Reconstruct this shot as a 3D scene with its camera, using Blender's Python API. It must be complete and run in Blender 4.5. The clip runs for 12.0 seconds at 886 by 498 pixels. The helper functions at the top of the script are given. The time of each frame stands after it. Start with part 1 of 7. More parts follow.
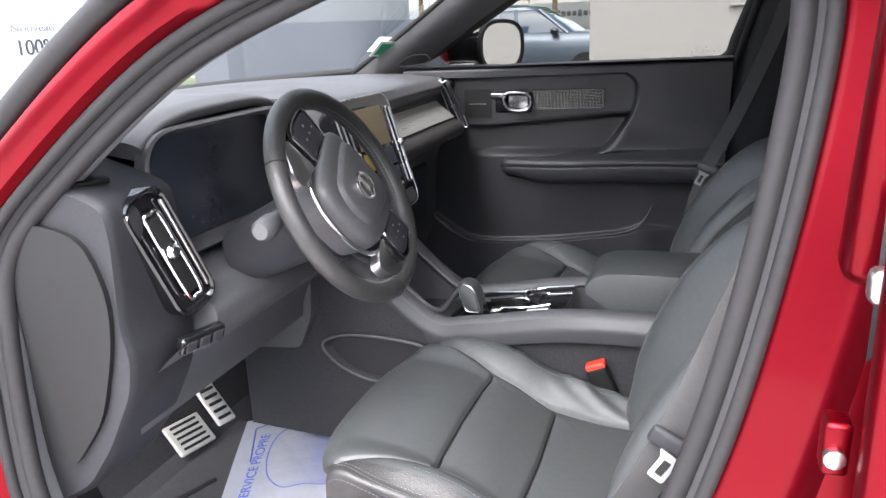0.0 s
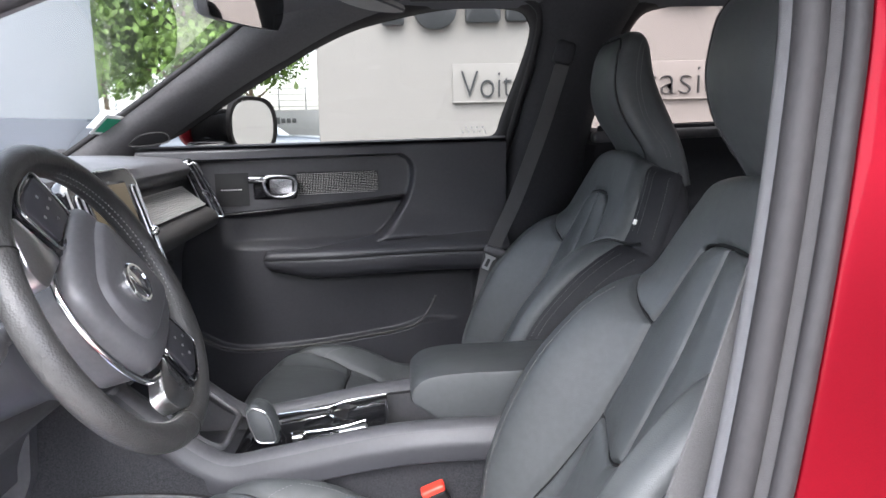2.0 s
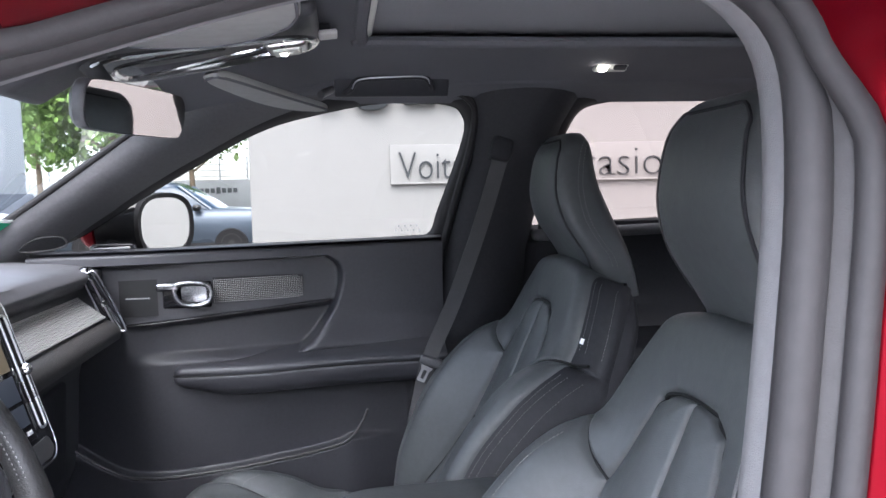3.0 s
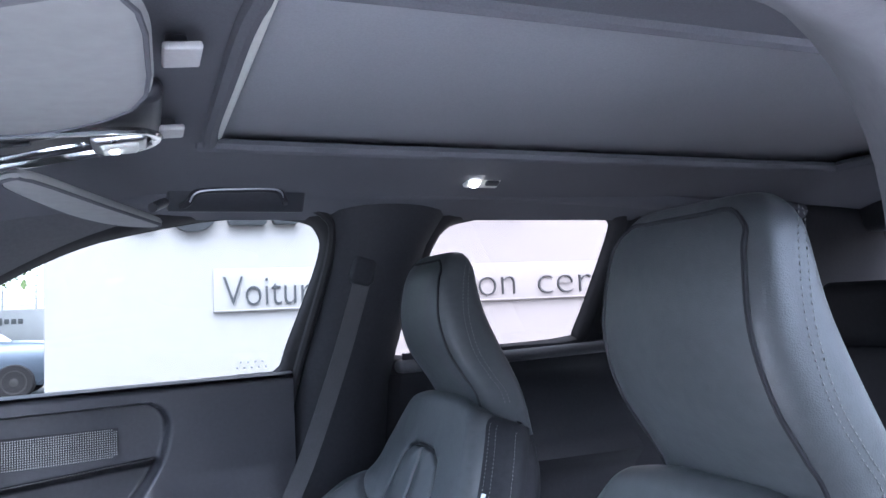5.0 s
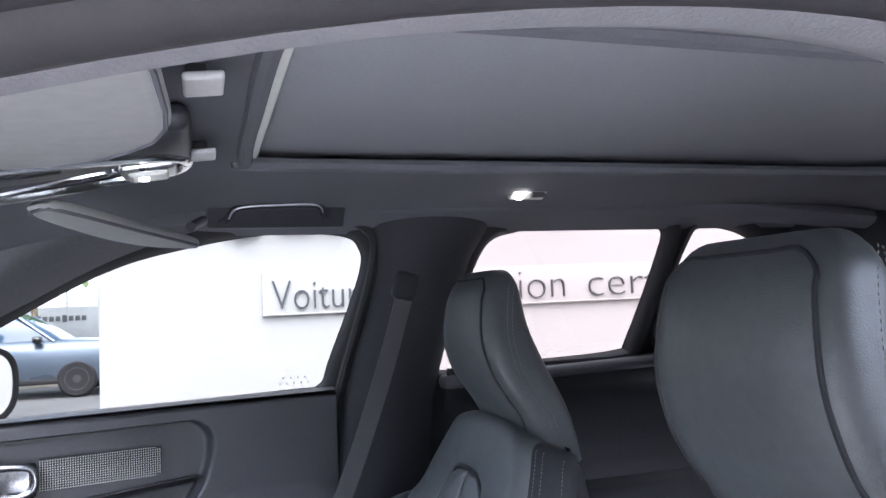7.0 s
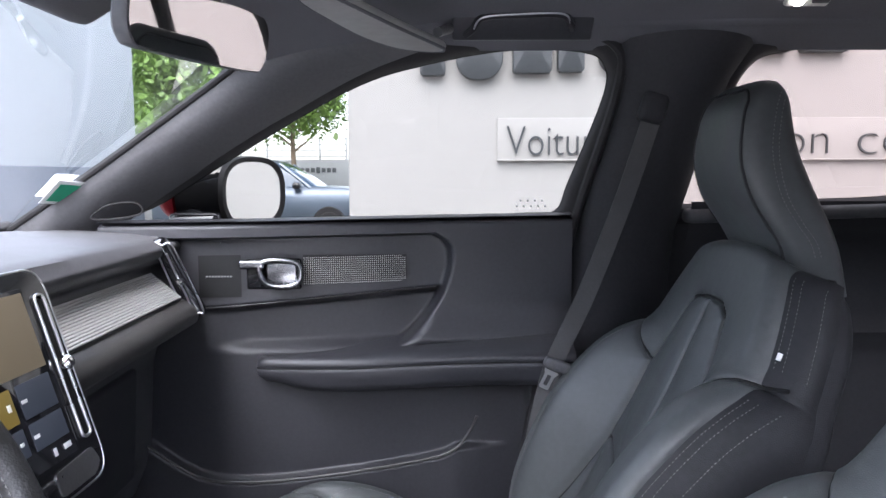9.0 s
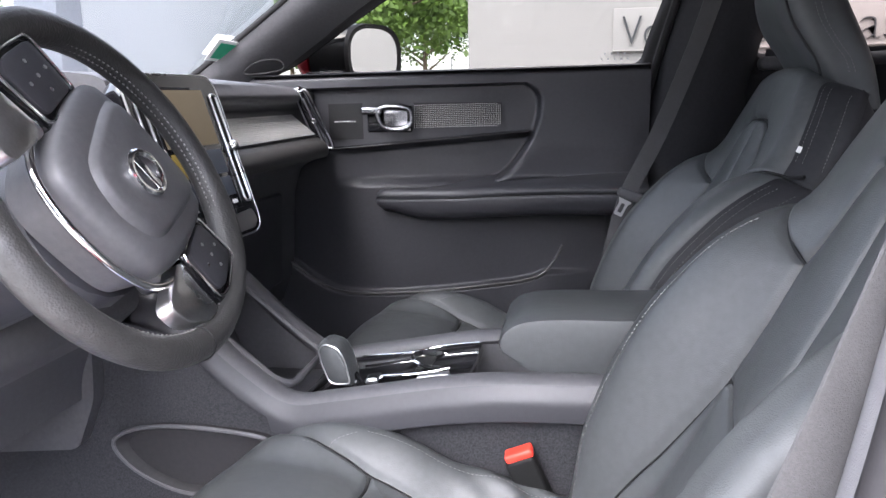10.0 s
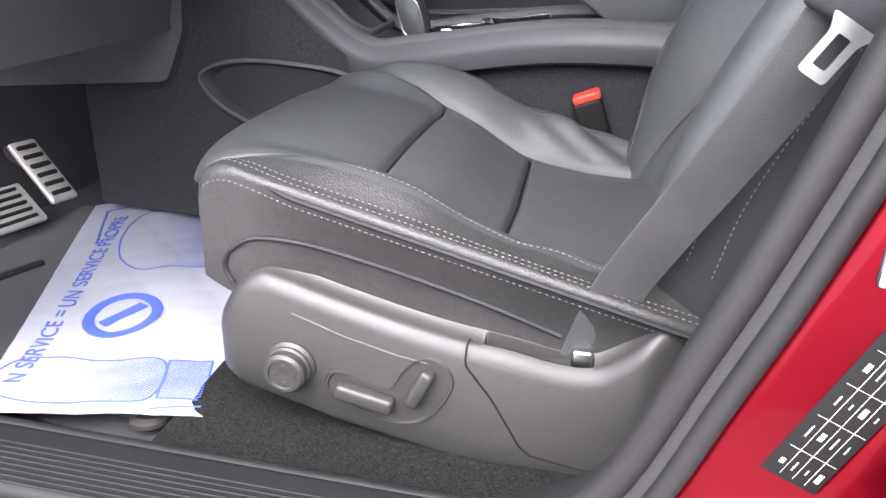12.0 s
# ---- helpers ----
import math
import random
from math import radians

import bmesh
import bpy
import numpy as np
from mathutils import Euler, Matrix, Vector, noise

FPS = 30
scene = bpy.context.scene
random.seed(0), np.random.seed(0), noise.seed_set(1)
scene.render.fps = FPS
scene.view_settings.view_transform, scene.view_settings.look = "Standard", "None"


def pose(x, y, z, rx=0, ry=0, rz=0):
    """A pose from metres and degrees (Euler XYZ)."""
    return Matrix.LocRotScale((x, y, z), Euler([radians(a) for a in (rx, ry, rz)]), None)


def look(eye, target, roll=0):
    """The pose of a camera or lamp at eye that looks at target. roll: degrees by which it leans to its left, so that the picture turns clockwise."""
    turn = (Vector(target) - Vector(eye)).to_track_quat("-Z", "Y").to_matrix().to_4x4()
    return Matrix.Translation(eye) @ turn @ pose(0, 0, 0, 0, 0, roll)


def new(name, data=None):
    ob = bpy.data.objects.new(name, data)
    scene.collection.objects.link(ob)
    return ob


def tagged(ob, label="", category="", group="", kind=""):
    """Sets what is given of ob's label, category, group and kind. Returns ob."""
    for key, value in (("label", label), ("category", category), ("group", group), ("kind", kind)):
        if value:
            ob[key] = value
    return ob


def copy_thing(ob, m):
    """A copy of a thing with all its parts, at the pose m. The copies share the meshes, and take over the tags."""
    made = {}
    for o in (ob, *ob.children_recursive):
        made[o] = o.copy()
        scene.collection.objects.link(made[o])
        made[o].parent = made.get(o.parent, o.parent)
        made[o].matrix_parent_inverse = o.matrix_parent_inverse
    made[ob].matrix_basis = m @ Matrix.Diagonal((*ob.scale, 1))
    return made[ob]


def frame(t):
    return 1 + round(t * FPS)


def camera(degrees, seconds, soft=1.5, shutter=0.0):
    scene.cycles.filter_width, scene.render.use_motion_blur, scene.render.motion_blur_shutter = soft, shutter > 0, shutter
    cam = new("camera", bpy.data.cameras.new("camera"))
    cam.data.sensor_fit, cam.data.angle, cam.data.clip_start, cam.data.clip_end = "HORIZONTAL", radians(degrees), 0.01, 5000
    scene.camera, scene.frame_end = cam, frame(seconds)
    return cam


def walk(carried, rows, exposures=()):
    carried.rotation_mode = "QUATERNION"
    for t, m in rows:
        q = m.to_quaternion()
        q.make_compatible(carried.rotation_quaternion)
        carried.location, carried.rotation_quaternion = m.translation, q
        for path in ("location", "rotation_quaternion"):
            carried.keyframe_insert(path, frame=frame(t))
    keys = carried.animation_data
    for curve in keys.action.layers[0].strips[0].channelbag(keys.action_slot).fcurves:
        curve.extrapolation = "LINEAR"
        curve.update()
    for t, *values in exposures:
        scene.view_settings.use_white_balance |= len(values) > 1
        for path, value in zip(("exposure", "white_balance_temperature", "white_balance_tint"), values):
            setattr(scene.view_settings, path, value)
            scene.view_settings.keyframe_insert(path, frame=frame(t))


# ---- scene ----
cam = camera(61.1, 12.0)
PATH = [
    (0, (0.098, -1.507, 1.36), (-0.547, 0.295, 0.78), -2.3),
    (0.5, (-0.022, -1.393, 1.281), (-0.331, 0.519, 0.781), -1.2),
    (1, (-0.117, -1.327, 1.264), (-0.19, 0.624, 0.831), -0.9),
    (1.5, (-0.145, -1.294, 1.253), (-0.092, 0.668, 0.866), -0.9),
    (2, (-0.126, -1.259, 1.28), (-0.019, 0.71, 0.946), -1.1),
    (2.5, (-0.088, -1.198, 1.314), (0.072, 0.778, 1.052), -1.4),
    (3, (-0.084, -1.1, 1.355), (0.176, 0.877, 1.194), -1.3),
    (3.5, (-0.111, -1.006, 1.384), (0.271, 0.957, 1.342), -1.2),
    (5.5, (-0.132, -0.858, 1.362), (0.640, 0.979, 1.525), -2.8),
    (6, (-0.121, -0.846, 1.388), (0.611, 1.007, 1.553), -3.1),
    (6.5, (-0.103, -0.852, 1.405), (0.586, 1.017, 1.573), -3.1),
    (8.5, (-0.113, -0.769, 1.369), (0.064, 1.221, 1.283), -0.5),
    (9, (-0.12, -0.801, 1.322), (-0.108, 1.189, 1.121), -0.2),
    (9.5, (-0.086, -0.918, 1.276), (-0.244, 1.05, 0.954), -0.5),
    (10, (-0.020, -1.076, 1.172), (-0.355, 0.855, 0.775), -1.1),
    (10.5, (-0.061, -1.110, 1.006), (-0.449, 0.765, 0.459), -1.1),
    (11, (-0.092, -1.168, 0.888), (-0.449, 0.674, 0.229), -0.2),
    (11.5, (-0.086, -1.211, 0.866), (-0.424, 0.608, 0.108), 1.1),
    (12, (-0.072, -1.227, 0.911), (-0.428, 0.57, 0.108), 2.0),
]
walk(cam, [(t, look(eye, target, roll)) for t, eye, target, roll in PATH],
     [(0, 3.3, 6400, 12), (1.5, 3.5, 6300, 12), (2.5, 3.55, 6150, 13), (3.5, 3.95, 5700, 14), (5.5, 4.15, 5200, 14), (6.5, 4.2, 5550, 14), (8.5, 3.85, 5950, 15), (9.5, 3.7, 6000, 15),
      (10, 3.6, 6200, 16), (10.5, 3.5, 6400, 17), (11, 3.3, 6350, 16), (12, 3.17, 6350, 15)])

# ---------------------------------------------------------------- light
world = bpy.data.worlds.new("overcast_sky")
scene.world = world
world.use_nodes = True
wn = world.node_tree
wn.nodes.clear()
w_out = wn.nodes.new("ShaderNodeOutputWorld")
w_bg = wn.nodes.new("ShaderNodeBackground")
w_sat = wn.nodes.new("ShaderNodeHueSaturation")
w_sky = wn.nodes.new("ShaderNodeTexSky")
w_sky.sky_type = "NISHITA"
w_sky.sun_disc = False
w_sky.sun_elevation = radians(53)
w_sky.sun_rotation = radians(186)
w_sky.dust_density = 2.0
w_sat.inputs["Saturation"].default_value = 0.4
w_bg.inputs["Strength"].default_value = 0.15
wn.links.new(w_sky.outputs[0], w_sat.inputs["Color"])
wn.links.new(w_sat.outputs[0], w_bg.inputs["Color"])
wn.links.new(w_bg.outputs[0], w_out.inputs["Surface"])

sun_data = bpy.data.lights.new("sun", "SUN")
sun_data.energy, sun_data.angle, sun_data.color = 1.2, radians(80), (1.0, 0.97, 0.93)
sun = new("sun", sun_data)
sun.matrix_world = look((-0.6, -5.4, 8.2), (0, 0, 0.8))


# ---------------------------------------------------------------- materials
def material(name, color, rough=0.6, metal=0.0, vary=0.15, big=3.0, fine=60.0, bump=0.0, bump_scale=800.0,
             voronoi=False, coat=0.0, spec=0.5, sheen=0.0, rough_vary=0.06, uneven=0.0):
    m = bpy.data.materials.new(name)
    m.use_nodes = True
    nt = m.node_tree
    b = nt.nodes["Principled BSDF"]
    co = nt.nodes.new("ShaderNodeTexCoord")
    n1, n2 = nt.nodes.new("ShaderNodeTexNoise"), nt.nodes.new("ShaderNodeTexNoise")
    n1.inputs["Scale"].default_value, n2.inputs["Scale"].default_value = big, fine
    n1.inputs["Detail"].default_value, n2.inputs["Detail"].default_value = 4, 3
    add = nt.nodes.new("ShaderNodeMath")
    add.operation = "ADD"
    ramp = nt.nodes.new("ShaderNodeMapRange")
    ramp.inputs["From Min"].default_value, ramp.inputs["From Max"].default_value = 0.7, 1.3
    ramp.inputs["To Min"].default_value, ramp.inputs["To Max"].default_value = 1 - vary, 1 + vary
    mul = nt.nodes.new("ShaderNodeVectorMath")
    mul.operation = "SCALE"
    mul.inputs[0].default_value = color
    nt.links.new(co.outputs["Object"], n1.inputs["Vector"])
    nt.links.new(co.outputs["Object"], n2.inputs["Vector"])
    nt.links.new(n1.outputs[0], add.inputs[0])
    nt.links.new(n2.outputs[0], add.inputs[1])
    nt.links.new(add.outputs[0], ramp.inputs["Value"])
    nt.links.new(ramp.outputs[0], mul.inputs["Scale"])
    nt.links.new(mul.outputs[0], b.inputs["Base Color"])
    rr = nt.nodes.new("ShaderNodeMapRange")
    rr.inputs["From Min"].default_value, rr.inputs["From Max"].default_value = 0.35, 0.65
    rr.inputs["To Min"].default_value, rr.inputs["To Max"].default_value = max(0.02, rough - rough_vary), min(1, rough + rough_vary)
    nt.links.new(n1.outputs[0], rr.inputs["Value"])
    nt.links.new(rr.outputs[0], b.inputs["Roughness"])
    b.inputs["Metallic"].default_value = metal
    b.inputs["Specular IOR Level"].default_value = spec
    b.inputs["Coat Weight"].default_value = coat
    b.inputs["Coat Roughness"].default_value = 0.04
    b.inputs["Sheen Weight"].default_value = sheen
    b.inputs["Sheen Roughness"].default_value = 0.5
    if bump:
        t = nt.nodes.new("ShaderNodeTexVoronoi" if voronoi else "ShaderNodeTexNoise")
        t.inputs["Scale"].default_value = bump_scale
        bp = nt.nodes.new("ShaderNodeBump")
        bp.inputs["Strength"].default_value = bump
        bp.inputs["Distance"].default_value = 0.0006
        nt.links.new(co.outputs["Object"], t.inputs["Vector"])
        nt.links.new(t.outputs[0], bp.inputs["Height"])
        nt.links.new(bp.outputs[0], b.inputs["Normal"])
        if uneven:
            n3, b3 = nt.nodes.new("ShaderNodeTexNoise"), nt.nodes.new("ShaderNodeBump")
            n3.inputs["Scale"].default_value, n3.inputs["Detail"].default_value = 17, 3
            b3.inputs["Strength"].default_value, b3.inputs["Distance"].default_value = uneven, 0.01
            nt.links.new(co.outputs["Object"], n3.inputs["Vector"])
            nt.links.new(n3.outputs[0], b3.inputs["Height"])
            nt.links.new(b3.outputs[0], bp.inputs["Normal"])
    return m


def glass_material(name, tint, gloss=1.0):
    m = bpy.data.materials.new(name)
    m.use_nodes = True
    nt = m.node_tree
    nt.nodes.clear()
    out = nt.nodes.new("ShaderNodeOutputMaterial")
    mix = nt.nodes.new("ShaderNodeMixShader")
    tr = nt.nodes.new("ShaderNodeBsdfTransparent")
    gl = nt.nodes.new("ShaderNodeBsdfGlossy")
    fr = nt.nodes.new("ShaderNodeFresnel")
    sc = nt.nodes.new("ShaderNodeMath")
    sc.operation = "MULTIPLY"
    sc.inputs[1].default_value = gloss
    fr.inputs["IOR"].default_value = 1.45
    tr.inputs["Color"].default_value = (*tint, 1)
    gl.inputs["Roughness"].default_value = 0.02
    nt.links.new(fr.outputs[0], sc.inputs[0])
    nt.links.new(sc.outputs[0], mix.inputs[0])
    nt.links.new(tr.outputs[0], mix.inputs[1])
    nt.links.new(gl.outputs[0], mix.inputs[2])
    nt.links.new(mix.outputs[0], out.inputs["Surface"])
    return m


def glow_material(name, color, strength):
    m = bpy.data.materials.new(name)
    m.use_nodes = True
    b = m.node_tree.nodes["Principled BSDF"]
    b.inputs["Base Color"].default_value = (*color, 1)
    b.inputs["Emission Color"].default_value = (*color, 1)
    b.inputs["Emission Strength"].default_value = strength
    return m


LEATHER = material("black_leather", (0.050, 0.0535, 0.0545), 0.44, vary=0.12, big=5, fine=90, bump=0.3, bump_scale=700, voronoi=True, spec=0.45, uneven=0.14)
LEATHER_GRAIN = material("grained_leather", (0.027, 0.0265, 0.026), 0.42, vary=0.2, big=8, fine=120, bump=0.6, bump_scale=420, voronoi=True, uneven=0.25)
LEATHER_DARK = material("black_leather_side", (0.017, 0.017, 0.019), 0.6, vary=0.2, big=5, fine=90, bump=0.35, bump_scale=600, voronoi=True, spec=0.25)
THREAD = material("pale_thread", (0.16, 0.16, 0.155), 0.8, vary=0.2, fine=400)
SOFT = material("soft_black_plastic", (0.068, 0.067, 0.071), 0.5, vary=0.15, big=4, fine=150, bump=0.4, bump_scale=900)
SOFT_DARK = material("black_door_trim", (0.027, 0.027, 0.031), 0.44, vary=0.15, big=4, fine=150, bump=0.35, bump_scale=900)
DARK_TRIM = material("near_black_trim", (0.019, 0.019, 0.022), 0.6, vary=0.2, big=4, fine=150, bump=0.35, bump_scale=900, spec=0.3)
HARD = material("hard_grey_plastic", (0.036, 0.0345, 0.033), 0.38, vary=0.12, big=4, fine=200, bump=0.5, bump_scale=1100)
CARPET = material("black_carpet", (0.029, 0.029, 0.032), 0.98, vary=0.55, big=330, fine=1100, bump=1.0, bump_scale=900, spec=0.1, sheen=0.15)
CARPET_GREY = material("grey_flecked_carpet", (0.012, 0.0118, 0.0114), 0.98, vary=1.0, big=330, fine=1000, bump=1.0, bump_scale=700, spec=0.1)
GLOSS = material("piano_black", (0.006, 0.006, 0.007), 0.08, vary=0.05, rough_vary=0.03, coat=0.6)
CHROME = material("bright_chrome", (0.78, 0.78, 0.78), 0.12, 1.0, vary=0.04, rough_vary=0.04)
SATIN = material("satin_metal", (0.5, 0.5, 0.5), 0.32, 1.0, vary=0.08, big=12, fine=300)
RED = material("red_metallic_paint", (0.165, 0.0, 0.006), 0.30, 0.85, vary=0.06, big=2, fine=900, coat=0.12, rough_vary=0.03)
RUBBER = material("black_rubber", (0.019, 0.018, 0.019), 0.6, vary=0.15, fine=120, bump=0.2, bump_scale=500, spec=0.25)
SILL = material("black_sill_plastic", (0.010, 0.010, 0.0105), 0.5, vary=0.15, fine=150, bump=0.4, bump_scale=900, spec=0.3)
SEAL = material("dark_grey_seal", (0.03, 0.029, 0.03), 0.75, vary=0.15, fine=120, bump=0.4, bump_scale=700, spec=0.25)
TRIM = material("grey_pillar_trim", (0.105, 0.104, 0.108), 0.7, vary=0.1, fine=150, bump=0.4, bump_scale=800)
LINER = material("charcoal_headliner", (0.105, 0.105, 0.115), 0.95, vary=0.12, big=5, fine=500, bump=0.6, bump_scale=900, spec=0.15)
CLIP = material("pale_grey_plastic", (0.42, 0.41, 0.40), 0.5, vary=0.08, fine=200)
BLIND = material("grey_roof_blind", (0.235, 0.235, 0.25), 0.9, vary=0.08, big=3, fine=400, bump=0.4, bump_scale=1200, spec=0.2)
VISOR_MAT = material("visor_vinyl", (0.26, 0.257, 0.25), 0.7, vary=0.08, bump=0.3, bump_scale=900)
PALE = material("pale_plastic", (0.5, 0.5, 0.46), 0.4, vary=0.05)
WEB = material("belt_webbing", (0.058, 0.057, 0.058), 0.7, vary=0.2, big=20, fine=500, bump=0.9, bump_scale=1000)
PAPER = material("white_paper", (0.335, 0.345, 0.39), 0.6, vary=0.05, big=8, fine=60, bump=0.3, bump_scale=60)
BLUE = material("blue_print", (0.06, 0.1, 0.42), 0.6, vary=0.15, fine=300)
RED_PLASTIC = material("red_buckle_plastic", (0.75, 0.05, 0.03), 0.4, vary=0.06)
PEDAL_MAT = material("brushed_pedal_metal", (0.6, 0.58, 0.55), 0.35, 0.35, vary=0.12, big=30, fine=300)
WALL = material("white_render", (0.34, 0.332, 0.32), 0.85, vary=0.05, big=0.8, fine=25, bump=0.3, bump_scale=120)
PANEL = material("white_panel", (0.37, 0.385, 0.385), 0.6, vary=0.04, big=0.6, fine=20)
WALL_GREY = material("slate_grey_panel", (0.11, 0.125, 0.15), 0.7, vary=0.1, big=1, fine=30)
LETTER = material("dark_sign_letters", (0.05, 0.055, 0.06), 0.45, vary=0.1)
# pale so that the unseen ground slab throws light upwards
BOUNCE_SLAB = material("pale_bounce_slab", (0.44, 0.43, 0.41), 0.9, vary=0.12, big=0.8, fine=40, bump=0.4, bump_scale=150)
ASPHALT = material("worn_asphalt", (0.11, 0.108, 0.104), 0.95, vary=0.35, big=0.4, fine=30, bump=0.6, bump_scale=200)
CAR_PAINT = material("blue_grey_car_paint", (0.10, 0.125, 0.16), 0.3, 0.5, vary=0.08, big=1, fine=300, coat=0.5)
CAR_GLASS = material("dark_blue_car_glass", (0.03, 0.06, 0.10), 0.06, vary=0.1, rough_vary=0.02, coat=0.4)
GRASS = material("roadside_grass", (0.1, 0.13, 0.03), 0.95, vary=0.4, big=0.6, fine=12)
KERB = material("concrete_kerb", (0.4, 0.37, 0.31), 0.9, vary=0.15, big=1, fine=30)
BARK = material("tree_bark", (0.16, 0.12, 0.085), 0.95, vary=0.3, big=2, fine=20, bump=0.7, bump_scale=30)
LEAF = material("green_leaves", (0.11, 0.19, 0.03), 0.6, vary=0.35, big=0.7, fine=6)
SCREEN = material("dark_screen_glass", (0.012, 0.012, 0.014), 0.05, vary=0.03, rough_vary=0.02, coat=0.5)
DISPLAY = material("matte_display_glass", (0.028, 0.032, 0.044), 0.22, vary=0.05, spec=0.8)
STEEL = material("steel_fence", (0.3, 0.31, 0.32), 0.5, 0.6, vary=0.1)
GREEN = material("green_sticker", (0.02, 0.3, 0.16), 0.5, vary=0.08)
WHITE = material("white_print", (0.75, 0.75, 0.74), 0.5, vary=0.05)
BLACK = material("black_label", (0.008, 0.008, 0.008), 0.6, vary=0.1, spec=0.2)
HANDLE = material("dark_satin_metal", (0.3, 0.3, 0.31), 0.3, 1.0, vary=0.08, fine=300)
# for the added, unseen wall that holds back low sky light
SKY_BLOCKER = material("grey_brown_sky_blocker", (0.26, 0.25, 0.24), 0.9, vary=0.2, big=0.5, fine=8)
BRIGHT = material("bright_woven_metal", (0.55, 0.54, 0.52), 0.38, 0.35, vary=0.1, fine=300)
MIRROR = material("mirror_glass", (0.85, 0.86, 0.86), 0.02, 1.0, vary=0.01, rough_vary=0.01)
GLASS = glass_material("window_glass", (0.242, 0.240, 0.226), 0.6)
SCREEN_GLASS = glass_material("windscreen_glass", (0.78, 0.80, 0.79), 0.6)
TINT = glass_material("tinted_glass", (0.235, 0.205, 0.19), 0.6)
LED = glow_material("lamp_glow", (1.0, 0.93, 0.8), 2.5)
SCREEN_MAP = glow_material("screen_map", (0.06, 0.048, 0.03), 0.15)
SCREEN_OLIVE = glow_material("screen_olive", (0.07, 0.05, 0.01), 0.15)
SCREEN_BLUE = glow_material("screen_slate", (0.016, 0.019, 0.025), 0.12)


# ---------------------------------------------------------------- mesh tools
class Geo:
    def __init__(self):
        self.v, self.f = [], []

    def add(self, pts, faces):
        o = len(self.v)
        self.v += [tuple(float(c) for c in p) for p in pts]
        self.f += [tuple(o + i for i in q) for q in faces]
        return self

    def grid(self, p, wrap_u=False, wrap_v=False):
        """p: array nv x nu x 3."""
        p = np.asarray(p, float)
        nv, nu = p.shape[:2]
        q = []
        for j in range(nv - (0 if wrap_v else 1)):
            for i in range(nu - (0 if wrap_u else 1)):
                a, b = j * nu + i, j * nu + (i + 1) % nu
                c, d = ((j + 1) % nv) * nu + (i + 1) % nu, ((j + 1) % nv) * nu + i
                q.append((a, b, c, d))
        return self.add(p.reshape(-1, 3), q)

    def rings(self, p, caps=True):
        p = np.asarray(p, float)
        self.grid(p, wrap_u=True)
        if caps:
            o, (nv, nu) = len(self.v) - p.shape[0] * p.shape[1], p.shape[:2]
            self.f.append(tuple(o + i for i in range(nu))[::-1])
            self.f.append(tuple(o + (nv - 1) * nu + i for i in range(nu)))
        return self

    def tube(self, pts, r, n=10, closed=False, flat=1.0):
        """A tube along a line of points; r: radius or one for each point."""
        pts = np.asarray(pts, float)
        m = len(pts)
        r = np.broadcast_to(np.asarray(r, float), (m,))
        tan = np.roll(pts, -1, 0) - np.roll(pts, 1, 0) if closed else np.gradient(pts, axis=0)
        tan /= np.linalg.norm(tan, axis=1)[:, None] + 1e-12
        side = np.cross(tan[0], (0, 0, 1.0))
        if np.linalg.norm(side) < 0.1:
            side = np.cross(tan[0], (0, 1.0, 0))
        out = []
        for k in range(m):
            side = side - (side @ tan[k]) * tan[k]
            side /= np.linalg.norm(side)
            up = np.cross(side, tan[k])
            a = np.linspace(0, 2 * np.pi, n, endpoint=False)
            out.append(pts[k] + r[k] * (np.cos(a)[:, None] * side + flat * np.sin(a)[:, None] * up))
        if closed:
            return self.grid(out, wrap_u=True, wrap_v=True)
        return self.rings(out)

    def rbox(self, c, s, r=0.004, m=None, n=3):
        """A box with rounded edges, centre c, sizes s, turned by the 3x3 or 4x4 m about its centre."""
        h = np.asarray(s, float) / 2
        r = min(r, h.min() * 0.999)
        lat = np.r_[np.linspace(-90, 0, n + 1), np.linspace(0, 90, n + 1)]
        sl = np.r_[-np.ones(n + 1), np.ones(n + 1)]
        lon = np.concatenate([np.linspace(90 * k, 90 * k + 90, n + 1) for k in range(4)])
        sx = np.concatenate([np.full(n + 1, v) for v in (1, -1, -1, 1)])
        sy = np.concatenate([np.full(n + 1, v) for v in (1, 1, -1, -1)])
        la, lo = np.radians(lat)[:, None], np.radians(lon)[None]
        x = r * np.cos(la) * np.cos(lo) + sx[None] * (h[0] - r)
        y = r * np.cos(la) * np.sin(lo) + sy[None] * (h[1] - r)
        z = r * np.sin(la) + sl[:, None] * (h[2] - r) + 0 * lo
        p = np.stack([x, y, z], -1)
        if m is not None:
            p = p @ np.array(m.to_3x3() if hasattr(m, "to_3x3") else m).T
        return self.rings(p + np.asarray(c, float))

    def prism(self, poly, axis, a, b):
        """A flat outline (list of 2D points) pushed from a to b along the axis 0, 1 or 2."""
        poly = np.asarray(poly, float)
        rings = []
        for d in (a, b):
            q = np.empty((len(poly), 3))
            q[:, [k for k in range(3) if k != axis]] = poly
            q[:, axis] = d
            rings.append(q)
        return self.rings(rings)

    def lathe(self, prof, c, axis, n=28):
        """Rings of (radius, height) about an axis through c."""
        axis = np.asarray(axis, float) / np.linalg.norm(axis)
        u = np.cross(axis, (0.3, 0.5, 0.9))
        u /= np.linalg.norm(u)
        w = np.cross(axis, u)
        a = np.linspace(0, 2 * np.pi, n, endpoint=False)
        ring = np.cos(a)[:, None] * u + np.sin(a)[:, None] * w
        return self.rings([np.asarray(c) + h * axis + max(r, 1e-5) * ring for r, h in prof])

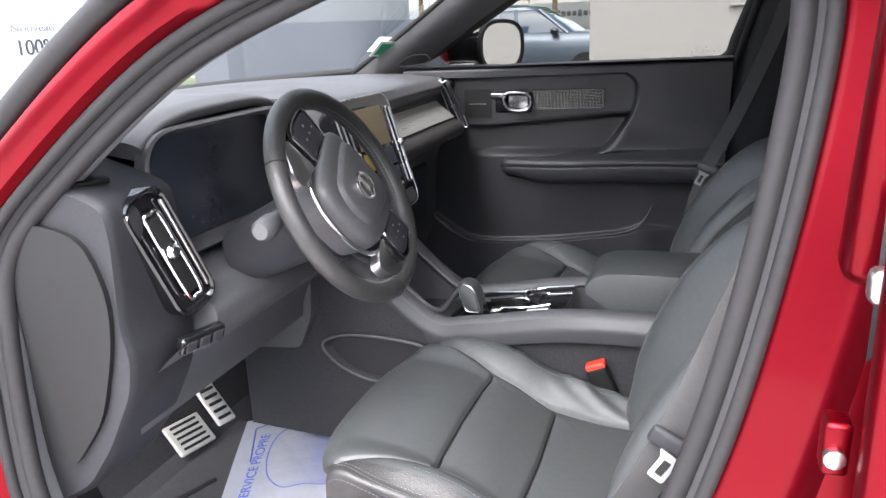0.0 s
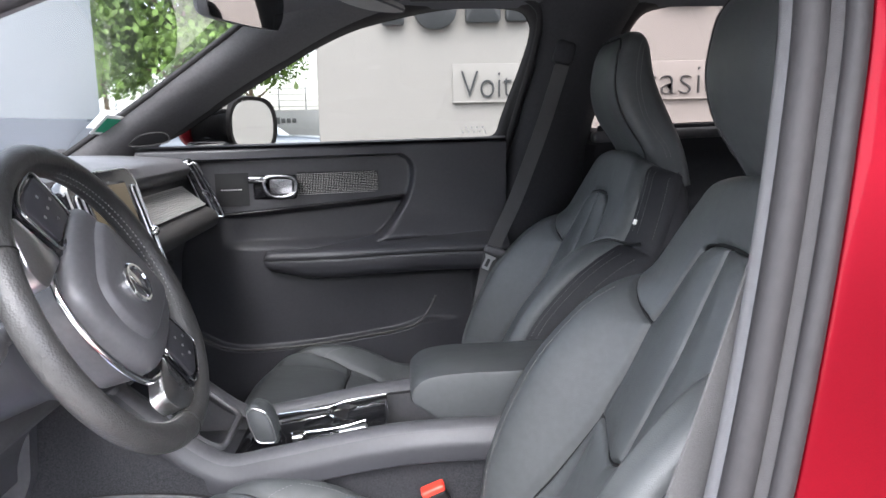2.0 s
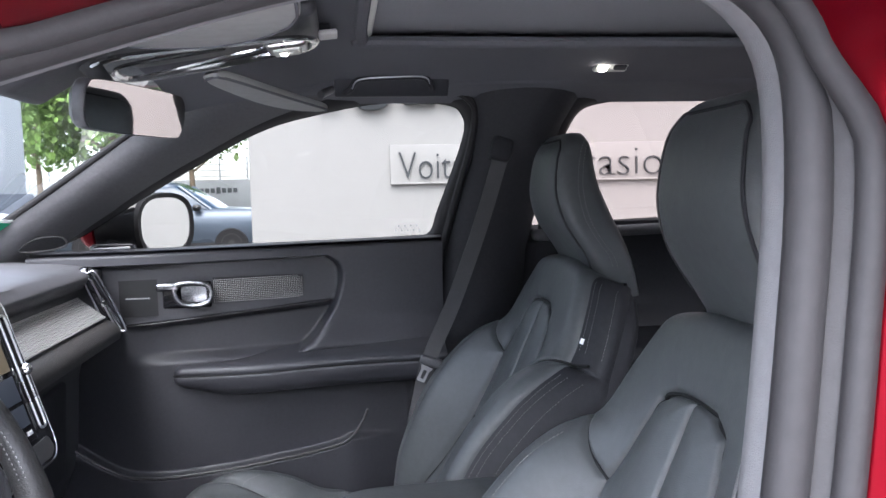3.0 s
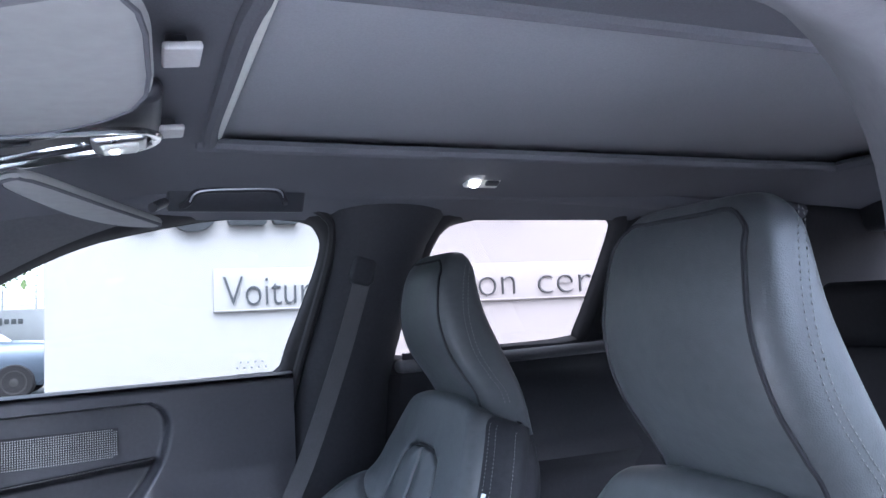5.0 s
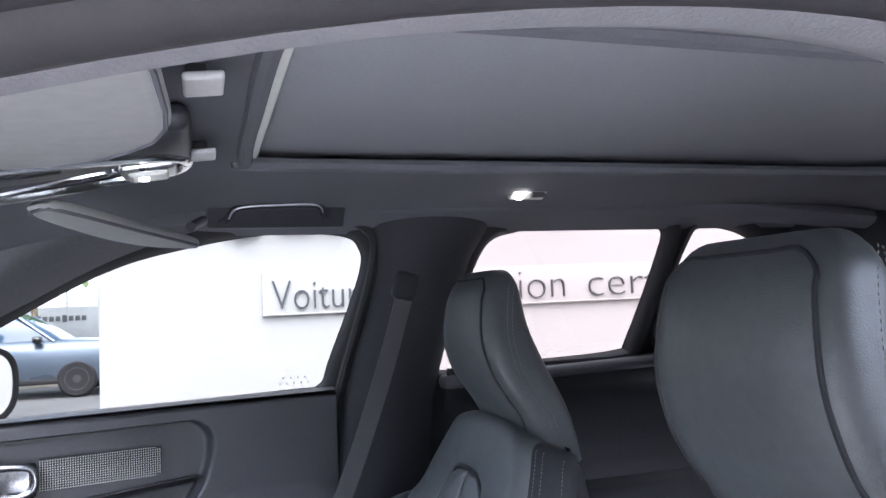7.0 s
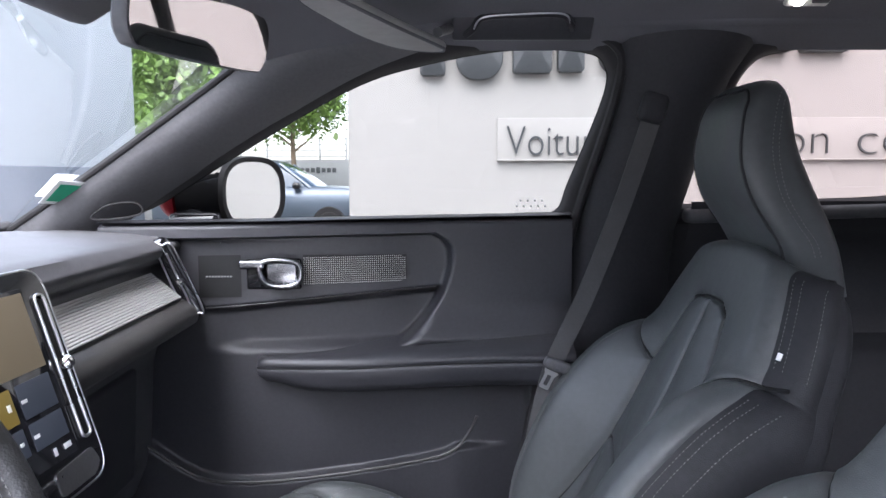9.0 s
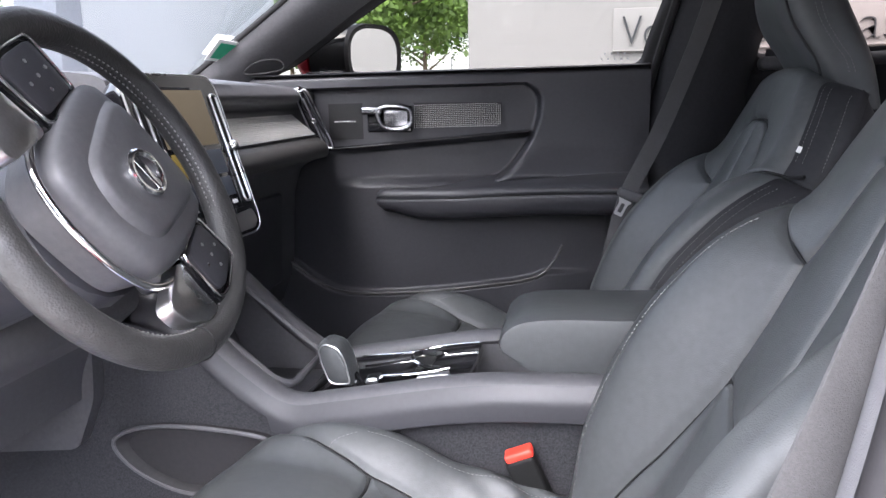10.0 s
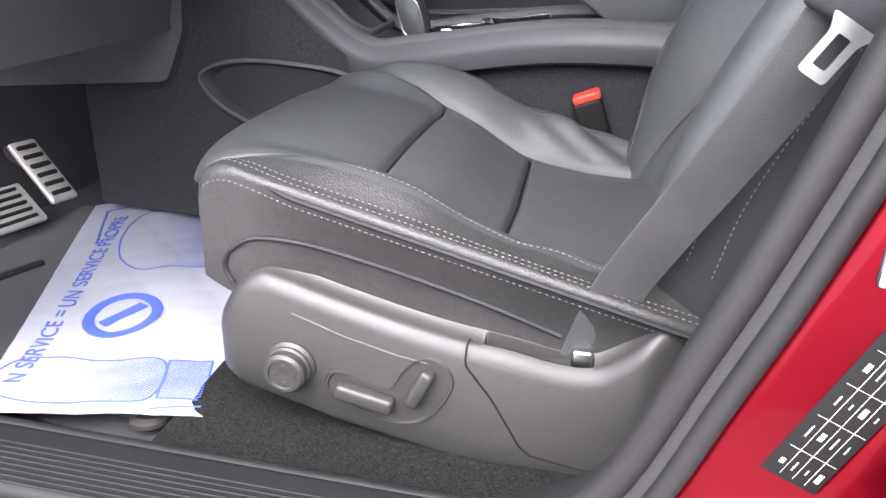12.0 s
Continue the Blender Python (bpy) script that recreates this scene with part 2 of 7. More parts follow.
    def mesh(self, name, smooth=True, sharp=0.7):
        me = bpy.data.meshes.new(name)
        me.from_pydata(self.v, [], self.f)
        me.validate()
        bm = bmesh.new()
        bm.from_mesh(me)
        bmesh.ops.remove_doubles(bm, verts=bm.verts, dist=1e-6)
        bmesh.ops.recalc_face_normals(bm, faces=bm.faces)
        for f in bm.faces:
            f.smooth = smooth
        if smooth and sharp:
            for e in bm.edges:
                if len(e.link_faces) == 2 and e.calc_face_angle(0) > sharp:
                    e.smooth = False
        bm.to_mesh(me)
        bm.free()
        return me


def thing(name, label, category, group="", kind="", at=(0, 0, 0)):
    ob = new(name)
    ob.empty_display_size = 0.05
    ob.location = at
    return tagged(ob, label, category, group, kind)


def part(name, geo, mat, parent=None, label="", smooth=True, sharp=0.7):
    me = geo.mesh(name, smooth, sharp) if isinstance(geo, Geo) else geo
    me.materials.clear()
    me.materials.append(mat)
    ob = new(name, me)
    if parent is not None:
        ob.parent = parent
        ob.matrix_parent_inverse = Matrix.Translation(-parent.location) if parent.parent is None else Matrix.Identity(4)
    return tagged(ob, label)


def solid(name, geo, mat, label, category, kind="", smooth=True, sharp=0.7):
    """A thing or piece of the setting that is one mesh."""
    return tagged(part(name, geo, mat, None, label, smooth, sharp), "", category, "", kind)


def text_geo(words, height, width, mat4, depth=0.004, thin=0.0):
    cu = bpy.data.curves.new("words", "FONT")
    cu.body, cu.size, cu.extrude, cu.offset = words, 1.0, 0.5, thin
    ob = new("words", cu)
    bpy.context.view_layer.update()
    me = bpy.data.meshes.new_from_object(ob.evaluated_get(bpy.context.evaluated_depsgraph_get()))
    v = np.array([p.co[:] for p in me.vertices])
    f = [tuple(q.vertices) for q in me.polygons]
    bpy.data.objects.remove(ob)
    bpy.data.curves.remove(cu)
    bpy.data.meshes.remove(me)
    v[:, 0] = (v[:, 0] - v[:, 0].min()) / (np.ptp(v[:, 0]) or 1) * width
    v[:, 1] *= height / 0.729
    v[:, 2] = (v[:, 2] + 0.5) * depth
    m = np.array(mat4)
    return Geo().add(v @ m[:3, :3].T + m[:3, 3], f)


def smooth(a, b, x):
    t = np.clip((np.asarray(x, float) - a) / (b - a), 0, 1)
    return t * t * (3 - 2 * t)


def spline(pts, n=8, closed=False):
    """A smooth line through points."""
    p = np.asarray(pts, float)
    m = len(p)
    out = []
    for k in range(m if closed else m - 1):
        i = (lambda j: j % m) if closed else (lambda j: min(max(j, 0), m - 1))
        a, b, c, d = p[i(k - 1)], p[i(k)], p[i(k + 1)], p[i(k + 2)]
        for t in np.linspace(0, 1, n, endpoint=False):
            out.append(0.5 * (2 * b + (c - a) * t + (2 * a - 5 * b + 4 * c - d) * t * t + (3 * b - a - 3 * c + d) * t ** 3))
    if not closed:
        out.append(p[-1])
    return np.array(out)


def curve(xs, ys, x):
    """A soft line through (xs, ys), read at x."""
    p = spline(np.stack([xs, ys], 1), 12)
    return np.interp(x, p[:, 0], p[:, 1])


def line_distance(x, y, lines):
    """The distance from each (x, y) to the nearest of some lines of points."""
    best = np.full(np.shape(x), 9.0)
    for ln in lines:
        ln = np.asarray(ln, float)
        for (ax, ay), (bx, by) in zip(ln[:-1], ln[1:]):
            dx, dy = bx - ax, by - ay
            t = np.clip(((x - ax) * dx + (y - ay) * dy) / (dx * dx + dy * dy + 1e-12), 0, 1)
            best = np.minimum(best, np.hypot(x - ax - t * dx, y - ay - t * dy))
    return best


def even(ln, step):
    """Points at even steps along a line of points."""
    ln = np.asarray(ln, float)
    s = np.r_[0, np.cumsum(np.linalg.norm(np.diff(ln, axis=0), axis=1))]
    q = np.arange(0, s[-1], step)
    return np.stack([np.interp(q, s, ln[:, k]) for k in range(ln.shape[1])], 1)


def stitches(geo, pts, length=0.0042, thick=0.0006, step=0.0064):
    """Short raised threads along a line in space."""
    p = even(pts, step)
    for a, b in zip(p[:-1], p[1:]):
        d = (b - a) / (np.linalg.norm(b - a) + 1e-9)
        s = np.cross(d, (0.31, 0.52, 0.79))
        s /= np.linalg.norm(s)
        w = np.cross(d, s)
        o = [a - d * 0.0004, a + d * length]
        mid = (o[0] + o[1]) / 2
        pts6 = [o[0], mid + s * thick, mid + w * thick, mid - s * thick, mid - w * thick, o[1]]
        geo.add(pts6, [(0, 2, 1), (0, 3, 2), (0, 4, 3), (0, 1, 4), (5, 1, 2), (5, 2, 3), (5, 3, 4), (5, 4, 1)])
    return geo


# ---------------------------------------------------------------- the setting outside
def flat(x0, x1, y0, y1, z):
    return Geo().add([(x0, y0, z), (x1, y0, z), (x1, y1, z), (x0, y1, z)], [(0, 1, 2, 3)])


solid("ground", flat(-300, 300, -300, 300, 0.0), ASPHALT, "worn grey asphalt car park and street", "ground", "structure", smooth=False)
solid("verge", Geo().rbox((0, 44, 0.06), (160, 7, 0.16), 0.03), GRASS, "strip of dry grass beside the street", "grass", "structure")
solid("verge", Geo().rbox((-15.0, 15.5, 0.03), (9.5, 9.0, 0.1), 0.03), GRASS, "patch of green grass by the billboard", "grass", "structure")
solid("kerb", Geo().rbox((0, 40.3, 0.07), (160, 0.35, 0.18), 0.03), KERB, "pale concrete kerb along the street", "kerb", "structure")
solid("kerb", Geo().rbox((0, 17.5, 0.05), (160, 0.35, 0.14), 0.03), KERB, "pale concrete kerb along the street", "kerb", "structure")

# unseen slab beside the car, added as a reflector for roof and lower dash
solid("forecourt", Geo().rbox((1.0, -4.0, 0.0), (18.0, 13.6, 0.03), 0.008), BOUNCE_SLAB, "unseen pale ground slab added to bounce light into the car", "pavement", "structure")
WALL_Y = 3.0
g = Geo().rbox((5.715, WALL_Y + 0.2, 2.6), (12.57, 0.4, 5.2), 0.006)
solid("wall_showroom", g, WALL, "white rendered showroom wall", "wall", "structure")
# added out of view: blocks low sky and darkens reflections in the red paint
solid("unseen_sky_blocker", Geo().rbox((0, -13.0, 2.4), (60, 0.4, 4.8), 0.02), SKY_BLOCKER, "unseen grey-brown wall added to hold back low sky light", "wall", "structure")
sign = thing("wall_sign", "dark grey lettering on a slim white rail on the white wall", "sign", at=(1.7, WALL_Y, 1.48))
part("rail", Geo().rbox((1.65, WALL_Y - 0.008, 1.487), (2.95, 0.014, 0.215), 0.003), WALL, sign, "white backing rail")
part("ledge", Geo().rbox((1.65, WALL_Y - 0.02, 1.386), (2.95, 0.026, 0.008), 0.002), WALL, sign)
for words, x0, x1, fine in (("Voitures", 0.222, 0.80, -0.017), ("d'occasion", 0.825, 1.83, -0.03), ("certifiées", 1.985, 3.02, -0.03)):
    part("lettering", text_geo(words, 0.16 if x0 < 0.5 else 0.18, x1 - x0, pose(x0, WALL_Y - 0.016, 1.408, 90, 0, 0), 0.014, fine), LETTER, sign, "thin dark grey letters", smooth=False)
def rounded(hw, hz, r):
    """A rectangle with round corners, as an outline."""
    a = np.linspace(0, np.pi / 2, 7)
    return np.array([(cx * (hw - r) + r * np.cos(t + q), cz * (hz - r) + r * np.sin(t + q)) for cx, cz, q in ((1, 1, 0), (-1, 1, np.pi / 2), (-1, -1, np.pi), (1, -1, 1.5 * np.pi)) for t in a])


brand = thing("brand_sign", "row of large dark grey shapes on the white wall", "sign", at=(0.3, WALL_Y, 2.0))
# plain solid pieces stand in for the maker's lettering
for x, z, hw, hz, corner in ((-0.145, 1.975, 0.062, 0.175, 0.02), (0.085, 1.97, 0.115, 0.19, 0.10), (0.345, 1.985, 0.095, 0.175, 0.02), (0.535, 1.99, 0.065, 0.175, 0.02), (0.79, 1.99, 0.115, 0.19, 0.10),
                             (1.48, 2.05, 0.13, 0.145, 0.02), (1.785, 2.055, 0.118, 0.145, 0.02)):
    out = rounded(hw, hz, corner)
    gg = Geo().rings([np.stack([x + s * out[:, 0], np.full(len(out), y), z + s * out[:, 1]], 1) for s, y in ((1, WALL_Y - 0.004), (1, WALL_Y - 0.056), (0.97, WALL_Y - 0.06), (0.02, WALL_Y - 0.06))])
    part("shape", gg, LETTER, brand)
for k in range(3):
    lamp = thing("wall_lamp", "small grey spotlight on an arm above the wall sign", "lamp", "wall lamps", at=(0.1 + 1.1 * k, WALL_Y - 0.1, 2.45))
    part("arm", Geo().tube([(0.1 + 1.1 * k, WALL_Y, 2.5), (0.1 + 1.1 * k, WALL_Y - 0.12, 2.5)], 0.012), STEEL, lamp)
    part("head", Geo().rbox((0.1 + 1.1 * k, WALL_Y - 0.12, 2.45), (0.22, 0.09, 0.09), 0.02), PALE, lamp)

# free-standing white block ahead of the car, on a slate base
block = thing("billboard_block", "tall white panel block on a slate grey base", "billboard", at=(-4.7, 7.6, 0))
part("panel", Geo().rbox((-4.7, 7.85, 2.95), (0.4, 4.7, 3.08), 0.01), PANEL, block, "white upper panel")
part("base", Geo().rbox((-4.7, 7.85, 0.705), (0.5, 4.9, 1.41), 0.01), WALL_GREY, block, "slate grey base")
part("post", Geo().rbox((-4.7, 5.3, 2.1), (0.42, 0.36, 4.2), 0.01), WALL_GREY, block)
banner = thing("banner_board", "white banner board with grey and black lettering", "banner", at=(-6.0, 4.4, 0))
part("board", Geo().rbox((-6.06, 4.3, 1.55), (0.08, 2.2, 1.7), 0.01), WHITE, banner)
part("foot", Geo().rbox((-6.06, 3.6, 0.35), (0.3, 0.08, 0.7), 0.01), STEEL, banner)
part("foot", Geo().rbox((-6.06, 5.0, 0.35), (0.3, 0.08, 0.7), 0.01), STEEL, banner)
part("lettering", text_geo("100%", 0.15, 0.42, pose(-6.015, 4.06, 1.205, 90, 0, 90), 0.01), LETTER, banner, "black digits", smooth=False)
part("lettering", text_geo("Nouveau", 0.07, 0.5, pose(-6.015, 4.0, 1.42, 90, 0, 90), 0.01), STEEL, banner, "thin grey letters", smooth=False)

# fence wall across the street
far = thing("street_wall", "low grey wall with plain grey lettering bars across the street", "wall", at=(0, 50, 0))
part("wall_panel", Geo().rbox((-10, 50, 1.2), (90, 0.25, 2.1), 0.02), STEEL, far, "pale grey panel wall")
for k in range(8):
    part("bar", Geo().rbox((-9.6 + 0.36 * k, 49.85, 1.55), (0.26, 0.03, 0.42 if k in (0, 4) else 0.3), 0.02), LETTER, far)
fence = thing("mesh_fence", "tall grey steel fence above the street wall", "fence", at=(0, 51, 0))
for k in range(26):
    part("post", Geo().rbox((-28 + 1.8 * k, 51, 1.9), (0.09, 0.09, 3.8), 0.01), STEEL, fence)
for z in (2.5, 2.9, 3.3, 3.7):
    part("rail", Geo().rbox((-8, 51, z), (46, 0.04, 0.04), 0.01), STEEL, fence)


def tree(x, y, height, crown_r, clear, seed, leaves):
    rng = np.random.default_rng(seed)
    t = thing("street_tree", "leafy green street tree with a slim brown trunk", "tree", "street trees", at=(x, y, 0))
    g = Geo().tube([(x, y, 0), (x + 0.03, y, clear * 0.5), (x - 0.02, y + 0.03, clear), (x, y, height * 0.8)], [height * 0.024, height * 0.019, height * 0.015, 0.02])
    tips = []
    for k in range(11):
        a, z0 = rng.uniform(0, 6.28), clear * 0.85 + (height * 0.75 - clear) * k / 11
        r = crown_r * rng.uniform(0.5, 0.9)
        tip = np.array([x + r * np.cos(a), y + r * np.sin(a), z0 + r * rng.uniform(0.35, 0.9)])
        g.tube([(x, y, z0), (x + 0.4 * r * np.cos(a), y + 0.4 * r * np.sin(a), z0 + 0.3 * r), tip], [height * 0.009, height * 0.006, 0.01], 6)
        tips.append(tip)
    part("trunk", g, BARK, t)
    mid = np.array([x, y, (clear + height) / 2])
    half = np.array([crown_r, crown_r, (height - clear) / 2])
    centres = [mid + half * (d := rng.normal(size=3)) / np.linalg.norm(d) * rng.uniform(0.35, 0.98) for _ in range(70)] + tips
    per = leaves // len(centres)
    c = np.repeat(np.array(centres), per, 0)
    c = c + rng.normal(size=c.shape) * crown_r * 0.11
    n = len(c)
    d1 = rng.normal(size=(n, 3))
    d1 /= np.linalg.norm(d1, axis=1)[:, None]
    d2 = np.cross(d1, rng.normal(size=(n, 3)))
    d2 /= np.linalg.norm(d2, axis=1)[:, None]
    s = crown_r * rng.uniform(0.022, 0.045, size=(n, 1))
    q = np.stack([c - d1 * s, c + d2 * s * 0.6, c + d1 * s * 1.2, c - d2 * s * 0.6], 1).reshape(-1, 3)
    lg = Geo()
    lg.v = [tuple(p) for p in q.tolist()]
    lg.f = [(4 * k, 4 * k + 1, 4 * k + 2, 4 * k + 3) for k in range(n)]
    me = bpy.data.meshes.new("crown")
    me.from_pydata(lg.v, [], lg.f)
    tagged(part("crown", me, LEAF, t, "dense small green leaves"), kind="stuff")
    return t


tree(-8.5, 43, 8.6, 3.4, 3.0, 3, 9000)
tree(-5.8, 19.0, 8.2, 3.1, 1.7, 5, 14000)
tree(-17, 44, 9, 3.6, 3.0, 8, 6000)
tree(-9.5, 9.5, 3.2, 1.6, 0.3, 9, 7000)


# ---------------------------------------------------------------- body shell
def offset_loop(p, d):
    t = np.roll(p, -1, 0) - np.roll(p, 1, 0)
    n = np.stack([t[:, 1], -t[:, 0]], 1)
    return p + d * n / np.linalg.norm(n, axis=1)[:, None]


OPENING = spline([(-0.66, 0.44), (-0.4, 0.436), (-0.16, 0.44), (-0.05, 0.505), (0.012, 0.645), (0.082, 0.84), (0.124, 1.0), (0.158, 1.2),
                  (0.172, 1.36), (0.155, 1.445), (0.075, 1.476), (-0.09, 1.463), (-0.322, 1.394), (-0.532, 1.308), (-0.729, 1.17),
                  (-0.847, 1.059), (-0.875, 0.934), (-0.862, 0.69), (-0.82, 0.55), (-0.76, 0.485)], 7, True)


STEP = offset_loop(OPENING, 1.0) - OPENING
ROOF = 1 - 0.85 * smooth(1.37, 1.43, OPENING[:, 1])
# the body side leans in towards the roof
INWARD = np.interp(OPENING[:, 1], [0.5, 0.7, 0.94, 1.1, 1.28, 1.46], [0.0, 0.008, 0.030, 0.044, 0.056, 0.060])


def frame_strip(rows, mirror=1):
    """A band round the door opening: rows of (distance outward, y)."""
    out = []
    for d, y in rows:
        q = OPENING + STEP * (d * ROOF)[:, None]
        out.append(np.stack([q[:, 0], mirror * (y + INWARD), q[:, 1]], 1))
    return Geo().grid(out, wrap_u=True)


def inner_strip(rows, low):
    """The lining inside the opening: rows of (distance outward, y) at the sill, and the same along pillars and roof, behind the seal."""
    up = smooth(0.62, 0.95, OPENING[:, 1])
    out = []
    for d_low, y_low, d_up, y_up in rows:
        q = OPENING + STEP * (d_low * (1 - up) + d_up * up)[:, None]
        out.append(np.stack([q[:, 0], y_low * (1 - up) + (-0.762 + INWARD + y_up) * up, q[:, 1]], 1))
    below = OPENING[:, 1] < 0.62
    start = [i for i in range(len(below)) if below[i] and not below[i - 1]][0]
    n_low = int(below.sum())
    pick = (start + np.arange(n_low + 1)) if low else (start + n_low + np.arange(len(below) - n_low + 1))
    return Geo().grid([r[pick % len(below)] for r in out])


LINING = [(0.10, -0.595, 0.050, 0.100), (0.08, -0.60, 0.022, 0.070), (0.055, -0.64, 0.004, 0.045), (0.030, -0.68, -0.001, 0.030), (0.004, -0.735, 0.002, 0.016), (0.004, -0.75, 0.004, 0.012)]
BEHIND = [(0.10, -0.595, 0.050, 0.100), (0.13, -0.585, 0.085, 0.118), (0.16, -0.57, 0.125, 0.135)]
solid("door_sill_lining", inner_strip(LINING, True), RUBBER, "black rubbery lining along the door sill", "trim", "structure")
solid("door_frame_trim", inner_strip(LINING, False), TRIM, "dark grey trim round the open front door", "trim", "structure")
p = offset_loop(OPENING, 0.006)
solid("door_seal", Geo().tube(np.stack([p[:, 0], -0.762 + INWARD, p[:, 1]], 1), 0.013, 12, True), RUBBER, "black rubber door seal", "seal", "structure")
p = OPENING + STEP * (0.030 * ROOF)[:, None]
solid("door_seal", Geo().tube(np.stack([p[:, 0], -0.782 + INWARD, p[:, 1]], 1), 0.009, 10, True), RUBBER, "black rubber door seal", "seal", "structure")
solid("door_frame", frame_strip([(0.004, -0.75), (0.02, -0.776), (0.036, -0.785)]), SEAL, "dark grey door flange", "trim", "structure")


def body_strip(rows):
    """The painted band round the opening: rows of (distance, y) on the sill and roof, on the windscreen pillar, on the middle pillar."""
    x, z = OPENING[:, 0], OPENING[:, 1]
    wa = smooth(-0.32, -0.50, x) * smooth(0.9, 1.05, z)
    wb = smooth(0.0, 0.06, x) * (1 - smooth(1.40, 1.46, z))
    out = []
    for d0, y0, da, ya, db, yb in rows:
        d = (d0 * (1 - wa - wb) + da * wa + db * wb) * ROOF
        y = y0 * (1 - wa - wb) + ya * wa + yb * wb + INWARD
        q = OPENING + STEP * d[:, None]
        out.append(np.stack([q[:, 0], y, q[:, 1]], 1))
    return Geo().grid(out, wrap_u=True)


body = solid("body_side", body_strip([(0.036, -0.785, 0.036, -0.785, 0.036, -0.785), (0.046, -0.80, 0.046, -0.80, 0.044, -0.798), (0.085, -0.815, 0.07, -0.806, 0.085, -0.812),
                                      (0.10, -0.83, 0.088, -0.80, 0.10, -0.836), (0.104, -0.85, 0.094, -0.79, 0.105, -0.862), (0.106, -0.86, 0.096, -0.785, 0.158, -0.870),
                                      (0.108, -0.865, 0.097, -0.78, 0.164, -0.888), (0.112, -0.868, 0.098, -0.77, 0.235, -0.905)]),
             RED, "glossy red painted door aperture", "car body", "structure")
# red cant rail between the door opening and the roof
top = [k for k in range(len(OPENING)) if OPENING[k, 1] > 1.30 and OPENING[k, 0] > -0.56]
edge = OPENING[top] + (STEP * (0.112 * ROOF)[:, None])[top]
rows = [np.stack([edge[:, 0], np.full(len(top), y) + (INWARD[top] if k == 0 else 0.0), edge[:, 1] * (1 - f) + (1.70 - 0.20 * np.clip(-0.1 - edge[:, 0], 0, 1)) * f], 1) for k, (y, f) in enumerate(((-0.868, 0.0), (-0.80, 0.30), (-0.74, 0.65), (-0.63, 1.0)))]
solid("cant_rail", Geo().grid(rows), RED, "glossy red roof edge above the door", "car body", "structure")
solid("sill_inner_lining", inner_strip(BEHIND, True), RUBBER, "black lining inside the door sill", "trim", "structure")
solid("inner_trim", inner_strip(BEHIND, False), LINER, "dark inner pillar lining", "trim", "structure")
p = offset_loop(OPENING, 0.112)
solid("screen_moulding", Geo().tube(np.stack([p[:, 0], -0.785 + INWARD, p[:, 1]], 1)[78:126], 0.018, 10), RUBBER, "black rubber windscreen moulding", "trim", "structure")

# rear door and sill outside, both red
solid("rear_door_outer", Geo().rbox((0.83, -0.90, 0.74), (1.2, 0.05, 0.92), 0.02), RED, "glossy red closed rear door", "car door", "structure")
solid("rear_door_upper", Geo().rbox((0.30, -0.81, 1.32), (0.16, 0.05, 0.42), 0.02, pose(0, 0, 0, 14, 0, 0)), RED, "glossy red rear door window frame", "car door", "structure")
solid("sill_outer", Geo().rbox((-0.35, -0.88, 0.34), (1.5, 0.08, 0.16), 0.03), RED, "glossy red outer sill", "car sill", "structure")
striker = part("door_striker", Geo().rbox((0.105, -0.818, 0.765), (0.035, 0.008, 0.06), 0.003), CHROME, body, "bright steel latch striker")
part("loop", Geo().tube(spline([(0.10, -0.815, 0.785), (0.10, -0.845, 0.785), (0.10, -0.852, 0.765), (0.10, -0.845, 0.745), (0.10, -0.815, 0.745)], 4), 0.006), CHROME, striker)
hinge = part("door_hinge", Geo().rbox((0.218, -0.862, 1.0), (0.022, 0.03, 0.05), 0.005), RED, body, "red painted hinge bracket")
part("bolt", Geo().lathe([(0.009, 0), (0.009, 0.008), (0.004, 0.01)], (0.216, -0.876, 0.995), (0, -1, 0), 10), SATIN, hinge)
part("door_buffer", Geo().rbox((0.24, -0.872, 1.148), (0.03, 0.024, 0.03), 0.008), SATIN, body, "small pale rubber buffer")

# floor, sill plate
solid("car_floor", Geo().rbox((0.2, 0.0, 0.355), (2.6, 1.52, 0.05), 0.01), CARPET, "black carpeted car floor", "floor", "structure")
solid("footwell_wall", Geo().grid([[(-1.28, y, 0.95), (-1.24, y, 0.75), (-1.16, y, 0.55), (-1.05, y, 0.40), (-0.95, y, 0.383)] for y in (-0.76, -0.3, 0.2, 0.74)]), CARPET, "black carpeted bulkhead", "floor", "structure")
sill = thing("sill_plate", "ribbed dark grey plastic sill plate", "sill plate", at=(-0.3, -0.7, 0.46))
part("plate", Geo().rbox((-0.3, -0.757, 0.430), (1.2, 0.088, 0.03), 0.012), SILL, sill)
for k in range(8):
    part("rib", Geo().rbox((-0.3, -0.790 + 0.0068 * k, 0.4445), (1.1, 0.0036, 0.002), 0.0009), SILL, sill)
part("edge", Geo().rbox((-0.3, -0.712, 0.408), (1.2, 0.016, 0.07), 0.007), SILL, sill)
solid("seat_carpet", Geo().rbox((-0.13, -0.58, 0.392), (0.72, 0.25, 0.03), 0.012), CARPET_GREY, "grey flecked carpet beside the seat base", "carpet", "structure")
floor_mat = thing("floor_mat", "black carpet floor mat in the driver footwell", "floor mat", at=(-0.85, -0.32, 0.384))
part("mat", Geo().rbox((-0.83, -0.33, 0.386), (0.72, 0.56, 0.012), 0.005), CARPET, floor_mat)
part("fixing", Geo().lathe([(0.022, 0), (0.021, 0.005), (0.012, 0.008), (0.01, 0.005)], (-0.52, -0.615, 0.39), (0, 0, 1), 20), HARD, floor_mat, "round mat fixing")
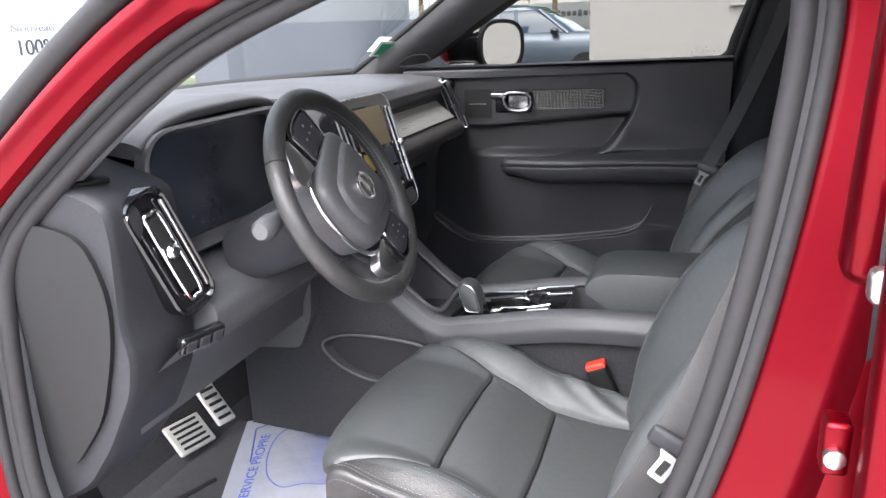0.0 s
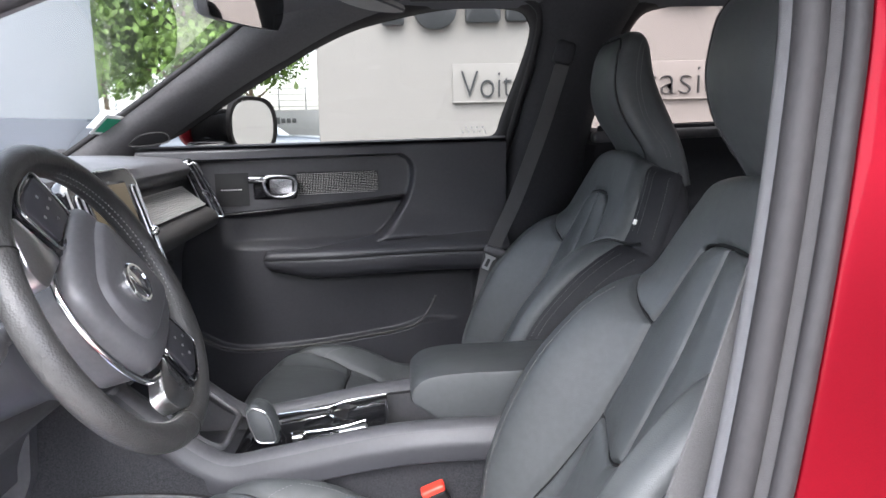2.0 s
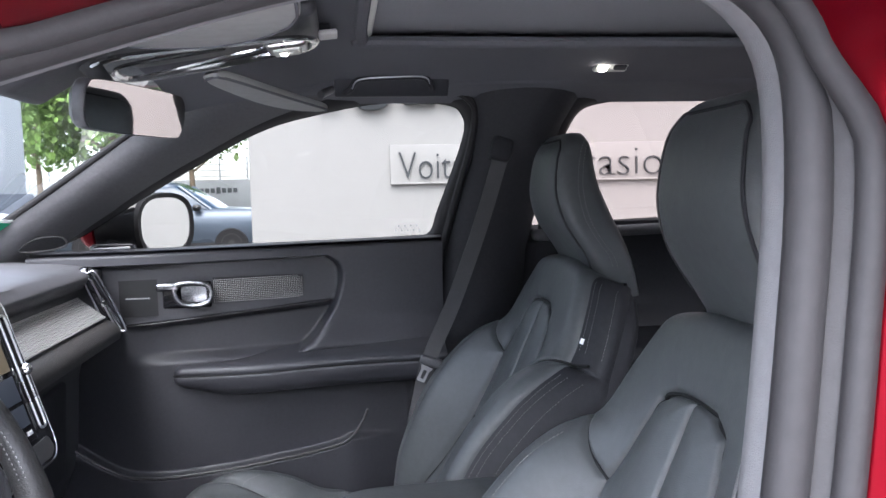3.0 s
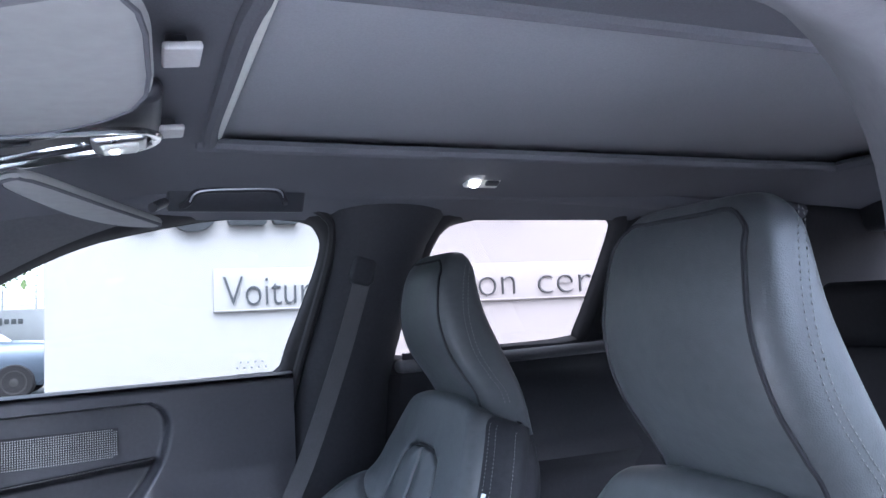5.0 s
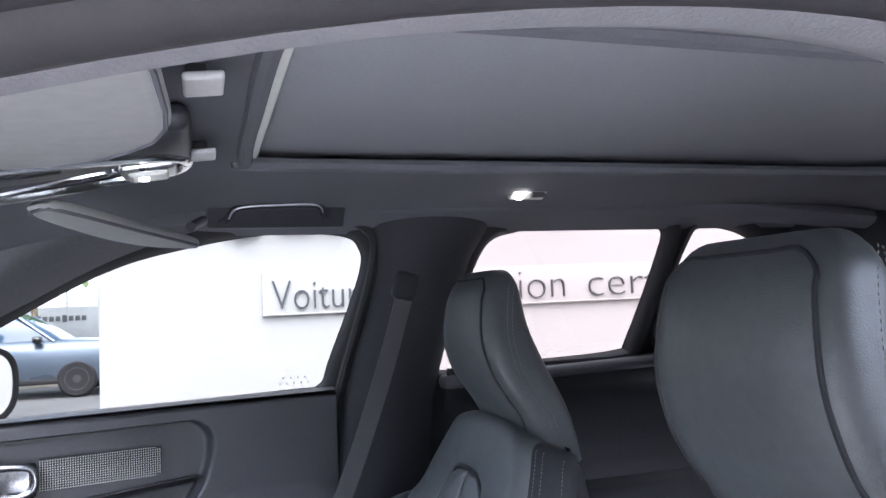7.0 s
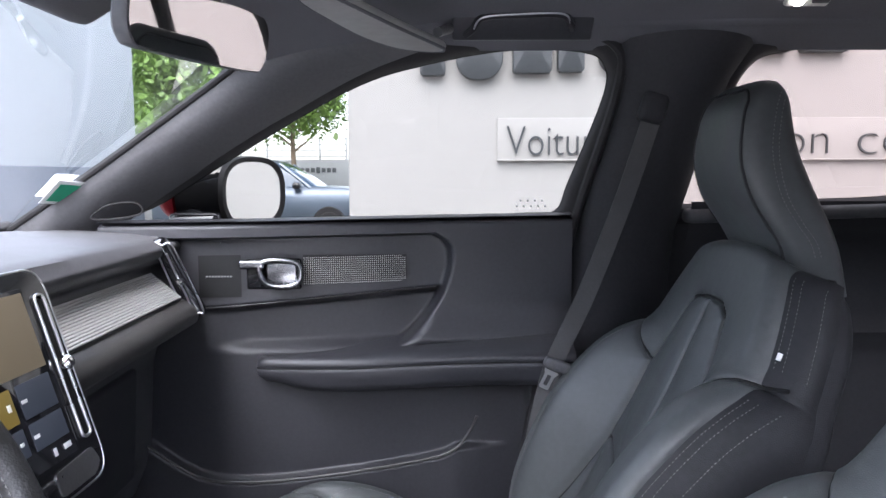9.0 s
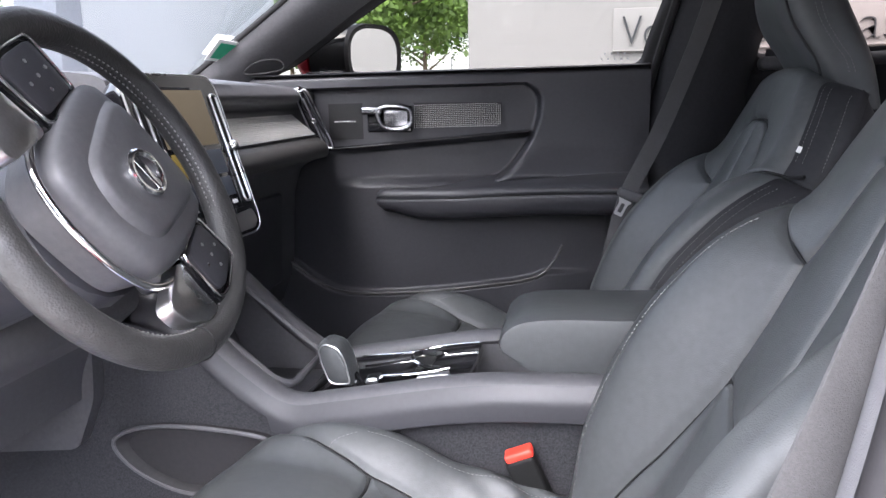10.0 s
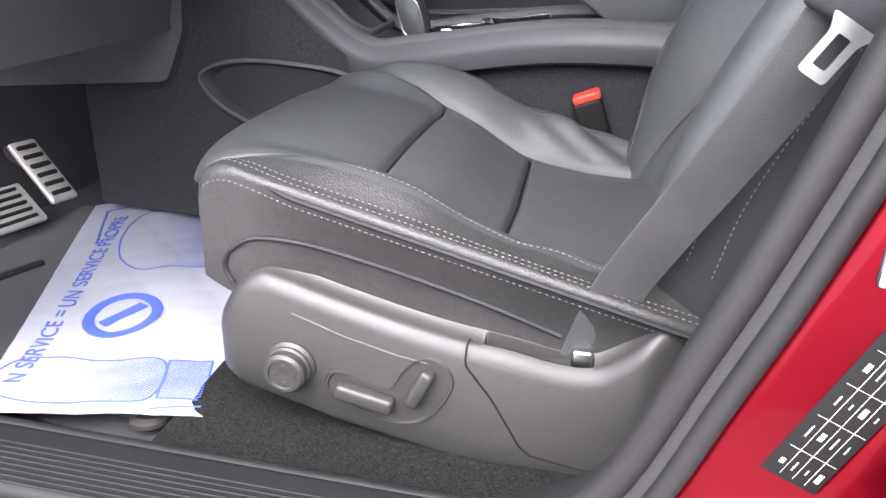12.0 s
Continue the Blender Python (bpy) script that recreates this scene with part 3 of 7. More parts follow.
part("grommet", Geo().tube(spline([(-1.08, -0.40, 0.394), (-1.0, -0.46, 0.396), (-0.94, -0.40, 0.396), (-0.9, -0.30, 0.394)], 6), 0.006), RUBBER, floor_mat)

# headliner with the roof opening
nx, ny = 90, 60
X, Y = np.meshgrid(np.linspace(-0.43, 1.75, nx), np.linspace(-0.65, 0.65, ny))
Z = 1.628 - 0.055 * np.abs(Y / 0.6) ** 4 - 0.16 * np.clip(-0.12 - X, 0, 1) - 0.12 * np.clip(X - 1.25, 0, 2) ** 2
lip = np.maximum(np.abs(Y) - 0.30, np.maximum(-0.045 - X, X - 1.25))
g = Geo()
pts = np.stack([X, Y, Z], -1).reshape(-1, 3)
g.add(pts, [(j * nx + i, j * nx + i + 1, (j + 1) * nx + i + 1, (j + 1) * nx + i) for j in range(ny - 1) for i in range(nx - 1)
            if max(lip[j, i], lip[j + 1, i + 1], lip[j, i + 1], lip[j + 1, i]) > 0])
solid("headliner", g, LINER, "charcoal fabric headliner", "ceiling", "structure")
ring = spline([(0.0, -0.30), (0.6, -0.30), (1.2, -0.30), (1.25, -0.25), (1.25, 0.25), (1.2, 0.30), (0.6, 0.30), (0.0, 0.30), (-0.04, 0.27), (-0.045, 0.0), (-0.04, -0.27)], 6, True)
solid("roof_opening_trim", Geo().tube(np.stack([ring[:, 0], ring[:, 1], np.full(len(ring), 1.625)], 1), 0.011, 8, True), LINER, "rounded dark edge of the roof opening", "trim", "structure")
solid("roof_panel", Geo().rbox((0.6, 0, 1.69), (2.2, 1.25, 0.02), 0.008), RED, "red roof skin", "roof", "structure")
for sy in (-1, 1):
    solid("roof_side", Geo().rbox((0.62, sy * 0.632, 1.645), (2.3, 0.05, 0.11), 0.02), RED, "red roof side", "roof", "structure")
solid("roof_rear", Geo().rbox((1.75, 0, 1.645), (0.07, 1.2, 0.11), 0.02), RED, "red rear roof edge", "roof", "structure")
solid("windscreen_header", Geo().rbox((-0.49, 0, 1.598), (0.16, 1.14, 0.03), 0.012), SOFT_DARK, "dark header above the windscreen", "trim", "structure")
blind = thing("roof_blind", "closed grey fabric sun blind under the glass roof", "blind", at=(0.6, 0, 1.64))
part("fabric", Geo().rbox((0.79, 0, 1.652), (1.78, 1.17, 0.006), 0.002), BLIND, blind)
part("pull_bar", Geo().rbox((-0.032, 0, 1.636), (0.018, 0.56, 0.016), 0.005), PALE, blind, "pale pull bar")


# ---------------------------------------------------------------- passenger side wall
def side_y(z):
    return 0.80 - 0.42 * np.clip(np.asarray(z, float) - 1.2, 0, 1)


def inside(px, pz, poly):
    hit = np.zeros(np.shape(px), bool)
    q = np.roll(poly, -1, 0)
    for (ax, az), (bx, bz) in zip(poly, q):
        cross = ((az > pz) != (bz > pz)) & (px < (bx - ax) * (pz - az) / (bz - az + 1e-12) + ax)
        hit ^= cross
    return hit


FRONT_WIN = spline([(-0.785, 1.213), (-0.3, 1.222), (0.06, 1.232), (0.132, 1.24), (0.155, 1.30), (0.21, 1.47), (0.205, 1.53), (0.16, 1.556),
                    (0.02, 1.56), (-0.14, 1.535), (-0.28, 1.495), (-0.475, 1.395), (-0.69, 1.272)], 5, True)
REAR_WIN = spline([(0.40, 1.25), (0.62, 1.258), (0.84, 1.268), (0.872, 1.30), (0.918, 1.50), (0.915, 1.555), (0.86, 1.566), (0.70, 1.568), (0.55, 1.558), (0.475, 1.525), (0.43, 1.40), (0.395, 1.30)], 5, True)
QUARTER_WIN = spline([(0.95, 1.30), (1.05, 1.33), (1.2, 1.37), (1.26, 1.42), (1.22, 1.50), (1.12, 1.55), (1.02, 1.560), (0.985, 1.52), (0.95, 1.38)], 4, True)

nx, nz = 190, 84
xs, zs = np.linspace(-1.1, 1.75, nx), np.linspace(0.36, 1.62, nz)
cx, cz = np.meshgrid((xs[1:] + xs[:-1]) / 2, (zs[1:] + zs[:-1]) / 2)
hole = np.zeros(cx.shape, bool)
for w in (FRONT_WIN, REAR_WIN, QUARTER_WIN):
    hole |= inside(cx, cz, offset_loop(w, 0.018))
hole |= cz > 1.24 + (cx + 0.84) * 0.62
hole |= (cx < -0.80) & (cz > 1.2)
X, Z = np.meshgrid(xs, zs)
g = Geo().add(np.stack([X, side_y(Z), Z], -1).reshape(-1, 3), [(j * nx + i, j * nx + i + 1, (j + 1) * nx + i + 1, (j + 1) * nx + i) for j in range(nz - 1) for i in range(nx - 1) if not hole[j, i]])
solid("side_wall", g, DARK_TRIM, "black inner side of the car body", "wall", "structure")
g = Geo().add(np.stack([X, -side_y(Z) - 0.02, Z], -1).reshape(-1, 3), [(j * nx + i, j * nx + i + 1, (j + 1) * nx + i + 1, (j + 1) * nx + i) for j in range(nz - 1) for i in range(nx - 1) if xs[i] > 0.24 and not hole[j, i]])
solid("side_wall", g, DARK_TRIM, "black inner side of the car body", "wall", "structure")


def window(loop, mat, name, label, rail=0.03):
    w = thing(name, label, "car window", kind="structure", at=(loop[:, 0].mean(), 0.75, loop[:, 1].mean()))
    rows = []
    for d, dy in ((-0.006, 0.012), (0.0, -0.004), (0.006, -0.012), (0.02, -0.018), (rail, -0.016), (rail + 0.012, 0.004)):
        q = offset_loop(loop, d)
        rows.append(np.stack([q[:, 0], side_y(q[:, 1]) + dy, q[:, 1]], 1))
    part("window_frame", Geo().grid(rows, wrap_u=True), RUBBER, w)
    q = offset_loop(loop, 0.004)
    pane = Geo().add(np.stack([q[:, 0], side_y(q[:, 1]) + 0.008, q[:, 1]], 1), [tuple(range(len(q)))])
    ob = part("pane", pane, mat, w, smooth=False)
    ob.visible_shadow = False
    return w


front_window = window(FRONT_WIN, GLASS, "window_1", "clear front passenger door window with dark rubber frame")
window(REAR_WIN, TINT, "window_2", "lightly tinted rear door window")
window(QUARTER_WIN, TINT, "window_3", "small tinted quarter window", 0.016)
for k in range(9):
    zz = 1.252 + 0.012 * (k % 2)
    part("print_mark", Geo().rbox((0.045 + 0.0075 * k, side_y(zz) + 0.002, zz), (0.004, 0.001, 0.004), 0.0004), STEEL, front_window)

# passenger A-pillar trim, roof rail, B-pillar
a = spline([(-0.95, 0.655, 1.215), (-0.75, 0.645, 1.345), (-0.545, 0.62, 1.482), (-0.376, 0.575, 1.588), (-0.25, 0.55, 1.64)], 6)
b = spline([(-0.79, 0.755, 1.205), (-0.665, 0.75, 1.29), (-0.45, 0.70, 1.415), (-0.262, 0.65, 1.51), (-0.10, 0.628, 1.565)], 6)
rows = [a * (1 - s) + b * s + np.array([0.0, -0.035 * np.sin(np.pi * s), 0.0]) for s in np.linspace(0, 1, 9)]
pillar = thing("a_pillar", "black trim of the sloping windscreen pillar", "pillar", kind="structure", at=(-0.6, 0.68, 1.4))
part("cover", Geo().grid(rows), SOFT, pillar)
part("outer_edge", Geo().tube(a + np.array([-0.004, 0.0, 0.0]), 0.007, 8), RUBBER, pillar)
part("tweeter_rim", Geo().tube(spline([(-0.80, 0.672, 1.236), (-0.745, 0.676, 1.236), (-0.705, 0.684, 1.246), (-0.715, 0.678, 1.266), (-0.765, 0.668, 1.262)], 5, True), 0.002, 6, True), RUBBER, pillar, "edge of a small speaker grille")
part("badge", Geo().rbox((-0.43, 0.60, 1.535), (0.05, 0.006, 0.02), 0.004, pose(0, 0, 0, 0, -32, 0)), PALE, pillar, "small pale tag")
q = spline([(-0.25, 0.60, 1.585), (0.0, 0.60, 1.60), (0.4, 0.585, 1.605), (0.9, 0.585, 1.60), (1.4, 0.56, 1.56)], 6)
solid("roof_rail_trim", Geo().tube(q, 0.05, 12, flat=0.5), LINER, "dark lining of the roof rail", "trim", "structure")
solid("roof_rail_trim", Geo().tube(q * np.array([1, -1, 1]) + np.array([0.35, -0.01, 0.0]), 0.055, 12, flat=0.6), LINER, "dark lining of the roof rail", "trim", "structure")
bp = thing("b_pillar", "black trim of the middle door pillar", "pillar", kind="structure", at=(0.28, 0.72, 1.0))
rows = []
for z, x0, x1, y in ((0.40, 0.02, 0.34, 0.74), (0.70, 0.06, 0.35, 0.745), (0.95, 0.11, 0.355, 0.745), (1.2, 0.165, 0.375, 0.735), (1.4, 0.215, 0.415, 0.67), (1.5, 0.23, 0.445, 0.63), (1.6, 0.20, 0.50, 0.59)):
    rows.append([(x0 + (x1 - x0) * s, y + 0.035 - 0.05 * np.sin(np.pi * s) ** 0.5, z) for s in np.linspace(0, 1, 12)])
part("cover", Geo().grid(rows), DARK_TRIM, bp)
part("belt_guide", Geo().rbox((0.290, 0.652, 1.445), (0.052, 0.05, 0.062), 0.014, pose(0, 0, 0, 0, 14, 0)), DARK_TRIM, bp, "belt height adjuster")
part("door_gasket", Geo().tube(spline([(0.03, 0.765, 0.50), (0.075, 0.765, 0.80), (0.135, 0.762, 1.10), (0.17, 0.75, 1.25), (0.228, 0.665, 1.49), (0.205, 0.63, 1.565), (0.10, 0.618, 1.585)], 6), 0.010, 8), RUBBER, bp)


# ---------------------------------------------------------------- seats
class Pad:
    """An upholstered pad: height over a plan (u across, v along), rounded at its sides and its far end, with sewn seams."""

    def __init__(self, half, v0, end, top, r, r_end, base, seams, creases=(), depth=0.010, puff=0.011, tuck=0.0, bulge=0.0, fade=9.0):
        self.half, self.v0, self.end, self.top, self.r, self.r_end, self.base = half, v0, end, top, r, r_end, base
        self.tuck, self.bulge, self.fade = tuck, bulge, fade
        self.seams, self.creases, self.depth, self.puff = seams, creases, depth, puff

    def height(self, u, v):
        u, v = np.asarray(u, float), np.asarray(v, float)
        h = self.top(u, v)
        d = line_distance(u, v, self.seams)
        h = h - self.depth * np.exp(-(d / 0.0032) ** 2) + self.puff * (1 - np.exp(-d / 0.022))
        if self.creases:
            h = h - 0.003 * np.exp(-(line_distance(u, v, self.creases) / 0.009) ** 2)
        over = np.clip((np.abs(u) - self.half(v) + self.r) / self.r, 0, 1)
        h = h - self.r * (1 - np.sqrt(1 - over ** 2))
        e = self.end(np.clip(u / self.half(v), -1, 1))
        over = np.clip((v - e + self.r_end) / self.r_end, 0, 1)
        return h - self.r_end * (1 - np.sqrt(1 - over ** 2))

    def swell(self, s, v):
        """How far the side stands out at a share s of its depth."""
        return self.bulge * np.sin(0.72 * np.pi * s) * (1 - smooth(self.fade - 0.10, self.fade, v))

    def points(self, nu=120, nv=150):
        arc = np.linspace(0, np.pi / 2, 9)[1:]
        a = np.concatenate([np.full(8, -1.0), -np.ones(8), np.linspace(-1, 1, nu), np.ones(8), np.full(8, 1.0)])
        ar = np.concatenate([np.full(8, 1.0), np.sin(arc[::-1]), np.zeros(nu), np.sin(arc), np.full(8, 1.0)])
        sk = np.concatenate([np.linspace(1, 0.125, 8), np.zeros(8), np.zeros(nu), np.zeros(8), np.linspace(0.125, 1, 8)])
        f = np.concatenate([np.linspace(0, 1, nv), np.ones(8), np.ones(4)])
        fr = np.concatenate([np.zeros(nv), np.sin(arc), np.ones(4)])
        fs = np.concatenate([np.zeros(nv), np.zeros(8), np.linspace(0.25, 1, 4)])
        A, Fq = np.meshgrid(a, f)
        AR, FR = np.meshgrid(ar, fr)
        SK, FS = np.meshgrid(sk, fs)
        e = self.end(A)
        v = self.v0 + Fq * (e - self.r_end - self.v0) + FR * self.r_end
        w = self.half(v)
        v = v - self.tuck * FS ** 1.3
        u = A * (w - self.r) + np.sign(A) * AR * self.r
        h = self.height(u, v)
        u = u + np.sign(A) * self.swell(SK, v)
        d = np.maximum(SK, FS)
        h = h * (1 - d) + (self.base + 0.45 * self.tuck * smooth(0.30, 0.43, v) + 0.3 * self.tuck * smooth(0.41, 0.49, v)) * d
        return u, v, h


def both(lines):
    return [ln for ln in lines] + [[(-x, y) for x, y in ln] for ln in lines]


def cushion_top(u, v):
    x = -v
    z = curve([-0.62, -0.57, -0.52, -0.45, -0.38, -0.31, -0.24, -0.16, -0.05, 0.1], [0.612, 0.638, 0.660, 0.671, 0.668, 0.655, 0.632, 0.592, 0.577, 0.58], x)
    ridge = curve([-0.62, -0.5, -0.45, -0.40, -0.30, -0.16, 0.0, 0.1], [0.0, 0.004, 0.014, 0.034, 0.058, 0.075, 0.04, 0.03], x)
    fold = np.where(u > 0, 0.003, 0.0025) * np.sin(70 * (x + 1.4 * np.abs(u)) + 2.0 * np.sin(31 * u)) * smooth(0.17, 0.2, np.abs(u)) * smooth(-0.2, -0.1, x) * smooth(0.26, 0.23, np.abs(u))
    inner = curve([-0.62, -0.5, -0.434, -0.379, -0.326, -0.265, -0.2, -0.115, -0.06, 0.02, 0.1], [0.0, 0.006, 0.015, 0.032, 0.040, 0.044, 0.045, 0.050, 0.034, 0.024, 0.02], x)
    side = np.where(u < 0, 0.45 * ridge * smooth(0.145, 0.218, np.abs(u)), (inner + 0.004) * smooth(0.155, 0.224, u) - 0.022 * smooth(0.230, 0.27, u))
    h = z + side - 0.006 * (1 - (u / 0.19) ** 2) * (np.abs(u) < 0.19) * smooth(-0.42, -0.2, x) + fold
    w = smooth(0.222, 0.268, -u) * smooth(-0.52, -0.44, x)
    return h * (1 - w) + (0.586 - 0.246 * (x + 0.02)) * w - 0.02 * smooth(0.22, 0.27, -u) * smooth(-0.44, -0.52, x)


CUSHION = Pad(lambda v: 0.272 - 0.02 * smooth(0.36, 0.56, v), -0.10, lambda a: 0.527 - 0.082 * np.abs(a) ** 3, cushion_top, 0.009, 0.05, 0.512,
              both([[(0.0, 0.300), (0.12, 0.297), (0.180, 0.290)], [(0.0, 0.155), (0.1, 0.157), (0.172, 0.158)],
                    [(0.172, -0.10), (0.172, 0.158), (0.176, 0.24), (0.180, 0.290), (0.200, 0.36), (0.232, 0.44)]]), tuck=0.10, bulge=-0.018, fade=0.42)

BASE, LEAN_BACK = np.array([0.07, 0.0, 0.56]), radians(25)
UP_B = np.array([math.sin(LEAN_BACK), 0.0, math.cos(LEAN_BACK)])
FWD_B = np.array([-math.cos(LEAN_BACK), 0.0, math.sin(LEAN_BACK)])


def back_top(u, v):
    n = curve([-0.05, 0.05, 0.2, 0.35, 0.5, 0.6, 0.68, 0.75], [0.05, 0.042, 0.034, 0.03, 0.03, 0.03, 0.029, 0.026], v)
    ridge = curve([-0.05, 0.05, 0.14, 0.27, 0.40, 0.46, 0.50, 0.53, 0.58, 0.75], [0.03, 0.062, 0.088, 0.096, 0.08, 0.06, 0.034, 0.012, 0.004, 0.0], v)
    return n + ridge * smooth(0.105, 0.205, np.abs(u)) - 0.014 * smooth(0.3, 0.5, v) * (u / 0.2) ** 2


BACK = Pad(lambda v: curve([-0.05, 0.05, 0.15, 0.27, 0.40, 0.47, 0.50, 0.522, 0.55, 0.60, 0.66, 0.72], [0.225, 0.24, 0.254, 0.26, 0.256, 0.247, 0.235, 0.221, 0.212, 0.193, 0.162, 0.118], v),
           -0.03, lambda a: 0.70 - 0.016 * np.abs(a) ** 3, back_top, 0.024, 0.026, -0.06,
           both([[(0.0, 0.598), (0.045, 0.595), (0.075, 0.578), (0.09, 0.54), (0.105, 0.49), (0.122, 0.452)],
                 [(0.122, 0.452), (0.15, 0.466), (0.2, 0.505), (0.26, 0.53)],
                 [(0.122, 0.452), (0.119, 0.38), (0.122, 0.29), (0.138, 0.17), (0.162, 0.04), (0.17, -0.03)],
                 [(0.0, 0.275), (0.03, 0.262), (0.075, 0.278), (0.122, 0.298)]]) + [[(0.0, 0.596), (-0.008, 0.44), (0.0, 0.275)]], bulge=0.034)


def on_cushion(u, v, lift=0.0008):
    u, v = np.asarray(u, float), np.asarray(v, float)
    return np.stack([-v, u, CUSHION.height(u, v) + lift], -1)


def cushion_side(sy, x, z, out=0.0005):
    """A line on the cushion's side, at heights z."""
    v = -np.asarray(x, float)
    w = CUSHION.half(v)
    s = np.clip((CUSHION.height(sy * w, v) - z) / (CUSHION.height(sy * w, v) - CUSHION.base), 0, 1)
    return np.stack([-v, sy * (w + CUSHION.swell(s, v) + out), z], 1)


def on_back(u, v, lift=0.0008):
    u, v = np.asarray(u, float), np.asarray(v, float)
    h = BACK.height(u, v) + lift
    return BASE + v[..., None] * UP_B + h[..., None] * FWD_B + u[..., None] * np.array([0, 1.0, 0])


def on_side(sy, v, off):
    """A line down the side of the backrest, off behind its front edge."""
    w = BACK.half(v)
    h = BACK.height(w, v)
    s = off / (h - BACK.base)
    u = sy * (w + BACK.swell(s, v) + 0.0008)
    return BASE + v[..., None] * UP_B + (h - off)[..., None] * FWD_B + u[..., None] * np.array([0, 1.0, 0])


def front_seat():
    s = thing("front_seat", "black leather front seat with pale stitching and integral headrest", "car seat", "front seats")
    u, v, h = CUSHION.points(220, 260)
    p = np.stack([-v, u, h], -1)
    part("cushion", Geo().grid(p[:, 28:-28]), LEATHER, s, "black leather seat cushion", sharp=0)
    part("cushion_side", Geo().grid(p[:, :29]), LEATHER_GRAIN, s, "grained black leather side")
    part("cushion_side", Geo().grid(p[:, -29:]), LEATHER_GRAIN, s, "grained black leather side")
    u, v, h = BACK.points(230, 290)
    p = BASE + v[..., None] * UP_B + h[..., None] * FWD_B + u[..., None] * np.array([0, 1.0, 0])
    part("backrest", Geo().grid(p[:, 8:-8]), LEATHER, s, "black leather backrest with raised side bolsters", sharp=0)
    # side panels take the darker leather, with their shade in the colour
    part("backrest_side", Geo().grid(p[:, :9]), LEATHER_DARK, s, "leather side panel, its shade put into a darker colour")
    part("backrest_side", Geo().grid(p[:, -9:]), LEATHER_DARK, s, "leather side panel, its shade put into a darker colour")
    # rear shell of the backrest
    rows = []
    for vv in np.linspace(-0.03, 0.690, 26):
        k = float(np.sqrt(np.clip(1 - ((vv - 0.58) / 0.1115) ** 2, 0, 1))) if vv > 0.58 else 1.0
        w = (float(BACK.half(vv)) + 0.025) * (0.88 + 0.12 * k)
        rows.append([BASE + vv * UP_B + (-0.055 - 0.07 * k * np.abs(np.cos(t)) ** 0.6) * FWD_B + np.array([0, w * np.sign(np.sin(t)) * np.abs(np.sin(t)) ** 0.7, 0]) for t in np.linspace(-np.pi / 2, np.pi / 2, 21)])
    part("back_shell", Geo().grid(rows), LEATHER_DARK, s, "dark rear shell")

    # headrest: rings from the bottom up
    def section(z):
        """Middle, half depth and half width of the headrest at a height."""
        xf = curve([1.1, 1.2, 1.235, 1.28, 1.34, 1.40, 1.43, 1.47], [0.372, 0.346, 0.323, 0.296, 0.283, 0.289, 0.299, 0.320], z)
        xb = curve([1.1, 1.2, 1.29, 1.36, 1.42, 1.47], [0.476, 0.453, 0.413, 0.387, 0.376, 0.367], z)
        w = curve([1.1, 1.18, 1.25, 1.33, 1.40, 1.44, 1.47], [0.111, 0.116, 0.119, 0.115, 0.107, 0.099, 0.090], z)
        k = float(np.sqrt(np.clip(1 - ((z - 1.425) / 0.0352) ** 2, 0, 1))) if z > 1.425 else 1.0
        return (xf + xb) / 2, (xb - xf) / 2 * (0.45 + 0.55 * k), w * (0.72 + 0.28 * k)

    EX, n = 2 / 3.6, 96
    a = np.linspace(0, 2 * np.pi, n, endpoint=False)
    rows = []
    for z in (1.13, 1.17, 1.20, 1.225, 1.25, 1.27, 1.29, 1.31, 1.33, 1.35, 1.37, 1.39, 1.41, 1.425, 1.435, 1.445, 1.453, 1.458, 1.460):
        cx, hx, hw = section(z)
        x = cx - hx * np.sign(np.cos(a)) * np.abs(np.cos(a)) ** EX
        y = hw * np.sign(np.sin(a)) * np.abs(np.sin(a)) ** EX
        rows.append(np.stack([x, y, z + 0.0 * x - 0.013 * smooth(1.25, 1.40, z)], 1))
    part("headrest", Geo().rings(rows), LEATHER, s, "tall tapered black leather headrest", sharp=0.9)

    def on_headrest(z, r, out=0.0):
        """A point on the front of the headrest at a share r of its half width."""
        cx, hx, hw = section(z)
        sa = abs(r) ** (1 / EX)
        x = cx - hx * math.sqrt(1 - sa * sa) ** EX - out
        return (x, math.copysign(abs(r) * hw, r), float(z - 0.013 * smooth(1.25, 1.40, z)))

    zz = np.linspace(1.17, 1.43, 22)
    q = [on_headrest(z, -0.86, 0.0005) for z in zz] + [on_headrest(1.446, r, 0.0005) for r in (-0.72, -0.45, 0.0, 0.45, 0.72)] + [on_headrest(z, 0.86, 0.0005) for z in zz[::-1]]
    part("headrest_piping", Geo().tube(spline(q, 3), 0.0024, 6), LEATHER_DARK, s, "piped edge of the front panel")
    g = Geo()
    for sy in (-1, 1):
        for back in (0.050, 0.059):
            q = []
            for z in np.linspace(1.19, 1.435, 30):
                cx, hx, hw = section(z)
                off = back - hx
                ca = min(1.0, abs(off / hx)) ** (1 / EX)
                q.append((cx + off, sy * (hw * math.sqrt(1 - ca * ca) ** EX + 0.0006), z))
            stitches(g, q, 0.0046, 0.0008, 0.0062)
    tagged(part("headrest_stitching", g, THREAD, s, "pale double stitching", smooth=False), kind="stuff")
    # pale stitching along the seams
    g, PIPES = Geo(), []
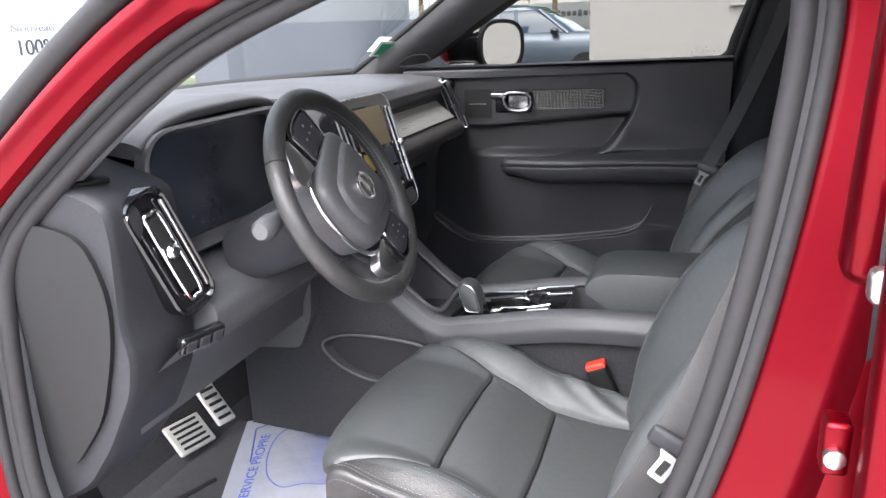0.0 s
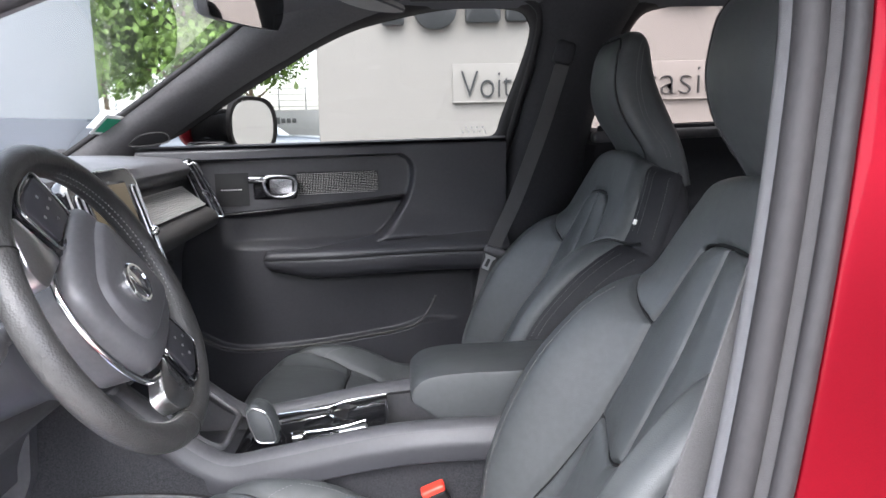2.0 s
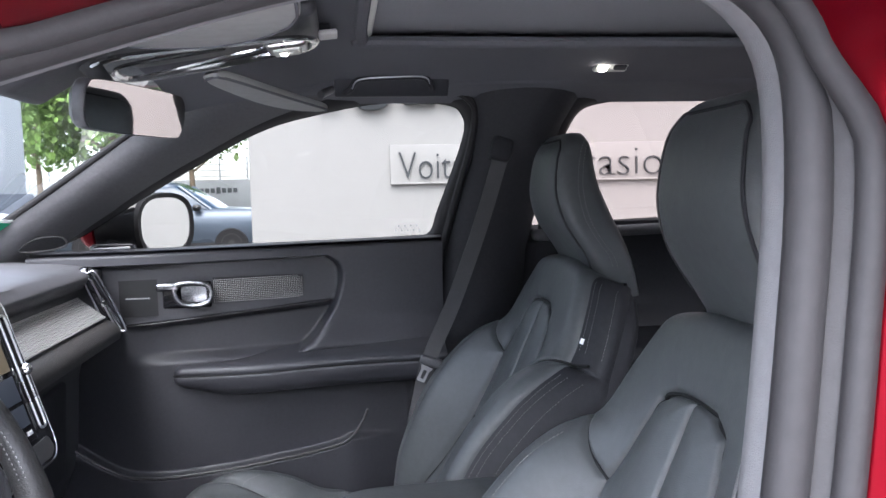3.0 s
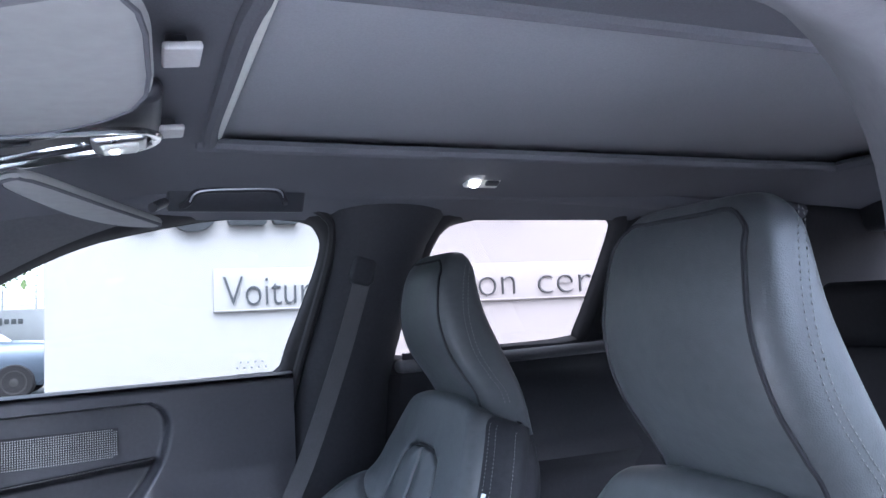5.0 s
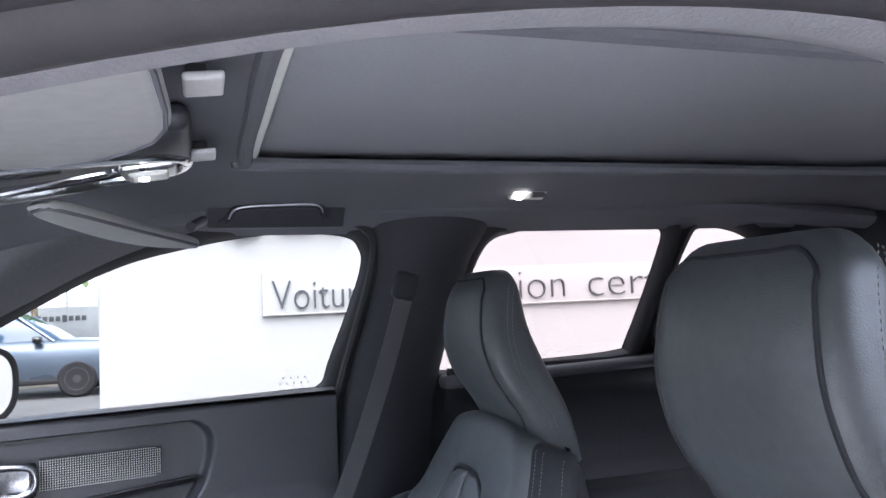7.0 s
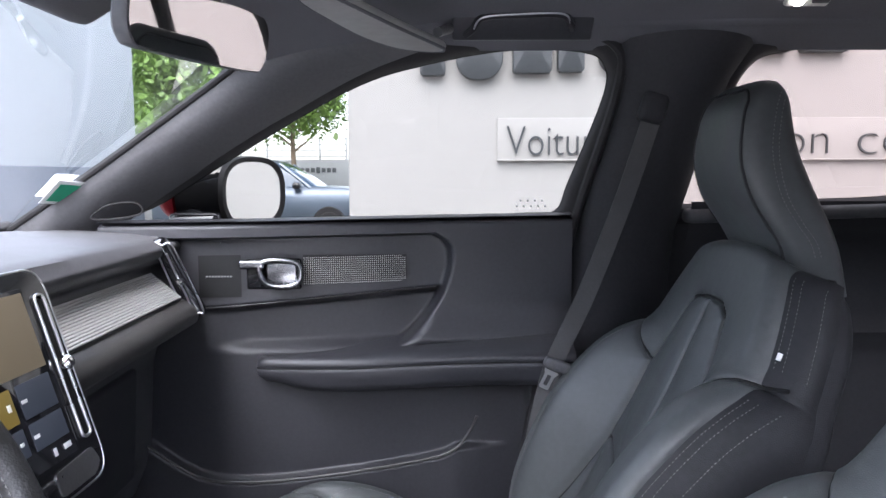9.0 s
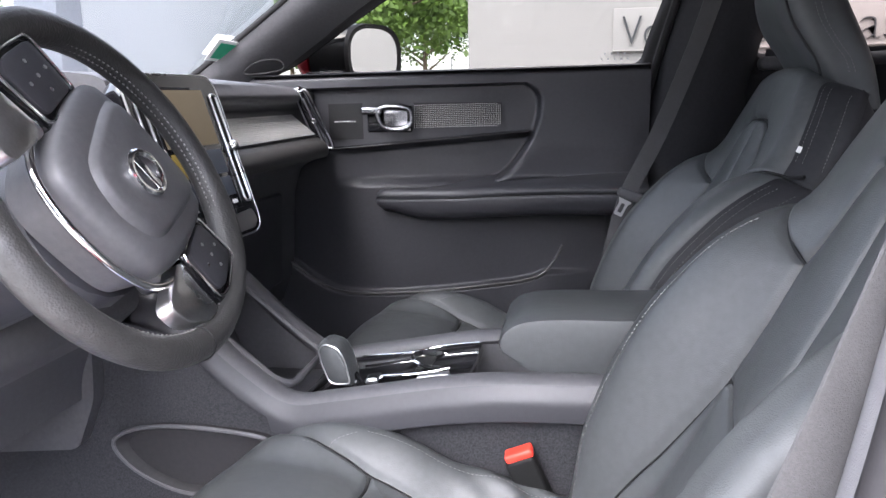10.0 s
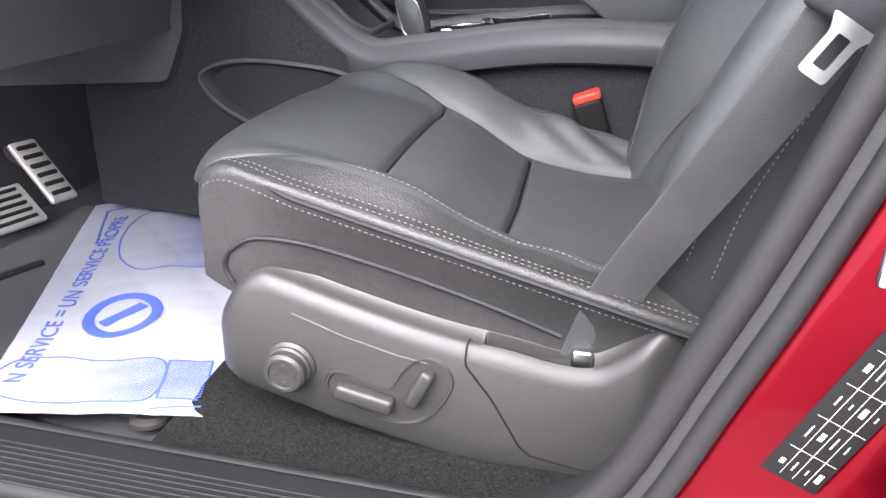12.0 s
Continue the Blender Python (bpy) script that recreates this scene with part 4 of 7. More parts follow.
    for sy in (-1, 1):
        t = np.linspace(0, 1, 60)
        for uu in (0.224, 0.257, 0.2645):
            vv = -0.06 + t * (0.37 if uu < 0.24 else 0.50)
            stitches(g, on_cushion(sy * ((0.218 if sy > 0 and uu < 0.24 else uu) - 0.018 * smooth(0.34, 0.46, vv)), vv))
        vv = -0.06 + t * 0.50
        q = on_cushion(sy * (0.2715 - 0.018 * smooth(0.34, 0.46, vv)), vv)
        PIPES.append(q - np.array([0, -sy * 0.0005, 0.006]))
        ln = even(spline([(0.214, 0.315), (0.203, 0.345), (0.196, 0.37), (0.200, 0.40)], 4), 0.004)
        if sy > 0:
            stitches(g, on_cushion(sy * ln[:, 0], ln[:, 1]))
        ln = even(spline([(0.196, 0.475), (0.206, 0.40), (0.211, 0.30), (0.209, 0.2), (0.199, 0.08), (0.19, 0.0)], 6), 0.004)
        if sy > 0:
            stitches(g, on_back(sy * ln[:, 0], ln[:, 1], 0.0012), 0.005, 0.0012)
        for off in (0.004, 0.012, 0.038):
            vv = np.linspace(0.545, 0.675, 30)
            stitches(g, on_side(sy, vv, off))
        for off in (0.006, 0.016, 0.040):
            vv = np.linspace(0.05, 0.50, 40)
            stitches(g, on_side(sy, vv, off))
    tagged(part("stitching", g, THREAD, s, "pale contrast stitching", smooth=False), kind="stuff")
    for q in PIPES:
        part("piping", Geo().tube(even(q, 0.01), 0.0028, 6), LEATHER_DARK, s, "piped cushion edge")
    # dark seam lines sunk between the sewn panels
    for pad, on in ((CUSHION, on_cushion), (BACK, on_back)):
        for ln in pad.seams:
            q = even(spline(ln, 6), 0.005)
            part("seam", Geo().tube(on(q[:, 0], q[:, 1], 0.003), 0.0029, 6), BLACK, s)
    # welt and lower stitching on the cushion's sides
    g = Geo()
    for sy in (-1, 1):
        q = spline([(-0.412, 0.566), (-0.42, 0.585), (-0.408, 0.606), (-0.372, 0.619), (-0.27, 0.602), (-0.163, 0.574), (-0.08, 0.546)], 6)
        part("welt", Geo().tube(cushion_side(sy, q[:, 0], q[:, 1]), 0.0028, 6), LEATHER_DARK, s, "dark welt above the base cover")
        vv = np.linspace(-0.06, 0.44, 60)
        top = on_cushion(sy * (0.2715 - 0.018 * smooth(0.34, 0.46, vv)), vv)
        stitches(g, cushion_side(sy, top[:, 0], top[:, 2] - 0.015, 0.001))
    tagged(part("side_stitching", g, THREAD, s, "pale stitching below the piping", smooth=False), kind="stuff")
    # side cover with its switches
    for sy in (-1, 1):
        rows = []
        for x in np.concatenate([-0.435 + 0.03 * (1 - np.cos(np.linspace(0, np.pi / 2, 9))), np.linspace(-0.400, 0.15, 150)]):
            zs = float(curve([-0.435, -0.425, -0.41, -0.395, -0.375, -0.352, -0.294, -0.237, -0.181, -0.126, -0.085, -0.056, -0.035, -0.012, 0.012, 0.05, 0.15],
                             [0.520, 0.535, 0.556, 0.572, 0.579, 0.574, 0.558, 0.544, 0.533, 0.526, 0.519, 0.518, 0.525, 0.545, 0.568, 0.586, 0.590], x))
            zb = float(np.interp(x, [-0.435, -0.40, -0.30, -0.18, -0.05, 0.15], [0.468, 0.452, 0.425, 0.402, 0.390, 0.390]))
            over = np.clip((-0.405 - x) / 0.030, 0, 1)
            yo = 0.283 - 0.03 * (1 - math.sqrt(1 - over ** 2)) - 0.03 * float(smooth(-0.01, 0.06, x))
            slot = float(smooth(-0.153, -0.150, x) * smooth(-0.047, -0.050, x))
            shelf = zs + 0.004
            ring = [(yo - 0.03, zb), (yo - 0.006, zb), (yo, zb + 0.008), (yo, zb + 0.3 * (zs - zb)), (yo, zs - 0.012), (yo - 0.003, zs - 0.004), (yo - 0.008, shelf - 0.001), (yo - 0.013, shelf + 0.002),
                    (yo - 0.0135, shelf + 0.002 - 0.022 * slot), (yo - 0.027, shelf + 0.007 - 0.024 * slot), (yo - 0.0275, shelf + 0.008), (yo - 0.038, shelf + 0.014), (yo - 0.06, shelf + 0.016)]
            rows.append([(x, sy * y, z) for y, z in ring])
        cover = part("side_cover", Geo().grid(rows), HARD, s, "dark grey plastic seat base cover", sharp=0.9)
        part("cover_front", Geo().grid([rows[0], [(-0.436, sy * 0.22, z) for _, _, z in rows[0]]]), HARD, cover)
        if sy < 0:
            knob = part("lumbar_knob", Geo().lathe([(0.027, 0), (0.027, 0.004), (0.024, 0.007), (0.024, 0.010), (0.022, 0.012), (0.022, 0.021), (0.019, 0.024), (0.016, 0.024), (0.015, 0.022), (0.004, 0.0225), (0.002, 0.022)], (-0.348, -0.282, 0.489), (0, -1, 0), 28), HARD, cover, "round control knob")
            for k in range(4):
                part("mark", Geo().rbox((-0.348 + 0.010 * math.cos(k * math.pi / 2), -0.3048, 0.489 + 0.010 * math.sin(k * math.pi / 2)), (0.004, 0.001, 0.004), 0.0004), HARD, knob)
            sl = spline([(-0.309, 0.466), (-0.305, 0.486), (-0.287, 0.488), (-0.245, 0.478), (-0.228, 0.503), (-0.207, 0.519), (-0.186, 0.511), (-0.180, 0.487), (-0.203, 0.449), (-0.235, 0.437), (-0.275, 0.447)], 5, True)
            c = sl.mean(0)
            part("switch_well", Geo().rings([np.stack([q[:, 0], np.full(len(sl), -y), q[:, 1]], 1) for k, y in ((1.03, 0.2826), (1.0, 0.2858), (0.965, 0.2858), (0.945, 0.2832)) for q in [c + (sl - c) * k]]), HARD, cover, "raised rim round the switches")
            part("slide_switch", Geo().rbox((-0.268, -0.290, 0.466), (0.062, 0.016, 0.018), 0.005, pose(0, 0, 0, 0, 11, 0)), HARD, cover)
            part("recline_switch", Geo().rbox((-0.211, -0.290, 0.487), (0.015, 0.016, 0.046), 0.005, pose(0, 0, 0, 0, 24, 0)), HARD, cover)
            part("joint", Geo().tube([(-0.166, -0.2705, 0.5395), (-0.168, -0.277, 0.536), (-0.168, -0.2835, 0.522), (-0.167, -0.2835, 0.516), (-0.140, -0.2835, 0.482), (-0.110, -0.2835, 0.432), (-0.098, -0.2835, 0.422), (-0.03, -0.2825, 0.412)], 0.0010, 6), BLACK, cover)
            part("slot_floor", Geo().rbox((-0.100, -0.262, 0.510), (0.100, 0.012, 0.004), 0.0015, pose(0, 0, 0, 0, 8, 0)), BLACK, cover, "dark slot beside the cushion")
            part("groove", Geo().tube([(-0.345, -0.2826, 0.548), (-0.29, -0.2833, 0.530), (-0.235, -0.2833, 0.517), (-0.205, -0.2826, 0.512)], 0.0014, 6), HARD, cover)
    part("seat_base", Geo().rbox((-0.15, 0, 0.435), (0.46, 0.42, 0.11), 0.02), SOFT_DARK, s)
    return s


DRIVER_Y, PASSENGER_Y = -0.33, 0.386
driver_seat = front_seat()
driver_seat.location = (0, DRIVER_Y, 0)
passenger_seat = copy_thing(driver_seat, pose(0.023, PASSENGER_Y, 0.009))
tag = part("flag_tag", Geo().rbox((0.322, 0.152, 1.083), (0.007, 0.002, 0.010), 0.0008, pose(0, 0, 0, 0, 20, 0)), WHITE, None, "")
tagged(tag, "tiny pale fabric tag sewn on the passenger seat side", "tag")

# rear bench
bench = thing("rear_bench", "dark leather rear bench with headrests", "car seat", at=(1.0, 0, 0.6))
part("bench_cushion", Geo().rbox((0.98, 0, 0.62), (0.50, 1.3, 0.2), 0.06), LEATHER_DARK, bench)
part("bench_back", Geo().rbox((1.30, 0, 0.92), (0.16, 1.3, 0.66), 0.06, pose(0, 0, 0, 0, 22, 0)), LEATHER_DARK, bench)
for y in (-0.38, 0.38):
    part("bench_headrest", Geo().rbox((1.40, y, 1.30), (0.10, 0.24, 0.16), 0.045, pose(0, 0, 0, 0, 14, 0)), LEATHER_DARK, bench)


# ---------------------------------------------------------------- seat belts
def ribbon(pts, width, across, thick=0.0014):
    p = np.asarray(pts, float)
    tan = np.gradient(p, axis=0)
    tan /= np.linalg.norm(tan, axis=1)[:, None]
    acr = np.broadcast_to(np.asarray(across, float), p.shape)
    acr = acr - (acr * tan).sum(1)[:, None] * tan
    acr = acr / np.linalg.norm(acr, axis=1)[:, None]
    nrm = np.cross(tan, acr)
    rows = []
    for s in (-1, 1):
        for e in np.linspace(-1, 1, 7) * s:
            rows.append(p + acr * width / 2 * e + nrm * thick * s)
    return Geo().grid(np.stack(rows, 1), wrap_u=True)


belt = thing("seat_belt", "black woven driver seat belt hanging beside the seat", "seat belt", "seat belts", at=(0.0, -0.62, 0.6))
q = spline([(-0.055, -0.580, 0.522), (-0.035, -0.592, 0.60), (-0.005, -0.612, 0.67), (0.03, -0.636, 0.745), (0.068, -0.662, 0.83), (0.102, -0.672, 0.92), (0.150, -0.662, 1.05), (0.212, -0.635, 1.22), (0.262, -0.60, 1.40)], 6)
part("webbing", ribbon(q, 0.05, (1, 0.25, -0.35)), WEB, belt)
part("tongue_head", Geo().rbox((0.082, -0.680, 0.868), (0.060, 0.014, 0.026), 0.007, pose(0, 0, 0, 0, 26, -8)), DARK_TRIM, belt, "black plastic tongue head")
def tongue_plate(m, k=1.0):
    """A flat steel tongue: wide at the head, with a long slot."""
    def loop(pts, r):
        p = np.asarray(pts, float)
        out = []
        for n_ in range(len(p)):
            a_, b_, c_ = p[n_ - 1], p[n_], p[(n_ + 1) % len(p)]
            for t in np.linspace(0, 1, 5):
                s_, e_ = b_ + (a_ - b_) / np.linalg.norm(a_ - b_) * r, b_ + (c_ - b_) / np.linalg.norm(c_ - b_) * r
                out.append((1 - t) ** 2 * s_ + 2 * t * (1 - t) * b_ + t * t * e_)
        return out
    outer = loop([(-0.0135, -0.027), (0.0135, -0.027), (0.0135, 0.012), (0.022, 0.026), (-0.022, 0.026), (-0.0135, 0.012)], 0.005)
    inner = loop([(-0.0062, -0.017), (0.0062, -0.017), (0.0062, 0.0), (0.0062, 0.013), (-0.0062, 0.013), (-0.0062, 0.0)], 0.002)
    rows = [[m @ Vector((x * k, y, z * k)) for x, z in ln] for ln, y in ((outer, -0.0014), (outer, 0.0014), (inner, 0.0014), (inner, -0.0014))]
    return Geo().grid(rows, wrap_u=True, wrap_v=True)


part("tongue_plate", tongue_plate(pose(0.0735, -0.690, 0.842, 0, 30, -8), 0.78), SATIN, belt, "bright steel tongue plate")
part("anchor", Geo().rbox((-0.058, -0.588, 0.527), (0.02, 0.012, 0.02), 0.003), SATIN, belt)
belt2 = thing("seat_belt", "black woven passenger seat belt against the door pillar", "seat belt", "seat belts", at=(0.2, 0.63, 0.9))
q = spline([(0.05, 0.615, 0.70), (0.072, 0.622, 0.83), (0.105, 0.63, 0.955), (0.165, 0.643, 1.08), (0.235, 0.648, 1.26), (0.285, 0.640, 1.42)], 6)
part("webbing", ribbon(q, 0.036, (1, 0, -0.2)), WEB, belt2)
part("tongue_head", Geo().rbox((0.108, 0.618, 0.952), (0.055, 0.016, 0.022), 0.007, pose(0, 0, 0, 0, 20, 0)), SOFT, belt2)
part("tongue_plate", tongue_plate(pose(0.090, 0.618, 0.924, 0, 26, 0), 0.72), SATIN, belt2, "bright steel tongue plate")
buckle = thing("belt_buckle", "black belt buckle with a red release button", "buckle", at=(-0.06, -0.09, 0.42))
bm_ = pose(-0.072, -0.088, 0.640, 8, -22, 0)
part("housing", Geo().rbox((-0.072, -0.088, 0.634), (0.044, 0.024, 0.085), 0.006, bm_), BLACK, buckle)
part("button", Geo().rbox(bm_ @ Vector((0, 0, 0.041)), (0.041, 0.0225, 0.013), 0.004, bm_), RED_PLASTIC, buckle, "red release button")
part("buckle_stalk", Geo().tube([bm_ @ Vector((0, 0, -0.04)), (-0.055, -0.085, 0.53), (-0.045, -0.08, 0.42)], 0.011, 8), BLACK, buckle)


# ---------------------------------------------------------------- dashboard
def loft_y(profile, ys, shift=None):
    """A closed outline in (x, z) carried along y; shift(y) gives (dx, dz) for the upper points."""
    pr = np.asarray(profile, float)
    rows = []
    for y in ys:
        q = pr.copy()
        if shift is not None:
            q = shift(y, q)
        rows.append(np.stack([q[:, 0], np.full(len(q), y), q[:, 1]], 1))
    return Geo().rings(rows)


def round_poly(pts, r=0.012, n=4):
    """An outline with its corners rounded."""
    p = np.asarray(pts, float)
    out = []
    for k in range(len(p)):
        a, b, c = p[k - 1], p[k], p[(k + 1) % len(p)]
        u, w = (a - b), (c - b)
        lu, lw = np.linalg.norm(u), np.linalg.norm(w)
        d = min(r, lu * 0.45, lw * 0.45)
        s, e = b + u / lu * d, b + w / lw * d
        for t in np.linspace(0, 1, n):
            out.append((1 - t) ** 2 * s + 2 * t * (1 - t) * b + t * t * e)
    return np.array(out)


dash = thing("dashboard", "black soft-touch dashboard with metal trim strip and screen", "dashboard", at=(-0.8, 0, 1.0))


def bow(y, q):
    """The front edge under the windscreen bows forward at the middle."""
    k = 1 - (y / 0.66) ** 2
    q[:, 0] = np.where(q[:, 0] < -0.85, q[:, 0] - 0.20 * k, q[:, 0])
    q[:, 1] = np.where((q[:, 1] > 1.19), q[:, 1] + 0.012 * k, q[:, 1])
    return q


main = round_poly([(-1.02, 1.05), (-1.0, 1.212), (-0.86, 1.214), (-0.72, 1.206), (-0.655, 1.198), (-0.632, 1.183), (-0.64, 1.165), (-0.668, 1.15), (-0.66, 1.135), (-0.60, 1.085), (-0.60, 1.05),
                   (-0.68, 1.01), (-0.70, 0.95), (-0.715, 0.74), (-0.75, 0.66), (-0.95, 0.62)], 0.014)
part("upper_pad", loft_y(main, np.linspace(-0.13, 0.70, 24), bow), SOFT, dash, "black soft dash pad")
# ribbed metal strip and satin ledge on the passenger side
for k in range(14):
    s = k / 13
    x, z = -0.657 + 0.052 * s, 1.1345 - 0.043 * s
    part("trim_rib", Geo().tube([(x + 0.003, 0.085, z + 0.003), (x + 0.003, 0.585, z + 0.003)], 0.0021, 6), BRIGHT, dash)
part("ledge", loft_y(round_poly([(-0.606, 1.09), (-0.582, 1.078), (-0.572, 1.06), (-0.578, 1.04), (-0.61, 1.045)], 0.008), np.linspace(0.08, 0.60, 4)), HARD, dash, "grey satin ledge")
part("glovebox_lid", Geo().rbox((-0.704, 0.36, 0.85), (0.02, 0.46, 0.22), 0.012, pose(0, 0, 0, 0, 4, 0)), SOFT_DARK, dash)
# passenger end vent
vent = part("side_vent", Geo().rbox((-0.613, 0.612, 1.128), (0.032, 0.03, 0.165), 0.012, pose(0, 0, 0, 0, -28, 0)), GLOSS, dash, "gloss black upright air vent")
part("vent_rim", Geo().tube(spline([(-0.635, 0.596, 1.19), (-0.648, 0.596, 1.185), (-0.60, 0.596, 1.07), (-0.572, 0.596, 1.062), (-0.566, 0.596, 1.075), (-0.615, 0.596, 1.185)], 5, True), 0.002, 6, True), HANDLE, vent)
part("vent_slider", Geo().lathe([(0.006, 0), (0.007, 0.006), (0.004, 0.010)], (-0.604, 0.592, 1.122), (0.6, -1, 0.3), 12), CHROME, vent)
part("vent_slat", Geo().tube([(-0.628, 0.594, 1.175), (-0.585, 0.594, 1.075)], 0.002, 6), HANDLE, vent)

# instrument hood over the driver's display
hood = round_poly([(-1.05, 1.05), (-1.0, 1.205), (-0.86, 1.232), (-0.76, 1.236), (-0.728, 1.226), (-0.735, 1.208), (-0.87, 1.19), (-0.885, 0.985), (-0.74, 0.975), (-0.665, 0.965), (-0.63, 0.93),
                   (-0.632, 0.885), (-0.68, 0.845), (-0.80, 0.80), (-0.95, 0.78)], 0.012)


def hood_shape(y, q):
    k = 1 - ((y + 0.345) / 0.225) ** 2
    q = bow(y, q)
    top = (q[:, 1] > 1.18) & (q[:, 0] > -0.9)
    q[:, 1] = np.where(top, q[:, 1] - 0.045 * (1 - np.clip(k, 0, 1)) ** 2, q[:, 1])
    return q


part("instrument_hood", loft_y(hood, np.linspace(-0.565, -0.12, 24), hood_shape), SOFT, dash, "black instrument hood")
def binnacle(cy, hw, cz, hz, r, x):
    return [(x, cy + y, cz + z) for y, z in round_poly([(-hw, -hz), (hw, -hz), (hw, hz), (-hw, hz)], r, 8)]


rows = [binnacle(-0.345, 0.232, 1.102, 0.112, 0.085, -0.742), binnacle(-0.345, 0.230, 1.102, 0.110, 0.085, -0.724), binnacle(-0.344, 0.225, 1.102, 0.106, 0.08, -0.721),
        binnacle(-0.336, 0.210, 1.101, 0.101, 0.065, -0.737), binnacle(-0.327, 0.195, 1.100, 0.096, 0.05, -0.756), binnacle(-0.326, 0.192, 1.100, 0.094, 0.045, -0.766)]
part("display_recess", Geo().grid(rows, wrap_u=True), SOFT, dash, "smooth surround of the driver display")
part("driver_display", Geo().rings([binnacle(-0.326, 0.193, 1.100, 0.095, 0.045, x) for x in (-0.780, -0.763)]), DISPLAY, dash, "dark matte driver display")

# outer end with its vent and the end cap
outer = round_poly([(-1.10, 1.0), (-1.06, 1.20), (-0.93, 1.204), (-0.82, 1.182), (-0.71, 1.15), (-0.678, 1.135), (-0.672, 1.09), (-0.682, 0.95), (-0.672, 0.90), (-0.685, 0.84), (-0.74, 0.74), (-0.80, 0.66), (-0.90, 0.60), (-1.0, 0.60)], 0.02)
part("outer_end", loft_y(outer, [-0.715, -0.709, -0.70, -0.64, -0.60, -0.572], lambda y, q: q.mean(0) + (q - q.mean(0)) * (0.96 if y < -0.712 else (0.985 if y < -0.705 else 1.0))), DARK_TRIM, dash, "dash end beside the door")
cap = round_poly([(-0.83, 1.11), (-0.72, 1.09), (-0.69, 1.0), (-0.70, 0.92), (-0.74, 0.80), (-0.82, 0.70), (-0.86, 0.75), (-0.865, 1.0)], 0.04)
part("end_cap", loft_y(cap, [-0.712, -0.720, -0.724]), SILL, dash, "oval dash end cap")
part("top_grille", Geo().rbox((-0.735, -0.672, 1.160), (0.02, 0.05, 0.008), 0.002, pose(0, 0, 0, 0, 16, -20)), BLACK, dash)
lv = pose(-0.668, -0.618, 1.04, 21, -4, -14)
edge = round_poly([(-0.041, 0.106), (0.041, 0.106), (0.041, -0.106), (-0.041, -0.106)], 0.030, 7)
vent = part("outer_vent", Geo().rings([[lv @ Vector((x, y * k, z * (1 - (1 - k) * 0.4))) for y, z in edge] for k, x in ((1.0, -0.02), (1.0, 0.010), (0.97, 0.0145), (0.90, 0.0165), (0.80, 0.014), (0.74, 0.007), (0.02, 0.006))]), GLOSS, dash, "gloss black upright air vent")
loop = spline([lv @ Vector((0.017, y, z)) for y, z in ((-0.013, 0.066), (0.0, 0.071), (0.013, 0.066), (0.0145, 0.0), (0.013, -0.074), (0.0, -0.079), (-0.013, -0.074), (-0.0145, 0.0))], 6, True)
part("vent_rim", Geo().tube(loop, 0.0034, 8, True), CHROME, vent, "chrome vent rim")
part("vent_slot", Geo().rbox(lv @ Vector((0.012, 0, -0.004)), (0.012, 0.022, 0.135), 0.004, lv), BLACK, vent)
part("vent_slat", Geo().rbox(lv @ Vector((0.015, 0.027, 0)), (0.008, 0.006, 0.16), 0.003, lv), SATIN, vent)
part("vent_slider", Geo().lathe([(0.010, 0), (0.012, 0.008), (0.007, 0.014)], lv @ Vector((0.015, 0, 0.004)), lv.to_3x3() @ Vector((1, 0, 0)), 16), CHROME, vent)
row = pose(-0.640, -0.60, 0.895, 0, 20, -14)
part("switch_panel", Geo().rbox((-0.640, -0.60, 0.895), (0.02, 0.085, 0.03), 0.006, row), GLOSS, dash, "gloss black switch panel")
for k in range(3):
    part("lamp_switch", Geo().rbox(row @ Vector((0.0095, -0.026 + 0.026 * k, 0.0)), (0.004, 0.02, 0.018), 0.0015, row), SOFT_DARK, dash)
part("knee_panel", Geo().grid([[(-0.635 + 0.10 * s ** 2 - 0.20 * s, y, 0.90 - 0.16 * s) for s in np.linspace(0, 1, 8)] for y in np.linspace(-0.66, -0.128, 8)]), SOFT, dash, "black lower knee panel")

# centre stack
sm = pose(-0.568, -0.032, 1.088, 0, -17, -3)


def on_screen(y, z, x=0.0):
    return sm @ Vector((x, y, z))


def panel_outline(hw, hz, r):
    return round_poly([(-hw, -hz), (hw, -hz), (hw, hz), (-hw, hz)], r, 7)


out = panel_outline(0.123, 0.130, 0.034)
stack = part("screen_housing", Geo().rings([[on_screen(y * k, z * k, x) for y, z in out] for k, x in ((0.90, -0.05), (0.97, -0.03), (1.0, -0.012), (1.0, -0.003), (0.985, 0.0))]), GLOSS, dash, "gloss black screen surround")
part("screen_rim", Geo().tube([on_screen(y * 0.997, z * 0.997, -0.001) for y, z in out], 0.0017, 6, True), SATIN, stack, "thin satin rim")
part("touch_screen", Geo().rings([[on_screen(y * k, z * k + 0.012, x) for y, z in panel_outline(0.079, 0.098, 0.006)] for k, x in ((1.0, -0.002), (1.0, 0.0015), (0.995, 0.002))]), SCREEN, stack, "upright touch screen")
for y, z, w, h, m_ in ((0.0, 0.062, 0.142, 0.086, SCREEN_MAP), (-0.036, -0.008, 0.066, 0.038, SCREEN_OLIVE), (-0.036, -0.048, 0.066, 0.030, SCREEN_BLUE), (0.038, -0.008, 0.062, 0.038, SCREEN_BLUE), (0.038, -0.048, 0.062, 0.030, SCREEN_BLUE)):
    part("screen_tile", Geo().rbox(on_screen(y, z, 0.0024), (0.0008, w, h), 0.0003, sm), m_, stack)
